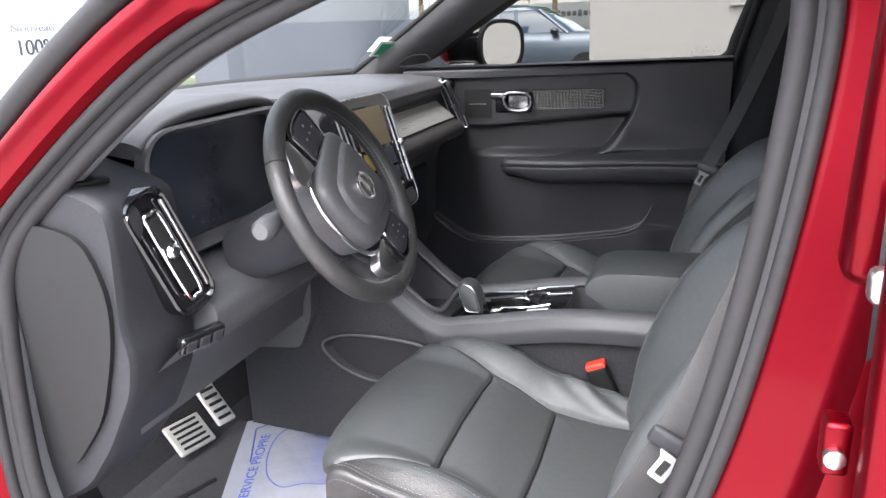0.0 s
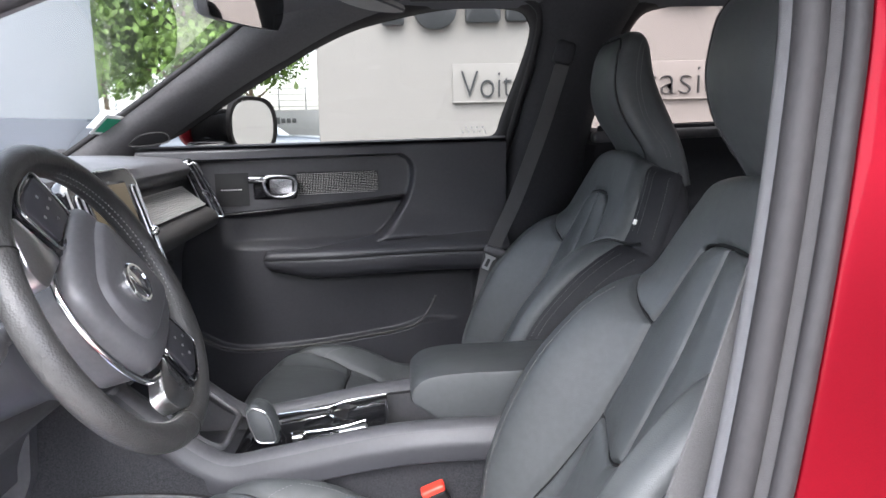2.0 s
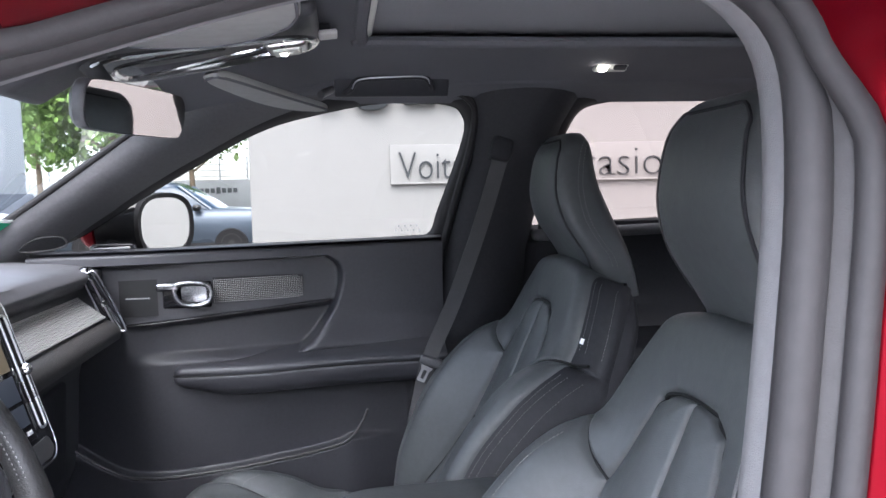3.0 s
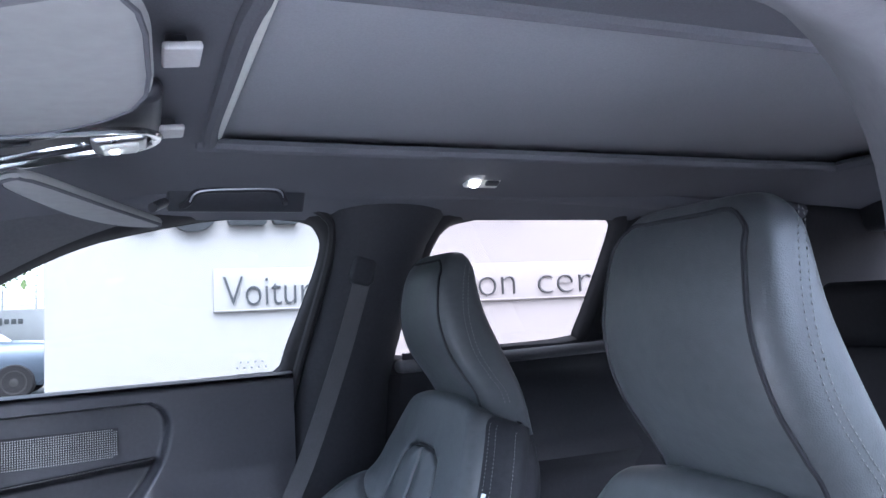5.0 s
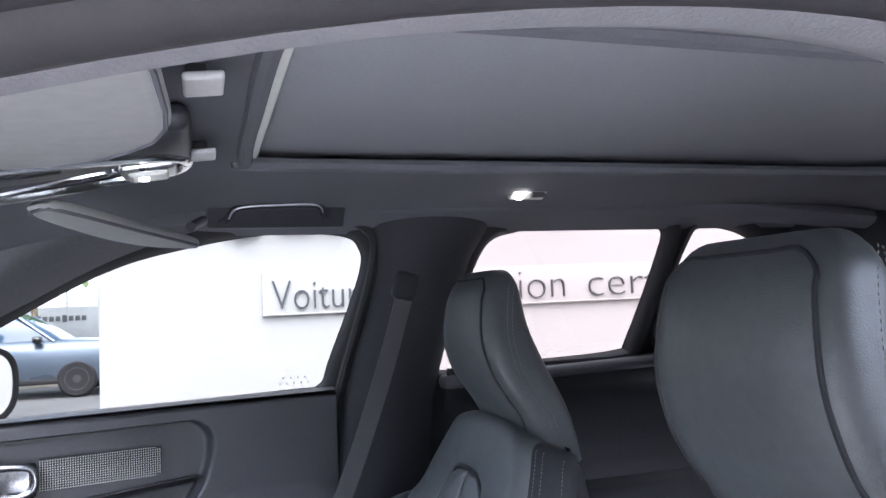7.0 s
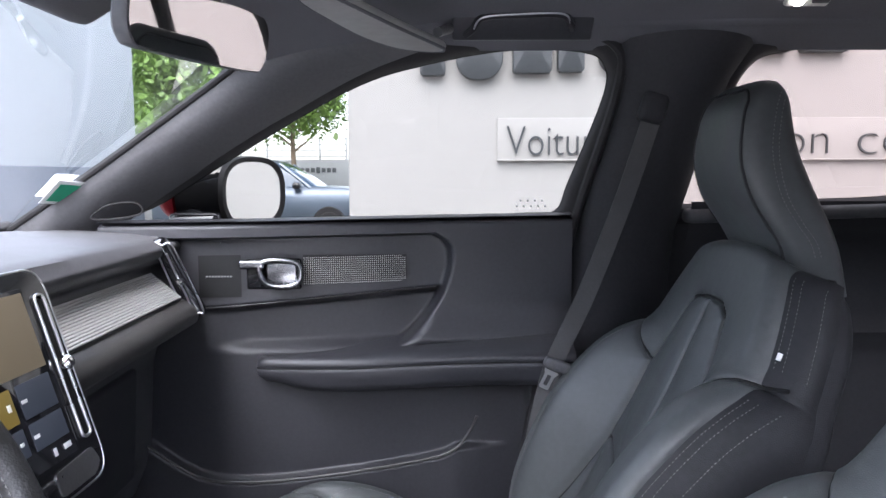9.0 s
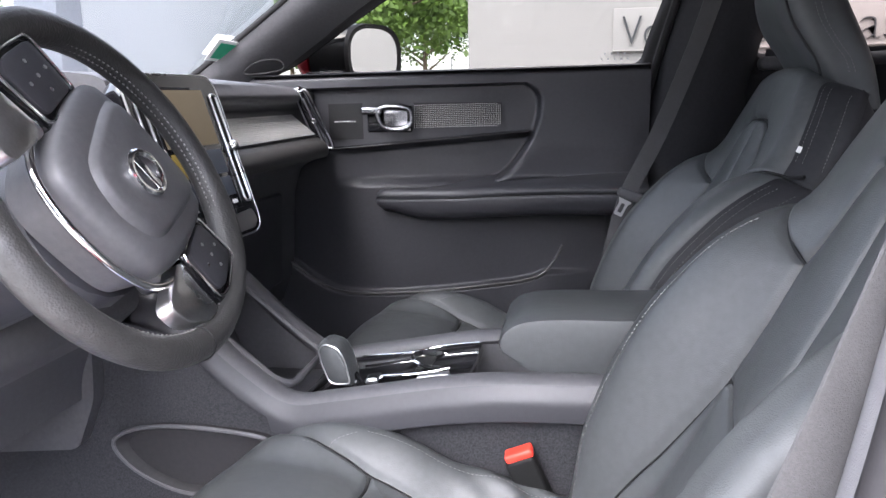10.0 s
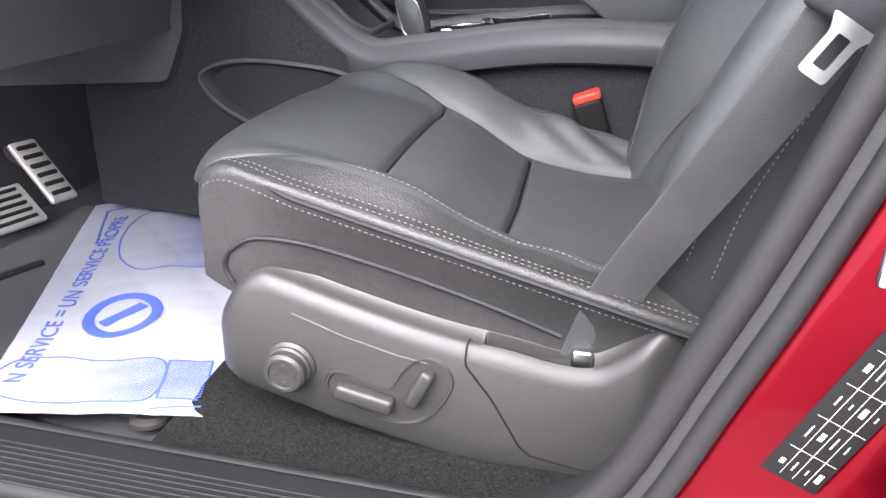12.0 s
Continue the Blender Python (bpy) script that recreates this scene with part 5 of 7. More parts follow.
for y, z, w, h in ((-0.058, -0.074, 0.014, 0.006), (-0.034, -0.074, 0.006, 0.009), (0.034, -0.074, 0.006, 0.009), (0.058, -0.074, 0.014, 0.006), (-0.012, -0.008, 0.006, 0.008), (-0.012, -0.048, 0.006, 0.004), (0.014, -0.008, 0.010, 0.004), (0.014, -0.048, 0.010, 0.004)):
    part("screen_mark", Geo().rbox(on_screen(y, z, 0.003), (0.0006, w, h), 0.0002, sm), WHITE, stack)
for sy in (-1, 1):
    yc = sy * 0.1005
    loop = round_poly([(yc - 0.009, -0.078), (yc + 0.009, -0.078), (yc + 0.009, 0.098), (yc - 0.009, 0.098)], 0.008, 5)
    part("vent_rim", Geo().tube([on_screen(y, z, 0.002) for y, z in loop], 0.0021, 6, True), SATIN, stack, "satin vent loop")
    part("vent_slot", Geo().rbox(on_screen(yc, 0.01, -0.001), (0.006, 0.013, 0.165), 0.002, sm), BLACK, stack)
    part("vent_slider", Geo().lathe([(0.004, 0), (0.009, 0.005), (0.0095, 0.010), (0.006, 0.015), (0.001, 0.016)], on_screen(yc, 0.012, 0.0), sm.to_3x3() @ Vector((1, 0, 0)), 16), CHROME, stack)
    part("lower_plate", Geo().rings([[on_screen(y, z, x) for y, z in round_poly([(sy * 0.022, -0.123), (sy * 0.092, -0.123), (sy * 0.108, -0.112), (sy * 0.100, -0.092), (sy * 0.022, -0.096)], 0.006, 4)] for x in (-0.002, 0.0025)]), SATIN, stack, "satin metal strip under the screen")
part("home_button", Geo().rbox(on_screen(0, -0.109, 0.0015), (0.004, 0.034, 0.020), 0.0018, sm), GLOSS, stack)
low = part("control_strip", Geo().rbox((-0.60, -0.028, 0.938), (0.06, 0.24, 0.05), 0.014, pose(0, 0, 0, 0, -30, 0)), SOFT, dash, "control strip under the screen")
part("switch_bar", Geo().rbox((-0.577, -0.028, 0.932), (0.012, 0.20, 0.022), 0.004, pose(0, 0, 0, 0, -30, 0)), GLOSS, low)
part("switch_rim", Geo().tube([(-0.571, -0.13, 0.945), (-0.571, 0.075, 0.945)], 0.002, 6), CHROME, low)
part("volume_wheel", Geo().lathe([(0.012, 0), (0.013, 0.006), (0.009, 0.011)], (-0.575, -0.028, 0.935), (0.85, 0, 0.5), 18), CHROME, low)
part("hazard_switch", Geo().rbox((-0.570, -0.105, 0.934), (0.004, 0.012, 0.008), 0.001, pose(0, 0, 0, 0, -30, 0)), RED_PLASTIC, low)

# ---------------------------------------------------------------- steering wheel
wheel = thing("steering_wheel", "black leather steering wheel turned aside, with satin metal spoke inlays", "steering wheel", at=(-0.463, -0.401, 1.089))
WM = pose(-0.463, -0.401, 1.089, 0, -25.7, 0) @ pose(0, 0, 0, -60, 0, 0)


def on_wheel(y, z, x=0.0):
    """Wheel coordinates: y to the car's right, z up in the wheel's plane, x towards the driver."""
    return WM @ Vector((x, y, z))


RIM = 0.174
a = np.linspace(0, 2 * np.pi, 140, endpoint=False)
ring = [on_wheel(RIM * np.cos(t), RIM * np.sin(t)) for t in a]
swell = 0.0165 + 0.0018 * (np.exp(-((a - 0.5) / 0.35) ** 2) + np.exp(-((a - 2.64) / 0.35) ** 2))
part("rim", Geo().tube(ring, swell, 20, True), LEATHER_GRAIN, wheel, "smooth black leather rim", sharp=0)
g = Geo()
for r, x in ((RIM - 0.0168, 0.0), (RIM - 0.0155, 0.0065)):
    q = np.array([on_wheel(r * np.cos(t), r * np.sin(t), x) for t in np.linspace(0, 2 * np.pi, 300)])
    stitches(g, q, 0.004, 0.0012, 0.0062)
tagged(part("rim_stitching", g, THREAD, wheel, "pale stitching inside the rim", smooth=False), kind="stuff")
for t in (3.68, 5.74):
    part("rim_seam", Geo().tube([on_wheel((RIM + 0.0176 * np.cos(s)) * np.cos(t), (RIM + 0.0176 * np.cos(s)) * np.sin(t), 0.0176 * np.sin(s)) for s in np.linspace(0, 2 * np.pi, 20)], 0.0008, 5), BLACK, wheel)
# airbag cover: a rounded square block with a raised shield
hub = spline([(-0.070, 0.078), (0.0, 0.084), (0.070, 0.078), (0.092, 0.060), (0.092, 0.0), (0.080, -0.055), (0.056, -0.082), (0.0, -0.088), (-0.056, -0.082), (-0.080, -0.055), (-0.092, 0.0), (-0.092, 0.060)], 5, True)
rows = [[on_wheel(0.97 * y * k, 0.97 * z * k, x) for y, z in hub] for k, x in ((0.94, -0.045), (1.0, -0.012), (1.0, 0.006), (0.985, 0.014), (0.94, 0.020), (0.84, 0.024), (0.72, 0.0255), (0.4, 0.026), (0.02, 0.026))]
part("airbag_cover", Geo().rings(rows), SOFT, wheel, "black airbag cover", sharp=0.9)
shield = spline([(-0.048, 0.060), (0.0, 0.063), (0.048, 0.060), (0.060, 0.046), (0.055, 0.0), (0.042, -0.045), (0.0, -0.060), (-0.042, -0.045), (-0.055, 0.0), (-0.060, 0.046)], 5, True)
part("shield", Geo().rings([[on_wheel(1.04 * y * k, 1.04 * z * k, x - 0.0095) for y, z in shield] for k, x in ((1.06, 0.032), (1.0, 0.0365), (0.95, 0.0415), (0.88, 0.0435), (0.5, 0.0445), (0.02, 0.0445))]), SOFT, wheel, "raised shield", sharp=0.9)
part("emblem", Geo().tube([on_wheel(0.022 * np.cos(t), 0.022 * np.sin(t), 0.037) for t in np.linspace(0, 2 * np.pi, 32, endpoint=False)], 0.0040, 8, True), CHROME, wheel, "plain chrome ring emblem")
part("emblem_bar", Geo().rbox(on_wheel(0, 0, 0.038), (0.003, 0.048, 0.010), 0.001, WM), CHROME, wheel)


def wheel_plate(pts, x0, x1, k=0.93):
    q = round_poly(pts, 0.010, 5)
    c = q.mean(0)
    return Geo().rings([[on_wheel(*(c + (p_ - c) * s), x) for p_ in q] for s, x in ((1.0, x0), (1.0, x1 - 0.003), (0.985, x1 - 0.001), (k, x1))])


for sy in (-1, 1):
    sp = part("spoke", wheel_plate([(sy * 0.080, 0.052), (sy * 0.158, 0.058), (sy * 0.164, 0.0), (sy * 0.156, -0.030), (sy * 0.080, -0.024)], -0.014, 0.010), GLOSS, wheel, "gloss black spoke")
    part("button_pad", wheel_plate([(sy * 0.092, 0.044), (sy * 0.148, 0.049), (sy * 0.153, 0.0), (sy * 0.146, -0.018), (sy * 0.094, -0.014)], 0.008, 0.0145), SOFT_DARK, sp, "button pad")
    for dy, dz in ((-0.016, 0.0), (0.016, 0.0), (0.0, 0.018), (0.0, -0.018), (0.0, 0.0)):
        part("button", Geo().lathe([(0.0022, 0), (0.0022, 0.0006), (0.0015, 0.0009)], on_wheel(sy * 0.122 + dy, 0.017 + dz, 0.0145), WM.to_3x3() @ Vector((1, 0, 0)), 10), SATIN, sp)
    ln = round_poly([(sy * 0.086, 0.050), (sy * 0.153, 0.055), (sy * 0.160, 0.0), (sy * 0.152, -0.025), (sy * 0.087, -0.020)], 0.012, 6)
    part("pad_frame", Geo().tube([on_wheel(y, z, 0.012) for y, z in ln], 0.0018, 8, True), CHROME, sp, "bright metal frame")
    part("spoke_inlay", wheel_plate([(sy * 0.086, -0.028), (sy * 0.156, -0.035), (sy * 0.147, -0.064), (sy * 0.120, -0.090), (sy * 0.094, -0.090)], -0.010, 0.010), SATIN, sp, "bright metal lower spoke inlay")
ln = spline([(-0.097, -0.02), (-0.092, -0.05), (-0.072, -0.080), (-0.037, -0.095), (0.0, -0.099), (0.037, -0.095), (0.072, -0.080), (0.092, -0.05), (0.097, -0.02)], 6)
part("lower_band", Geo().tube([on_wheel(y, z, 0.004) for y, z in ln], 0.0042, 10), CHROME, wheel, "bright metal band round the airbag cover")
CM = pose(-0.463, -0.401, 1.089, 0, -25.7, 0)


def on_column(y, z, x=0.0):
    return CM @ Vector((x, y, z))


# SOFT_DARK puts the shadow behind the hub into the shroud's colour
part("column_shroud", Geo().rings([[on_column(w * np.cos(t), -0.012 + h * np.sin(t), x) for t in np.linspace(0, 2 * np.pi, 20, endpoint=False)] for x, w, h in ((-0.040, 0.060, 0.060), (-0.050, 0.082, 0.084), (-0.072, 0.086, 0.088), (-0.092, 0.074, 0.074), (-0.11, 0.062, 0.062), (-0.24, 0.06, 0.056))]), SOFT_DARK, wheel, "column shroud, darkened for the shade behind the hub")
for sy in (-1, 1):
    st = part("stalk", Geo().tube([on_column(sy * 0.07, 0.02, -0.07), on_column(sy * 0.12, 0.016, -0.065), on_column(sy * 0.165, 0.01, -0.06)], [0.011, 0.012, 0.014], 12), SOFT, wheel, "control stalk")
    part("stalk_knob", Geo().tube([on_column(sy * 0.135, 0.013, -0.062), on_column(sy * 0.15, 0.012, -0.061), on_column(sy * 0.178, 0.008, -0.058), on_column(sy * 0.186, 0.008, -0.057)], [0.015, 0.018, 0.018, 0.012], 14), SOFT, st, "grey ribbed knob")

# ---------------------------------------------------------------- centre console
con = thing("centre_console", "black centre console with gloss tray and armrest", "centre console", at=(-0.2, 0.03, 0.4))
TOPX = [-0.80, -0.66, -0.605, -0.555, -0.50, -0.43, -0.35, -0.16, 0.01, 0.25]
TOPZ = [0.86, 0.885, 0.868, 0.822, 0.772, 0.728, 0.736, 0.768, 0.775, 0.772]
line = spline(np.stack([TOPX, TOPZ], 1), 6)
for y0, y1, sy in ((-0.088, -0.044, -1), (0.128, 0.168, 1)):
    poly = np.vstack([line, [(0.25, 0.38), (-0.80, 0.38)]])
    part("side_wall", Geo().prism(poly, 1, y0 if sy > 0 else -0.066, y1), SOFT if sy > 0 else CARPET, con, "console side")
    ym = (y0 + y1) / 2
    part("side_rail", Geo().tube(np.stack([line[:, 0], np.full(len(line), ym), line[:, 1]], 1), 0.0235, 12, flat=0.55), SOFT, con, "rounded console rail")
    if sy > 0:
        trim = np.stack([line[:, 0], np.full(len(line), y1 + 0.004), line[:, 1] - 0.032], 1)
        part("side_lip", Geo().tube(trim, 0.011, 8, flat=1.6), SOFT, con)
band = []
for x in np.linspace(-0.66, 0.25, 60):
    top = float(curve(TOPX, TOPZ, x))
    low_ = top - 0.046
    band.append([(x, -0.088, top + 0.004), (x, -0.098, top - 0.012), (x, -0.101, (top + low_) / 2), (x, -0.099, low_), (x, -0.092, low_ - 0.004), (x, -0.064, low_ - 0.004)])
part("side_band", Geo().grid(band), SOFT_DARK, con, "smooth black plastic console side")
rim_ = round_poly([(-0.618, -0.05), (-0.618, 0.118), (-0.44, 0.118), (-0.44, -0.05)], 0.03, 6)
part("bin_rim", Geo().tube([(x, y, float(np.interp(x, TOPX, TOPZ)) + 0.006) for x, y in rim_], 0.0065, 8, True), SOFT, con, "rounded rim of the front bin")
xs_ = np.linspace(-0.93, -0.36, 40)
panel = [[(x, -0.094 - 0.012 * np.sin(np.pi * min(1, max(0, (x + 0.93) / 0.63))) + 0.03 * float(smooth(-0.47, -0.38, x)), z0 + (float(np.interp(x, TOPX, TOPZ)) - 0.03 - z0) * s) for x, z0 in zip(xs_, np.full(40, 0.42))] for s in np.linspace(0, 1, 14)]
part("side_panel", Geo().grid(panel), CARPET, con, "black carpeted side panel")
pk = spline([(-0.70, 0.665), (-0.66, 0.692), (-0.58, 0.70), (-0.46, 0.69), (-0.43, 0.66), (-0.50, 0.61), (-0.58, 0.592), (-0.66, 0.62)], 6, True)
part("pocket", Geo().rings([np.stack([pk[:, 0].mean() + (pk[:, 0] - pk[:, 0].mean()) * k, np.full(len(pk), y), pk[:, 1].mean() + (pk[:, 1] - pk[:, 1].mean()) * k], 1) for k, y in ((1.0, -0.103), (1.0, -0.116), (0.96, -0.119), (0.9, -0.116), (0.84, -0.108))]), RUBBER, con, "oval side pocket")
part("pocket_rim", Geo().tube(np.stack([pk[:, 0], np.full(len(pk), -0.118), pk[:, 1]], 1), 0.0035, 6, True), SOFT, con, "pocket rim")
part("tray_floor", Geo().rbox((-0.30, 0.034, 0.69), (0.62, 0.19, 0.03), 0.006), SOFT_DARK, con)
part("bin_front", Geo().rbox((-0.62, 0.034, 0.78), (0.02, 0.19, 0.20), 0.006, pose(0, 0, 0, 0, -20, 0)), SOFT_DARK, con)
part("bin_bridge", Geo().rbox((-0.61, 0.034, 0.868), (0.05, 0.25, 0.03), 0.012, pose(0, 0, 0, 0, 20, 0)), SOFT, con)
tr = part("gear_panel", Geo().rbox((-0.295, 0.034, 0.735), (0.27, 0.175, 0.014), 0.005, pose(0, 0, 0, 0, -9.5, 0)), GLOSS, con, "gloss black gear and cup holder panel")
for x, y, r in ((-0.235, 0.06, 0.036),):
    part("cup_ring", Geo().lathe([(r, 0), (r + 0.004, 0.004), (r, 0.006), (r - 0.006, 0.0), (r - 0.006, -0.004)], (x, y, 0.752), (0.16, 0, 1), 32), CHROME, tr, "chrome cup holder ring")
for pts in ([(-0.40, -0.045, 0.729), (-0.3, -0.05, 0.746), (-0.17, -0.045, 0.768)], [(-0.37, 0.115, 0.736), (-0.28, 0.105, 0.75), (-0.24, 0.118, 0.757), (-0.165, 0.112, 0.77)], [(-0.165, -0.045, 0.77), (-0.160, 0.03, 0.771), (-0.165, 0.112, 0.77)],
            [(-0.33, 0.0, 0.745), (-0.25, -0.01, 0.757), (-0.2, 0.0, 0.765)]):
    part("tray_trim", Geo().tube(spline(pts, 6), 0.0018, 8), CHROME, tr, "chrome tray edge")
part("start_knob", Geo().rbox((-0.315, -0.02, 0.748), (0.022, 0.03, 0.014), 0.004, pose(0, 0, 0, 0, -10, 0)), CHROME, tr)
part("mode_switch", Geo().rbox((-0.22, -0.03, 0.762), (0.05, 0.016, 0.008), 0.003, pose(0, 0, 0, 0, -10, 0)), SATIN, tr)
part("front_trim", Geo().tube(spline([(-0.435, -0.055, 0.733), (-0.415, -0.04, 0.722), (-0.40, 0.03, 0.722), (-0.415, 0.11, 0.724)], 5), 0.003, 8), CHROME, tr)
knob = round_poly([(-0.348, 0.730), (-0.358, 0.775), (-0.370, 0.799), (-0.394, 0.806), (-0.408, 0.796), (-0.403, 0.770), (-0.388, 0.730)], 0.012, 5)
c = knob.mean(0)
rows = []
for k, y in ((0.80, -0.016), (0.93, -0.013), (1.0, -0.004), (1.02, 0.008), (1.0, 0.020), (0.93, 0.029), (0.80, 0.032)):
    q = c + (knob - c) * k
    rows.append(np.stack([q[:, 0], np.full(len(q), y), q[:, 1]], 1))
sh = part("gear_lever", Geo().rings(rows), LEATHER, con, "short leather gear lever with satin rim", sharp=0.9)
for y, in ((-0.0155,), (0.0315,)):
    q = c + (knob - c) * 0.84
    part("lever_rim", Geo().tube(np.stack([q[:, 0], np.full(len(q), y), q[:, 1]], 1), 0.0014, 6, True), SATIN, sh, "satin rim")
part("lever_neck", Geo().tube([(-0.345, 0.008, 0.715), (-0.362, 0.008, 0.742)], [0.016, 0.014], 12), GLOSS, sh)
# armrest: soft rounded box with a stitched edge
prof = spline([(-0.118, 0.815), (-0.112, 0.842), (-0.07, 0.861), (0.05, 0.865), (0.20, 0.862), (0.21, 0.80), (0.20, 0.772), (0.0, 0.770), (-0.06, 0.778), (-0.095, 0.797)], 6, True)
rows = []
for s, y in ((0.88, -0.054), (0.96, -0.0525), (1.0, -0.046), (1.0, 0.03), (1.0, 0.112), (0.96, 0.1185), (0.88, 0.12)):
    c = np.array([0.06, 0.815])
    q = c + (prof - c) * (1 - (1 - s) * 0.35, s)
    rows.append(np.stack([q[:, 0], np.full(len(q), y + 0.0), q[:, 1]], 1))
arm = part("armrest", Geo().rings(rows), LEATHER, con, "padded black armrest", sharp=0.9)
g = Geo()
stitches(g, spline([(-0.112, -0.046, 0.812), (-0.06, -0.0525, 0.818), (0.05, -0.0525, 0.822), (0.18, -0.0525, 0.822)], 10))
part("armrest_stitching", g, THREAD, arm, smooth=False)


# ---------------------------------------------------------------- passenger door
door = thing("front_door", "closed black passenger door panel with armrest and metal weave inlay", "car door", at=(-0.3, 0.75, 0.8))


def door_base(x):
    return curve([-0.80, -0.65, -0.5, -0.3, -0.15, 0.0, 0.16], [0.715, 0.705, 0.703, 0.728, 0.752, 0.765, 0.775], x)


POCKET = spline([(-0.82, 0.83), (-0.72, 0.775), (-0.64, 0.722), (-0.565, 0.698), (-0.40, 0.70), (-0.25, 0.712), (-0.14, 0.725), (-0.085, 0.745), (-0.05, 0.79), (-0.03, 0.85), (-0.02, 0.905)], 5)


def door_y(x, z):
    """The inner face of the door: smaller y stands further into the car."""
    x, z = np.asarray(x, float), np.asarray(z, float)
    y = door_base(x) + 0 * z
    # right edge of the recessed band curves down into the armrest
    edge = curve([0.90, 0.96, 0.985, 1.02, 1.08, 1.14, 1.18, 1.21, 1.25], [-0.3, -0.235, -0.19, -0.155, -0.115, -0.098, -0.105, -0.15, -0.3], z)
    pad = smooth(-0.008, 0.010, x - edge) * smooth(0.945, 0.975, z)
    shoulder = smooth(1.198, 1.204, z)
    y = y - 0.040 * np.maximum(pad, shoulder)
    y = y - 0.010 * smooth(1.048 + 0.075 * (x + 0.6), 1.056 + 0.075 * (x + 0.6), z) * (1 - pad) * (1 - shoulder)
    # deep hand recess under the metal line
    y = y + 0.028 * smooth(0.955, 0.985, z) * (1 - smooth(1.035 + 0.075 * (x + 0.6), 1.052 + 0.075 * (x + 0.6), z)) * (1 - pad) * smooth(-0.60, -0.50, x)
    # the armrest's body is a part of its own, in front of a plain face
    flow = smooth(0.95, 0.99, z) * (1 - smooth(0.96, 1.06, z)) * smooth(-0.012, 0.03, x - edge)
    y = y - 0.03 * flow
    # lower map pocket stands proud below its curved rim
    rim = np.vstack([POCKET[:36], [(0.25, 0.742)]])
    d = line_distance(x, z, [rim]) * np.where(inside(x, z, np.vstack([rim, [(0.25, 0.30), (-0.85, 0.30)]])), -1, 1)
    y = y - 0.024 * (1 - smooth(-0.008, 0.006, d)) * (1 - smooth(-0.10, 0.04, x))
    # rear border strip
    y = y - 0.01 * smooth(0.06, 0.075, x) * (1 - smooth(0.85, 0.95, z))
    return y


xs, zs = np.linspace(-0.79, 0.155, 240), np.linspace(0.42, 1.236, 240)
X, Z = np.meshgrid(xs, zs)
Yd = door_y(X, Z)
round_top = smooth(1.222, 1.236, Z)
part("trim_panel", Geo().grid(np.stack([X, Yd + 0.03 * round_top ** 2, Z + 0.010 * (X - 0.13) * (Z > 1.19)], -1)), SOFT_DARK, door, "black moulded door panel", sharp=0.9)
part("belt_rail", Geo().grid([[(x, door_base(x) - 0.040 + 0.040 * s + 0.02 * s, 1.236 + 0.010 * (x - 0.13) + 0.004 * np.sin(np.pi * s)) for x in np.linspace(-0.79, 0.155, 20)] for s in np.linspace(0, 1, 5)]), SOFT_DARK, door)
q = [(x, float(door_y(x, 1.052 + 0.075 * (x + 0.6))) - 0.003, 1.052 + 0.075 * (x + 0.6)) for x in np.linspace(-0.62, -0.125, 24)]
part("accent_line", Geo().tube(q, 0.0014, 6), HARD, door, "thin grey accent line")
q = [(x, float(door_base(x)) - 0.026, z) for x, z in POCKET[4:-8]]
part("pocket_rim", Geo().tube(q, 0.0035, 6), HARD, door, "map pocket rim")
rows, seam = [], []
for x in np.concatenate([np.linspace(-0.488, -0.462, 7), np.linspace(-0.45, 0.15, 30)]):
    k = math.sqrt(max(0.0, 1 - max(0.0, (-0.456 - x) / 0.0325) ** 2))
    yo = 0.668 - 0.026 * float(smooth(-0.48, -0.25, x)) - (1 - k) * -0.018
    yw = float(door_base(x)) + 0.012
    zs_ = 0.934 + 0.017 * float(smooth(-0.47, 0.0, x))
    zt, zb = zs_ + 0.006 + 0.013 * k, zs_ - 0.006 - (0.026 + 0.02 * float(smooth(-0.46, -0.36, x))) * k
    sec = [(yw, zt + 0.026 * float(smooth(-0.40, -0.12, x)) + 0.03 * float(smooth(-0.15, 0.12, x))), (yo + 0.030, zt + 0.004 + 0.004 * float(smooth(-0.35, -0.1, x))), (yo + 0.010, zt + 0.001), (yo + 0.003, zt - 0.004), (yo, zt - 0.010), (yo, zs_ + 0.0015), (yo + 0.003, zs_),
           (yo + 0.001, zs_ - 0.0015), (yo, zs_ - 0.008), (yo + 0.004, (zs_ + zb) / 2 - 0.006), (yo + 0.013, zb + 0.004), (yo + 0.026, zb), (yw, zb - 0.012)]
    rows.append([(x, y, z) for y, z in sec])
    seam.append((x, yo + 0.0012, zs_))
armrest = part("armrest", Geo().grid(rows), SOFT_DARK, door, "padded black armrest", sharp=0)
part("armrest_seam", Geo().tube(seam, 0.0014, 6), BLACK, armrest)
part("armrest_end", Geo().grid([rows[0], [(-0.4885, 0.69, 0.936)] * len(rows[0])]), SOFT_DARK, armrest)
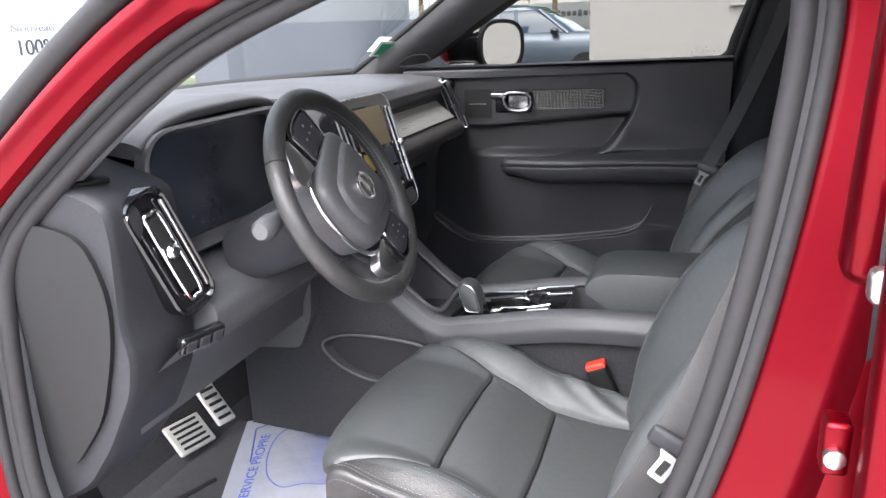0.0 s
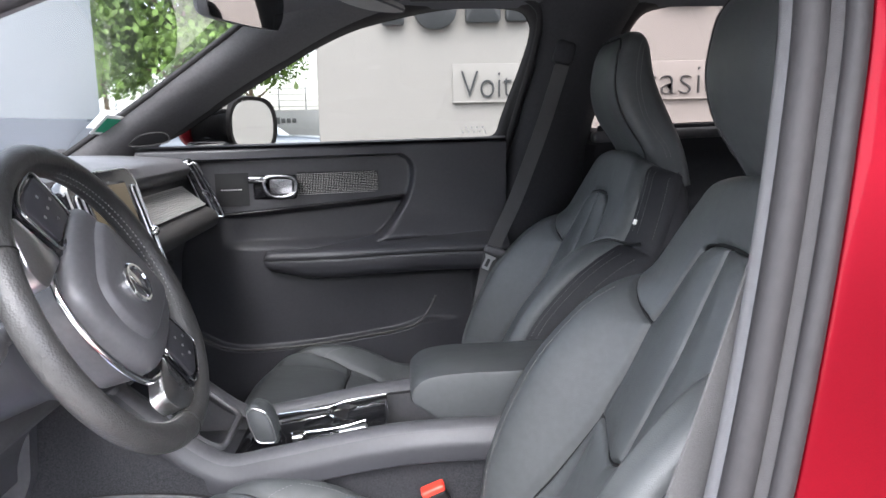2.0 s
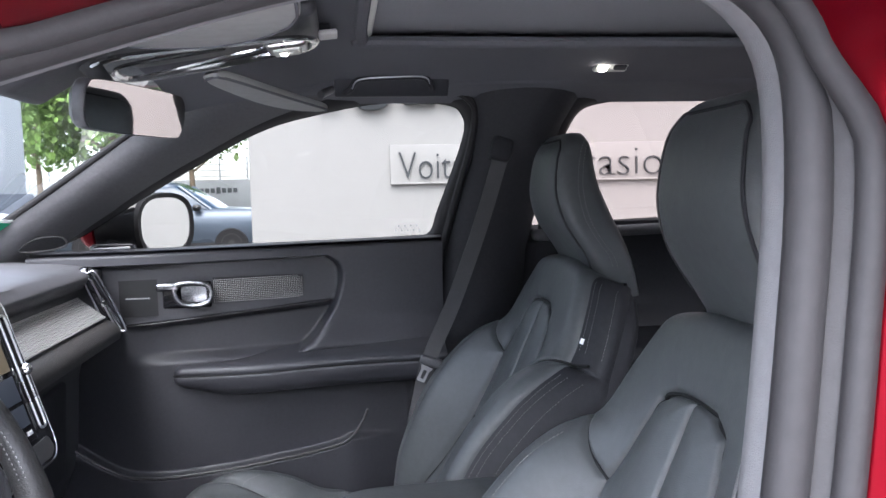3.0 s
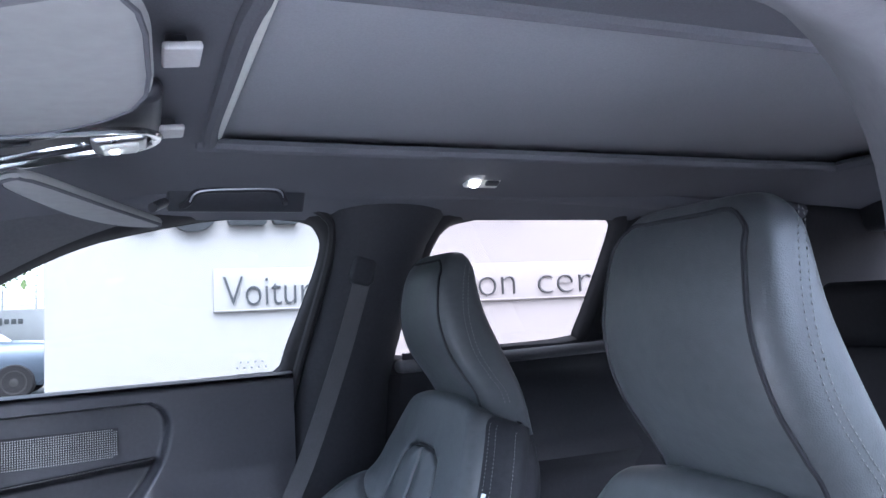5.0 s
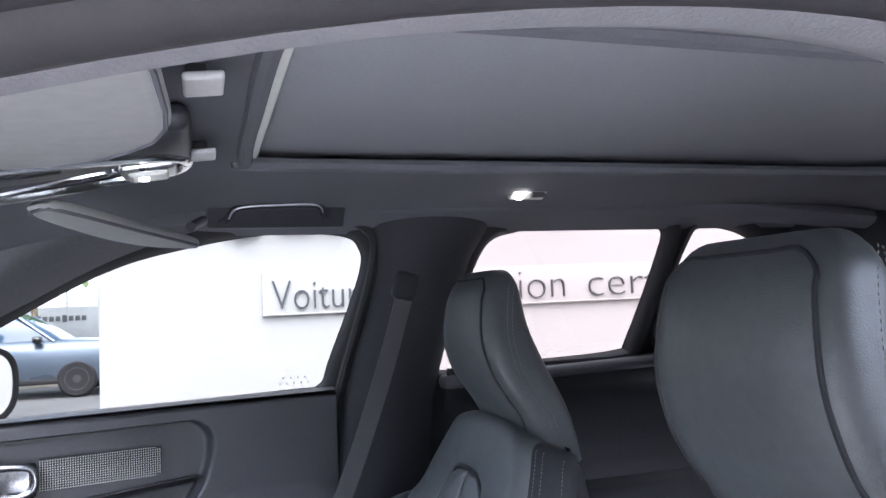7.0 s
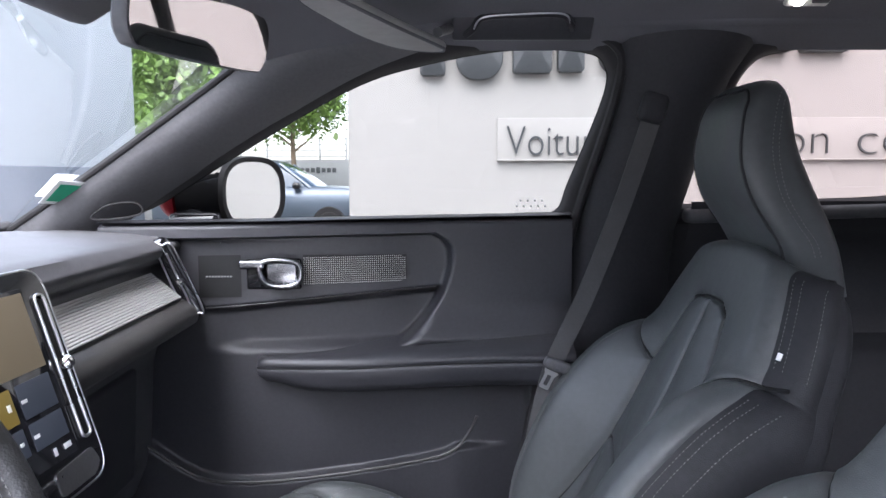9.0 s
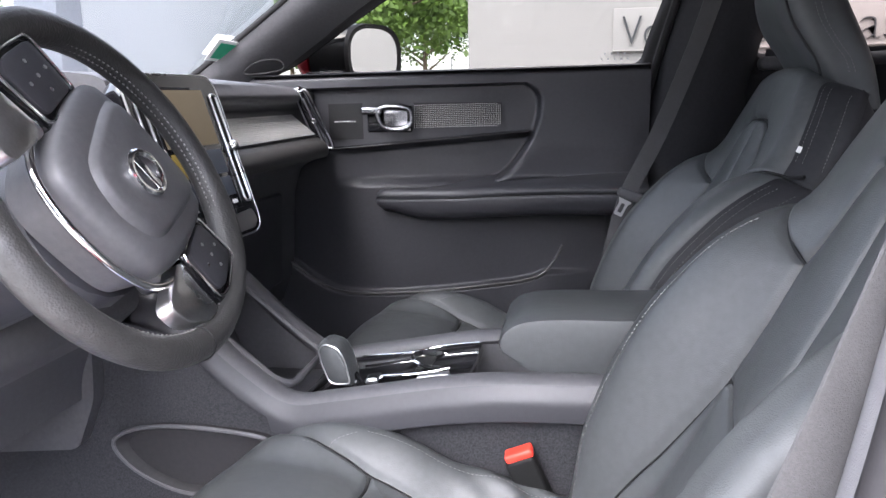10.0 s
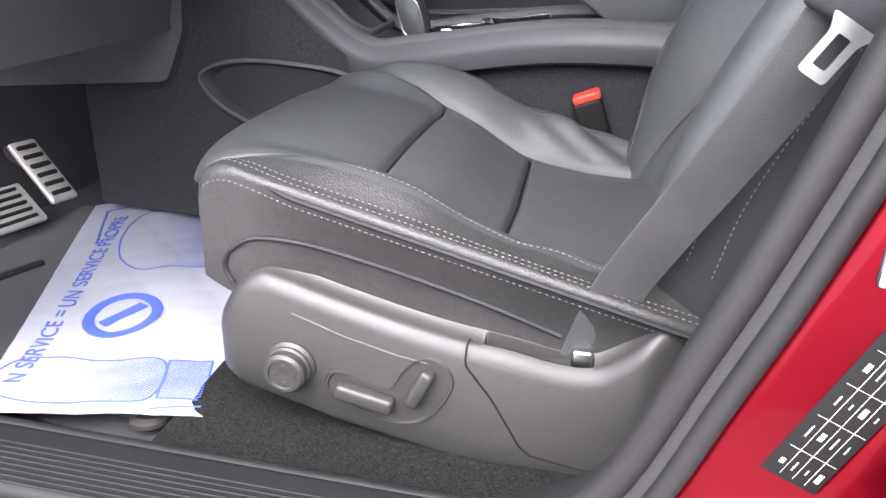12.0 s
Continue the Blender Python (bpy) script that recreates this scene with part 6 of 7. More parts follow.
# inlay of woven metal dots, cut to a tapered outline
inlay = part("metal_inlay", Geo().grid([[(x, float(door_y(x, 1.135)) - 0.0065, z0 + (z1 - z0) * s) for x, z0, z1 in zip(np.linspace(-0.392, -0.186, 12), np.linspace(1.100, 1.112, 12), np.linspace(1.160, 1.157, 12))] for s in np.linspace(0, 1, 4)]), RUBBER, door, "dotted metal inlay")
g = Geo()
for i in range(50):
    x = -0.390 + 0.0041 * i
    for j in range(13):
        z = 1.102 + 0.0043 * j + 0.0015 * (i / 50)
        if z < 1.157 and not (i > 47 and j in (0, 12)):
            y = float(door_y(x, 1.135)) - 0.0078
            g.add([(x - 0.0013, y, z), (x, y - 0.001, z - 0.0014), (x + 0.0013, y, z), (x, y - 0.001, z + 0.0014)], [(0, 1, 2, 3)])
tagged(part("inlay_dots", g, BRIGHT, inlay, "small bright metal dots", smooth=False), kind="stuff")
grille = part("speaker_grille", Geo().grid([[(x, float(door_y(x, 1.12)) - 0.002, 1.075 + 0.012 * (x + 0.6) + 0.085 * s) for x in np.linspace(-0.60, -0.515, 6)] for s in np.linspace(0, 1, 3)]), SILL, door, "dark speaker grille")
for k in range(9):
    part("print_mark", Geo().rbox((-0.583 + 0.006 * k, float(door_y(-0.56, 1.12)) - 0.0032, 1.118), (0.004, 0.001, 0.003), 0.0003), SATIN, grille)
# release handle
hy = 0.672
part("handle_recess", Geo().rbox((-0.45, float(door_y(-0.45, 1.12)) - 0.002, 1.122), (0.11, 0.012, 0.062), 0.005), GLOSS, door)
grip_line = spline([(-0.425, 1.098), (-0.40, 1.106), (-0.393, 1.125), (-0.40, 1.145), (-0.425, 1.151), (-0.46, 1.15), (-0.475, 1.14), (-0.47, 1.115), (-0.455, 1.102)], 5, True)
pull = part("release_handle", Geo().tube([(x, hy + 0.004, z) for x, z in grip_line], 0.0065, 10, True), HANDLE, door, "satin metal release handle")
part("handle_stem", Geo().rbox((-0.49, hy + 0.004, 1.143), (0.05, 0.012, 0.018), 0.005), HANDLE, pull)
part("handle_cup", Geo().rbox((-0.432, hy + 0.012, 1.125), (0.06, 0.008, 0.042), 0.003), HANDLE, pull)

# rear door panel
rear = thing("rear_door", "black rear door panel seen behind the front seat", "car door", at=(0.7, 0.76, 0.8))
rows = []
for z in np.linspace(0.45, 1.262, 40):
    inward = 0.03 + 0.03 * smooth(1.19, 1.21, z) + 0.05 * np.exp(-((z - 0.99) / 0.03) ** 2)
    rows.append([(x, 0.80 - inward, z) for x in np.linspace(0.40, 1.02, 16)])
part("trim_panel", Geo().grid(rows), DARK_TRIM, rear)
part("belt_rail", Geo().rbox((0.71, 0.755, 1.240), (0.64, 0.05, 0.03), 0.012, pose(0, 0, 0, 0, -1.5, 0)), SOFT, rear)
c_p = thing("c_pillar", "dark lining behind the rear side window", "pillar", kind="structure", at=(1.3, 0.6, 1.3))
part("cover", Geo().rbox((1.56, 0.66, 1.30), (0.56, 0.22, 0.62), 0.06), DARK_TRIM, c_p)
tail = thing("tailgate", "dark inside of the tailgate with its window", "tailgate", kind="structure", at=(1.8, 0, 1.0))
part("lower_panel", Geo().rbox((1.80, 0, 0.78), (0.08, 1.4, 0.85), 0.03), SOFT_DARK, tail)
part("upper_frame", Geo().rbox((1.70, 0, 1.565), (0.14, 1.3, 0.11), 0.03), SOFT_DARK, tail)
pane = part("pane", Geo().add([(1.80, -0.6, 1.2), (1.80, 0.6, 1.2), (1.68, 0.55, 1.58), (1.68, -0.55, 1.58)], [(0, 1, 2, 3)]), TINT, tail, smooth=False)
pane.visible_shadow = False

# door mirror outside
mir = thing("door_mirror", "red and black passenger door mirror", "wing mirror", at=(-0.70, 0.98, 1.26))
a = np.linspace(0, 2 * np.pi, 36, endpoint=False)
XM = pose(-0.531, 0.880, 1.280, 0, 0, -28)


def mirror_ring(k, x, up=1.0):
    return [XM @ Vector((x, 0.098 * k * np.sign(np.cos(t)) * np.abs(np.cos(t)) ** 0.72, 0.076 * k * up * np.sign(np.sin(t)) * np.abs(np.sin(t)) ** 0.76)) for t in a]




def housing_ring(k, back):
    """A ring of the housing, carried forward along the car."""
    return [XM @ Vector((0, 0.098 * k * np.sign(np.cos(t)) * np.abs(np.cos(t)) ** 0.72, 0.076 * k * np.sign(np.sin(t)) * np.abs(np.sin(t)) ** 0.76)) + Vector((-back, -0.05 * back, 0)) for t in a]


part("shell", Geo().rings([housing_ring(1.0, 0.0), housing_ring(1.06, 0.025), housing_ring(1.08, 0.06), housing_ring(1.0, 0.10)]), GLOSS, mir, "gloss black mirror housing")
part("cap", Geo().rings([housing_ring(1.0, 0.105), housing_ring(0.92, 0.13), housing_ring(0.72, 0.155), housing_ring(0.4, 0.17)]), RED, mir, "red mirror cap")
part("bezel", Geo().grid([mirror_ring(1.05, -0.03), mirror_ring(1.07, -0.012), mirror_ring(1.04, 0.005), mirror_ring(0.93, 0.004), mirror_ring(0.86, -0.002)], wrap_u=True), RUBBER, mir, "black bezel")
part("mirror_glass", Geo().add(mirror_ring(0.90, 0.0012), [tuple(range(36))]), MIRROR, mir, "mirror glass", smooth=False)
part("foot", Geo().rbox((-0.635, 0.815, 1.222), (0.11, 0.08, 0.04), 0.014), GLOSS, mir)

# ---------------------------------------------------------------- windscreen and what hangs there
rows = []
for z in np.linspace(1.19, 1.60, 14):
    rows.append([(-0.95 + (z - 1.215) / 0.64 - 0.20 * (1 - (y / 0.66) ** 2), y, z) for y in np.linspace(-0.68, 0.68, 24)])
screen = thing("windscreen", "clear windscreen with a dark edge", "windscreen", kind="structure", at=(-0.9, 0, 1.4))
ob = part("pane", Geo().grid(rows), SCREEN_GLASS, screen)
ob.visible_shadow = False
part("lower_edge", Geo().tube([(-0.955 - 0.20 * (1 - (y / 0.66) ** 2), y, 1.222) for y in np.linspace(-0.66, 0.66, 30)], 0.010, 8), RUBBER, screen)
part("cowl", Geo().grid([[(-1.02 - 0.20 * (1 - (y / 0.7) ** 2) - d, y, 1.215 - 0.12 * d) for y in np.linspace(-0.8, 0.8, 16)] for d in (0.0, 0.1, 0.16)]), RUBBER, screen)
stick = thing("toll_sticker", "green and white sticker in the windscreen corner", "sticker", at=(-0.83, 0.62, 1.31))
corner = [np.array(c) for c in ((-0.878, 0.620, 1.2755), (-0.825, 0.597, 1.3185), (-0.796, 0.661, 1.3125), (-0.851, 0.680, 1.270))]
mid = sum(corner) / 4
nrm = np.array((0.5, 0.0, -0.85)) * 0.002
part("backing", Geo().rings([[c + nrm * k for c in corner] for k in (4.0, 4.4)]), WHITE, stick, smooth=False)
part("print", Geo().rings([[mid + (c - mid) * 0.72 + nrm * k for c in corner] for k in (4.7, 5.0)]), GREEN, stick, smooth=False)
# bonnet outside
solid("bonnet", Geo().grid([[(-1.30 - 0.75 * s, y, 1.13 - 0.12 * s - 0.16 * s ** 3 - 0.06 * (y / 0.8) ** 2) for y in np.linspace(-0.85, 0.85, 16)] for s in np.linspace(0, 1, 10)]), RED, "glossy red bonnet", "bonnet", "structure")

mirror = thing("rear_view_mirror", "black frameless rear-view mirror on the windscreen", "rear-view mirror", at=(-0.35, -0.05, 1.48))
mm = pose(-0.365, 0.005, 1.472, 0, 8, -20)
out = spline([(-0.115, 0.0), (-0.11, 0.025), (-0.08, 0.034), (0.08, 0.034), (0.112, 0.026), (0.118, 0.0), (0.108, -0.026), (0.08, -0.033), (-0.08, -0.033), (-0.108, -0.025)], 5, True)
rows = [[mm @ Vector((x, y * k, z * k)) for y, z in out] for k, x in ((0.55, -0.045), (0.85, -0.03), (1.0, -0.012), (1.0, 0.0), (0.985, 0.003))]
part("shell", Geo().rings(rows), SOFT, mirror)
part("mirror_glass", Geo().add([mm @ Vector((0.0045, y * 0.97, z * 0.96)) for y, z in out], [tuple(range(len(out)))]), MIRROR, mirror, "mirror glass", smooth=False)
part("stem", Geo().tube([mm @ Vector((-0.03, 0, 0.01)), (-0.42, 0.01, 1.53), (-0.46, 0.01, 1.565)], 0.014, 10), SOFT, mirror)
part("sensor_pod", Geo().rbox((-0.47, 0.0, 1.545), (0.16, 0.15, 0.06), 0.025, pose(0, 0, 0, 0, -32, 0)), SOFT, mirror, "camera cover behind the mirror")

# overhead console
oc = thing("overhead_console", "black overhead console with bright trim and reading lamps", "overhead console", at=(-0.25, 0.06, 1.58))
part("body", Geo().rbox((-0.26, 0.055, 1.588), (0.30, 0.20, 0.03), 0.014, pose(0, 0, 0, 0, -9, 0)), SOFT_DARK, oc)
loop = spline([(-0.118, 0.055, 1.578), (-0.14, 0.012, 1.574), (-0.20, -0.002, 1.566), (-0.29, -0.022, 1.552), (-0.40, -0.025, 1.535), (-0.42, 0.055, 1.53), (-0.40, 0.135, 1.535), (-0.29, 0.135, 1.552), (-0.20, 0.112, 1.566), (-0.14, 0.098, 1.574)], 6, True)
part("trim_ring", Geo().tube(loop, 0.0075, 8, True, flat=0.6), CHROME, oc, "bright leaf-shaped trim ring")
part("inner_ring", Geo().tube([np.array([-0.27, 0.055, 0]) + (c - np.array([-0.27, 0.055, 0])) * np.array([0.72, 0.60, 1]) + np.array([-0.02, 0, -0.002]) for c in loop], 0.0045, 6, True, flat=0.6), CHROME, oc)
part("lamp_bezel", Geo().rbox((-0.158, 0.055, 1.570), (0.06, 0.062, 0.012), 0.006, pose(0, 0, 0, 0, -8, 0)), SATIN, oc)
part("lamp_lens", Geo().rbox((-0.158, 0.055, 1.564), (0.042, 0.040, 0.010), 0.005, pose(0, 0, 0, 0, -8, 0)), PALE, oc, "reading lamp lens")
part("lamp_bulb", Geo().rbox((-0.163, 0.050, 1.558), (0.010, 0.014, 0.004), 0.0015), LED, oc)
part("switch_plate", Geo().rbox((-0.30, 0.055, 1.566), (0.10, 0.06, 0.01), 0.004, pose(0, 0, 0, 0, -9, 0)), GLOSS, oc)
for y, s in ((0.125, 1.0), (-0.175, 1.15)):
    clip = thing("visor_clip", "small pale clip holding the sun visor", "clip", "visor clips", at=(-0.087, y, 1.59))
    part("pad", Geo().rbox((-0.099, y, 1.602), (0.030 * s, 0.048 * s, 0.008), 0.003, pose(0, 0, 0, 0, -6, 0)), CLIP, clip)
    part("hook", Geo().rbox((-0.104, y, 1.610), (0.02, 0.028, 0.014), 0.004), SOFT_DARK, clip)
for sy in (1, -1):
    vis = thing("sun_visor", "charcoal sun visor folded against the roof", "sun visor", "sun visors", at=(-0.25, sy * 0.33, 1.55))
    out = spline([(-0.36, 0.10), (-0.24, 0.05), (-0.138, 0.14), (-0.125, 0.30), (-0.145, 0.42), (-0.25, 0.50), (-0.36, 0.46), (-0.39, 0.28)] if sy < 0 else
                 [(-0.25, 0.06), (-0.18, 0.215), (-0.118, 0.345), (-0.107, 0.375), (-0.120, 0.392), (-0.175, 0.365), (-0.225, 0.285), (-0.262, 0.18), (-0.285, 0.09), (-0.275, 0.055)], 6, True) * np.array([1, sy])
    c = out.mean(0)
    rows = [[(*(c + (q - c) * k), (1.565 + 0.072 * (q[0] + 0.1) if sy < 0 else 1.532 - 0.045 * q[1]) + h) for q in out] for k, h in ((0.90, -0.007), (0.97, -0.005), (1.0, 0.0), (0.97, 0.005), (0.90, 0.007))]
    part("flap", Geo().rings(rows), VISOR_MAT, vis)
    part("edge_seam", Geo().tube([rows[1][k] for k in range(0, len(rows[1]), 2)], 0.0022, 6, True), LINER, vis, "sewn dark edge")
    if sy > 0:
        part("pivot", Geo().tube([(-0.12, 0.42, 1.545), (-0.10, 0.50, 1.565)], 0.008), SOFT, vis)
gh = thing("grab_handle", "dark grab handle folded above the passenger window", "grab handle", at=(0.02, 0.55, 1.60))
part("recess", Geo().rbox((0.03, 0.556, 1.583), (0.25, 0.014, 0.06), 0.006, pose(0, 0, 0, 38, 0, 0)), SOFT_DARK, gh)
part("grip", Geo().tube(spline([(-0.07, 0.560, 1.566), (-0.058, 0.543, 1.572), (-0.04, 0.532, 1.590), (0.03, 0.530, 1.594), (0.095, 0.530, 1.594), (0.112, 0.536, 1.580), (0.116, 0.552, 1.574)], 6), 0.0065, 8), DARK_TRIM, gh)
# the highlight along the grip, modelled as a thin bright tube
part("grip_highlight", Geo().tube(spline([(-0.057, 0.536, 1.571), (-0.04, 0.525, 1.589), (0.03, 0.523, 1.594), (0.096, 0.523, 1.594), (0.110, 0.530, 1.580)], 6), 0.0018, 6), HANDLE, gh)
cl = thing("courtesy_lamp", "small lit reading lamp above the rear door", "lamp", at=(0.48, 0.47, 1.61))
part("bezel", Geo().rbox((0.495, 0.475, 1.612), (0.075, 0.035, 0.02), 0.006, pose(0, 0, 0, -24, 0, 0)), PALE, cl)
part("bulb", Geo().lathe([(0.009, 0), (0.009, 0.004), (0.005, 0.007)], (0.474, 0.466, 1.603), (0, -0.45, -0.9), 16), LED, cl, "lit bulb")
part("rocker", Geo().rbox((0.512, 0.464, 1.604), (0.028, 0.014, 0.006), 0.002, pose(0, 0, 0, -24, 0, 0)), SOFT_DARK, cl)


# ---------------------------------------------------------------- pedals
def pedal(x, y, z, w, h, tilt, turn, label, ribs):
    p_ = thing("pedal", label, "pedal", "pedals", at=(x, y, z))
    m = pose(x, y, z, 0, tilt, turn)
    part("plate", Geo().rbox((x, y, z), (0.012, w, h), 0.005, m), PEDAL_MAT, p_)
    for k in range(ribs):
        zz = (k - (ribs - 1) / 2) * h / (ribs + 0.6)
        part("rubber_rib", Geo().rbox(m @ Vector((0.007, 0, zz)), (0.006, w * 0.72, h / ribs * 0.36), 0.002, m), RUBBER, p_)
    part("arm", Geo().tube([m @ Vector((-0.005, 0, 0)), m @ Vector((-0.05, 0, 0.08)), m @ Vector((-0.10, 0, 0.25))], 0.009, 8), SOFT_DARK, p_)


pedal(-1.03, -0.212, 0.437, 0.10, 0.085, -52, -16, "brushed metal brake pedal with black ribs", 5)
pedal(-1.03, -0.112, 0.475, 0.052, 0.135, -48, -16, "brushed metal accelerator pedal with black ribs", 6)

# ---------------------------------------------------------------- printed paper on the floor
paper = thing("paper_mat", "white printed paper floor protector with blue footprints", "paper mat", at=(-0.7, -0.33, 0.40))
SHEET = [np.array(c) for c in ((-0.968, -0.065), (-0.705, -0.675), (-0.455, -0.618), (-0.72, 0.09))]


def sheet(a_, b_, lift=0.0):
    """The sheet: a_ along its long side towards the sill, b_ across towards the seat, both 0 to 1."""
    A, B, C, D = SHEET
    x, y = A + a_ * (B - A) + b_ * (D - A) + a_ * b_ * (A - B + C - D)
    s, t = a_ * 0.665, b_ * 0.29
    z = 0.3995 + 0.004 * np.sin(9 * s + 4 * t) + 0.003 * np.sin(23 * t - 7 * s) + 0.010 * smooth(0.8, 1.0, a_) * (0.5 + 0.5 * np.sin(14 * t))
    z = z + 0.0016 * (abs(np.sin(31 * s + 17 * t)) + abs(np.sin(19 * s - 33 * t + 1.3)) - 1.2) * smooth(0.02, 0.12, b_) + 0.0008 * abs(np.sin(70 * s + 9 * t))
    return (x, y, float(z) + lift)


part("sheet", Geo().grid([[sheet(s, t) for s in np.linspace(0, 1, 130)] for t in np.linspace(0, 1.06, 70)]), PAPER, paper)


def ink(pts, r=0.0016, closed=False):
    q = even(np.asarray(pts, float), 0.008)
    return Geo().tube([sheet(s, t, 0.0006) for s, t in q], r, 5, closed, flat=0.3)


txt = text_geo("N SERVICE = UN SERVICE PROPRE", 0.024, 1.0, Matrix.Identity(4), 0.0008)
txt.v = [sheet(0.90 - 0.76 * x, 0.155 + 0.10 * x - y / 0.29, 0.0004 + z) for x, y, z in txt.v]
part("printed_line", txt, BLUE, paper, "blue printed words", smooth=False)
part("printed_corner", ink([(0.30, 0.145), (0.083, 0.106), (0.044, 0.27)], 0.0022), BLUE, paper)
part("printed_line", ink([(0.985, 0.774), (0.975, 0.99)]), BLUE, paper)
for a0, a1, b0, b1, c0, c1 in ((0.11, 0.46, 0.28, 0.88, 0.91, 1.03), (0.80, 0.97, 0.02, 0.76, 0.79, 0.99)):
    w, l = a1 - a0, b1 - b0
    sole = spline([(a0 + w * p_, b0 + l * q) for p_, q in ((0.45, 0.0), (0.8, 0.07), (1.0, 0.3), (0.97, 0.6), (0.92, 1.0), (0.22, 1.0), (0.12, 0.6), (0.0, 0.3), (0.12, 0.08))], 6, True)
    fp = part("footprint", ink(np.vstack([sole, sole[:1]])), BLUE, paper, "blue dotted footprint")
    heel = np.array([(a0 + w * 0.22, c0), (a0 + w * 0.93, c0), (a0 + w * 0.93, c1), (a0 + w * 0.22, c1)])
    part("heel", ink(np.vstack([heel, heel[:1]])), BLUE, paper)
    g = Geo()
    for k in range(90):
        for j in range(120):
            s, t = a0 + 0.0068 * k + (0.0034 if j % 2 else 0), b0 + 0.30 * l + 0.0105 * j
            if s < a1 and t < c1 and (inside(np.array(s), np.array(t), sole) or inside(np.array(s), np.array(t), heel)):
                c = np.array(sheet(s, t, 0.0012))
                r = 0.0004 + 0.0012 * min(1, (t - b0 - 0.25 * l) / (0.7 * l))
                g.add([c + (r, 0, 0), c + (0, r, 0), c - (r, 0, 0), c - (0, r, 0)], [(0, 1, 2, 3)])
    tagged(part("print_dots", g, BLUE, fp, smooth=False), kind="stuff")
a = np.linspace(0, 2 * np.pi, 48, endpoint=False)
part("printed_ring", Geo().tube([sheet(0.655 + 0.074 * np.cos(t), 0.47 + 0.17 * np.sin(t), 0.0008) for t in a], 0.008, 6, True, flat=0.08), BLUE, paper, "plain blue printed ring")
part("printed_bar", Geo().tube([sheet(0.685, 0.38, 0.0012), sheet(0.62, 0.56, 0.0012)], 0.010, 6, flat=0.08), BLUE, paper)

# tyre label on the pillar
lab = thing("tyre_label", "black and white tyre pressure label on the red pillar", "label", at=(0.08, -0.82, 0.62))
LM = Matrix.Translation((0.080, -0.8185, 0.618)) @ pose(0, 0, 0, 90, 0, 0) @ pose(0, 0, 0, 0, 0, 66)
part("sheet", Geo().rbox(LM @ Vector((0.0465, 0.001, 0)), (0.137, 0.038, 0.001), 0.0004, LM), BLACK, lab)
for k in range(5):
    part("printed_line", Geo().rbox(LM @ Vector((0.002 + 0.026 * k, 0, 0.0012)), (0.0004, 0.032, 0.0004), 0.0002, LM), PALE, lab)
for j in range(3):
    part("printed_line", Geo().rbox(LM @ Vector((0.0465, -0.0085 + 0.0085 * j, 0.0012)), (0.130, 0.0004, 0.0004), 0.0002, LM), PALE, lab)
for k in range(5):
    for j in range(4):
        w = (0.007, 0.009, 0.004, 0.006)[(k * 3 + j * 2) % 4]
        part("printed_block", Geo().rbox(LM @ Vector((-0.010 + 0.026 * k, -0.0128 + 0.0085 * j, 0.0012)), (w, 0.0010 if (k + j) % 3 else 0.0032, 0.0004), 0.0002, LM), PALE, lab)


# ---------------------------------------------------------------- car standing in the street
def slab(x0, x1, hy, z, r):
    return [(x, y, z) for x, y in round_poly([(x0, -hy), (x1, -hy), (x1, hy), (x0, hy)], r, 6)]


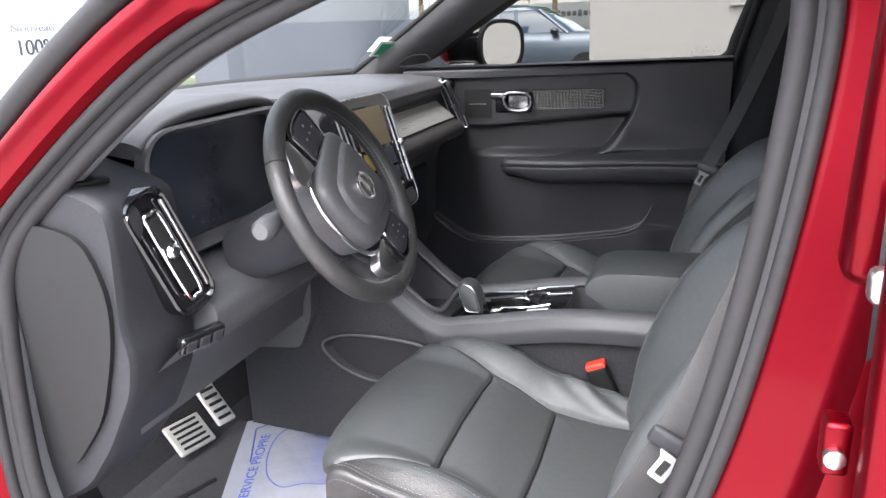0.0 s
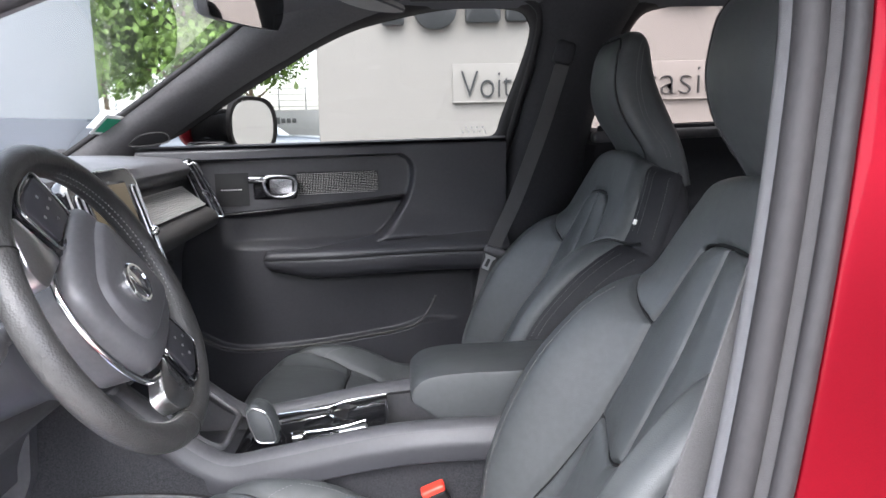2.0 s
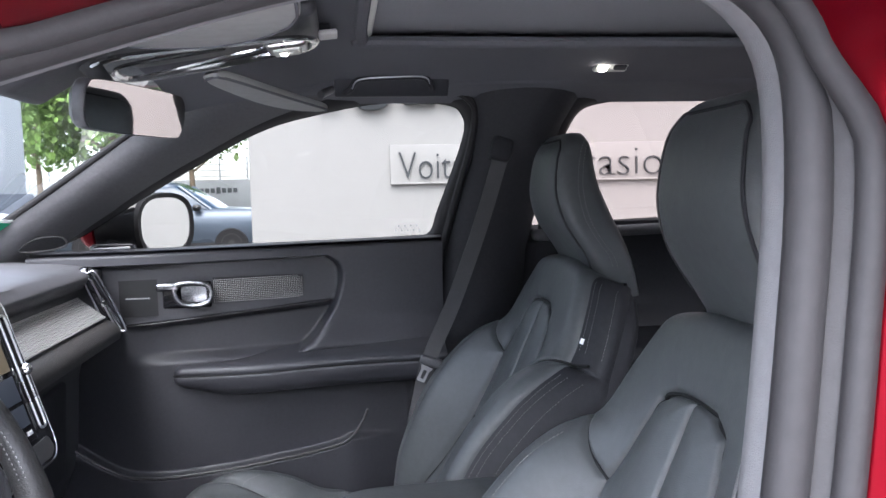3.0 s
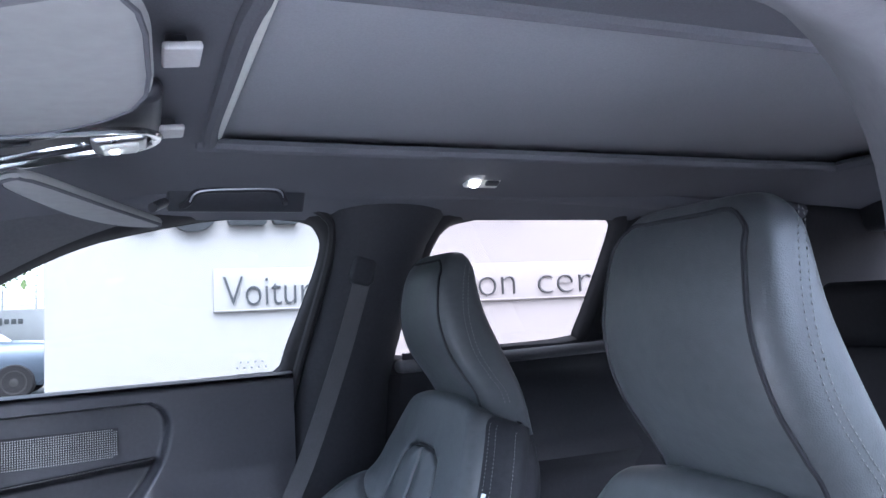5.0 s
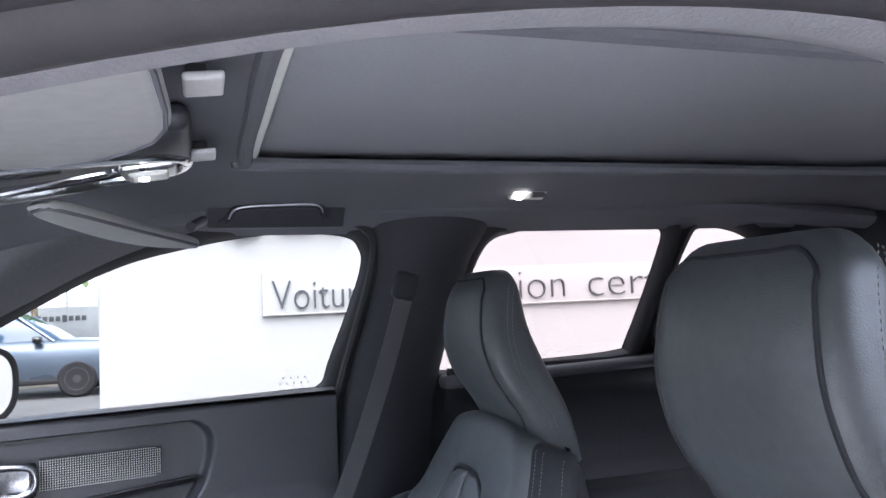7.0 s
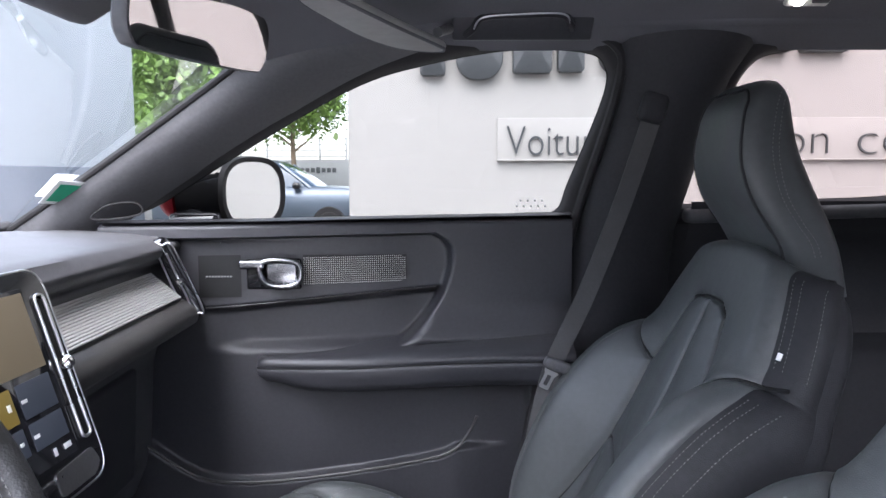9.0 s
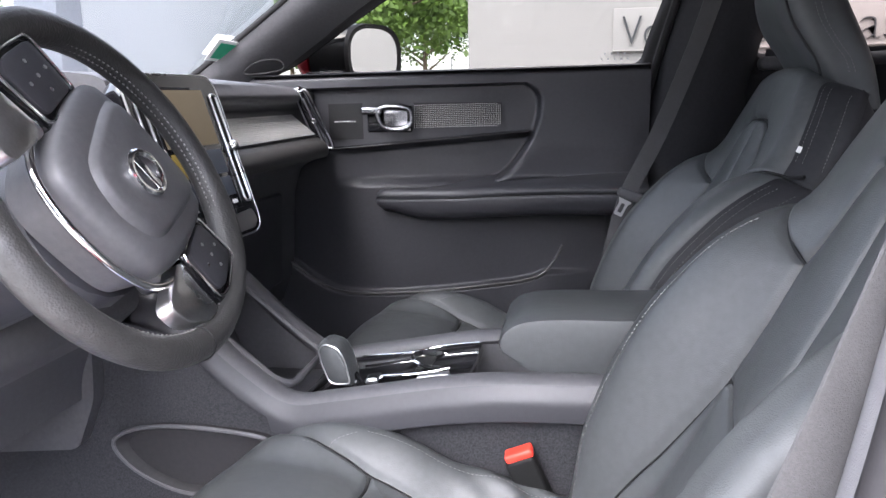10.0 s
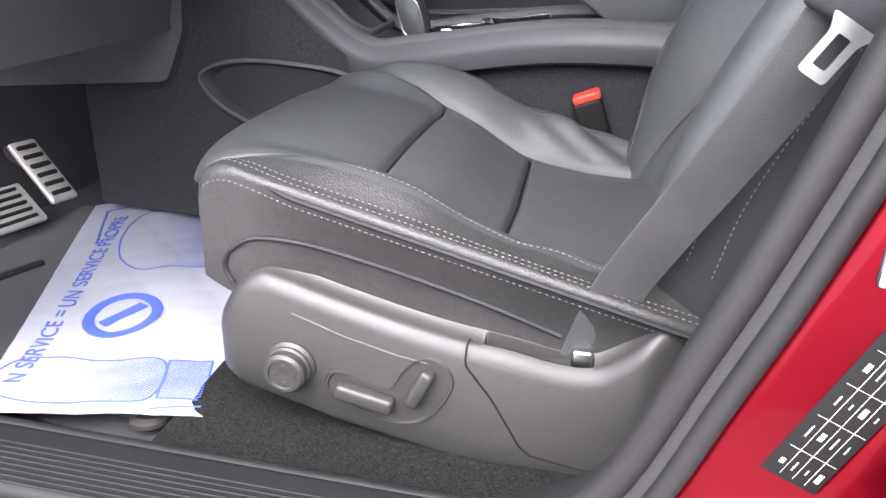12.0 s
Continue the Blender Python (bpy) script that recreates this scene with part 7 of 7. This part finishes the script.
def street_car(x, y):
    car = thing("parked_car", "blue-grey estate car standing in the street", "car", at=(x, y, 0))
    def put(rows):
        return Geo().rings([[(x + a, y + b, c) for a, b, c in row] for row in rows])
    part("body", put([slab(-2.24, 2.18, 0.84, 0.26, 0.16), slab(-2.30, 2.26, 0.92, 0.38, 0.22), slab(-2.32, 2.30, 0.94, 0.62, 0.26), slab(-2.30, 2.28, 0.935, 0.84, 0.28),
                      slab(-2.24, 2.16, 0.91, 0.97, 0.28), slab(-2.16, 1.75, 0.87, 1.03, 0.28), slab(-2.08, 1.2, 0.85, 1.06, 0.26)]), CAR_PAINT, car)
    part("cabin", put([slab(-2.10, 1.18, 0.85, 1.00, 0.22), slab(-1.98, 0.88, 0.80, 1.22, 0.22), slab(-1.80, 0.52, 0.73, 1.44, 0.22), slab(-1.62, 0.28, 0.67, 1.56, 0.22), slab(-1.3, -0.05, 0.55, 1.615, 0.2)]), CAR_GLASS, car, "dark blue glazed cabin")
    part("roof", put([slab(-1.74, 0.36, 0.70, 1.515, 0.22), slab(-1.64, 0.26, 0.675, 1.575, 0.22), slab(-1.3, -0.05, 0.56, 1.625, 0.2)]), CAR_PAINT, car)
    for sy in (-1, 1):
        for a, b in (((0.98, 1.03), (0.34, 1.52)), ((-0.10, 1.03), (-0.16, 1.53)), ((-1.18, 1.03), (-1.10, 1.53)), ((-1.95, 1.03), (-1.66, 1.52))):
            part("pillar", Geo().tube([(x + a[0], y + sy * 0.852, a[1]), (x + (a[0] + b[0]) / 2, y + sy * 0.785, (a[1] + b[1]) / 2), (x + b[0], y + sy * 0.705, b[1])], 0.032, 6), CAR_PAINT, car)
        part("sill", Geo().rbox((x, y + sy * 0.90, 0.32), (2.2, 0.08, 0.10), 0.03), RUBBER, car)
        part("wing_mirror", Geo().rbox((x + 0.72, y + sy * 0.98, 1.08), (0.16, 0.20, 0.13), 0.045), GLOSS, car)
        part("tail_lamp", Geo().rbox((x - 2.2, y + sy * 0.74, 0.88), (0.14, 0.26, 0.16), 0.04), RED_PLASTIC, car, "red tail lamp")
        part("head_lamp", Geo().rbox((x + 2.1, y + sy * 0.68, 0.80), (0.22, 0.34, 0.12), 0.04), CHROME, car)
        for wx in (-1.38, 1.36):
            wheel_ = part("wheel", Geo().lathe([(0.20, -0.115), (0.30, -0.12), (0.335, -0.09), (0.34, 0.0), (0.335, 0.09), (0.30, 0.12), (0.20, 0.115)], (x + wx, y + sy * 0.835, 0.34), (0, sy, 0), 28), RUBBER, car, "black tyre")
            part("rim", Geo().lathe([(0.215, 0.10), (0.21, 0.118), (0.12, 0.105), (0.05, 0.12), (0.01, 0.12)], (x + wx, y + sy * 0.835, 0.34), (0, sy, 0), 20), HARD, wheel_, "alloy rim")
    return car


street_car(-3.7, 15.4)
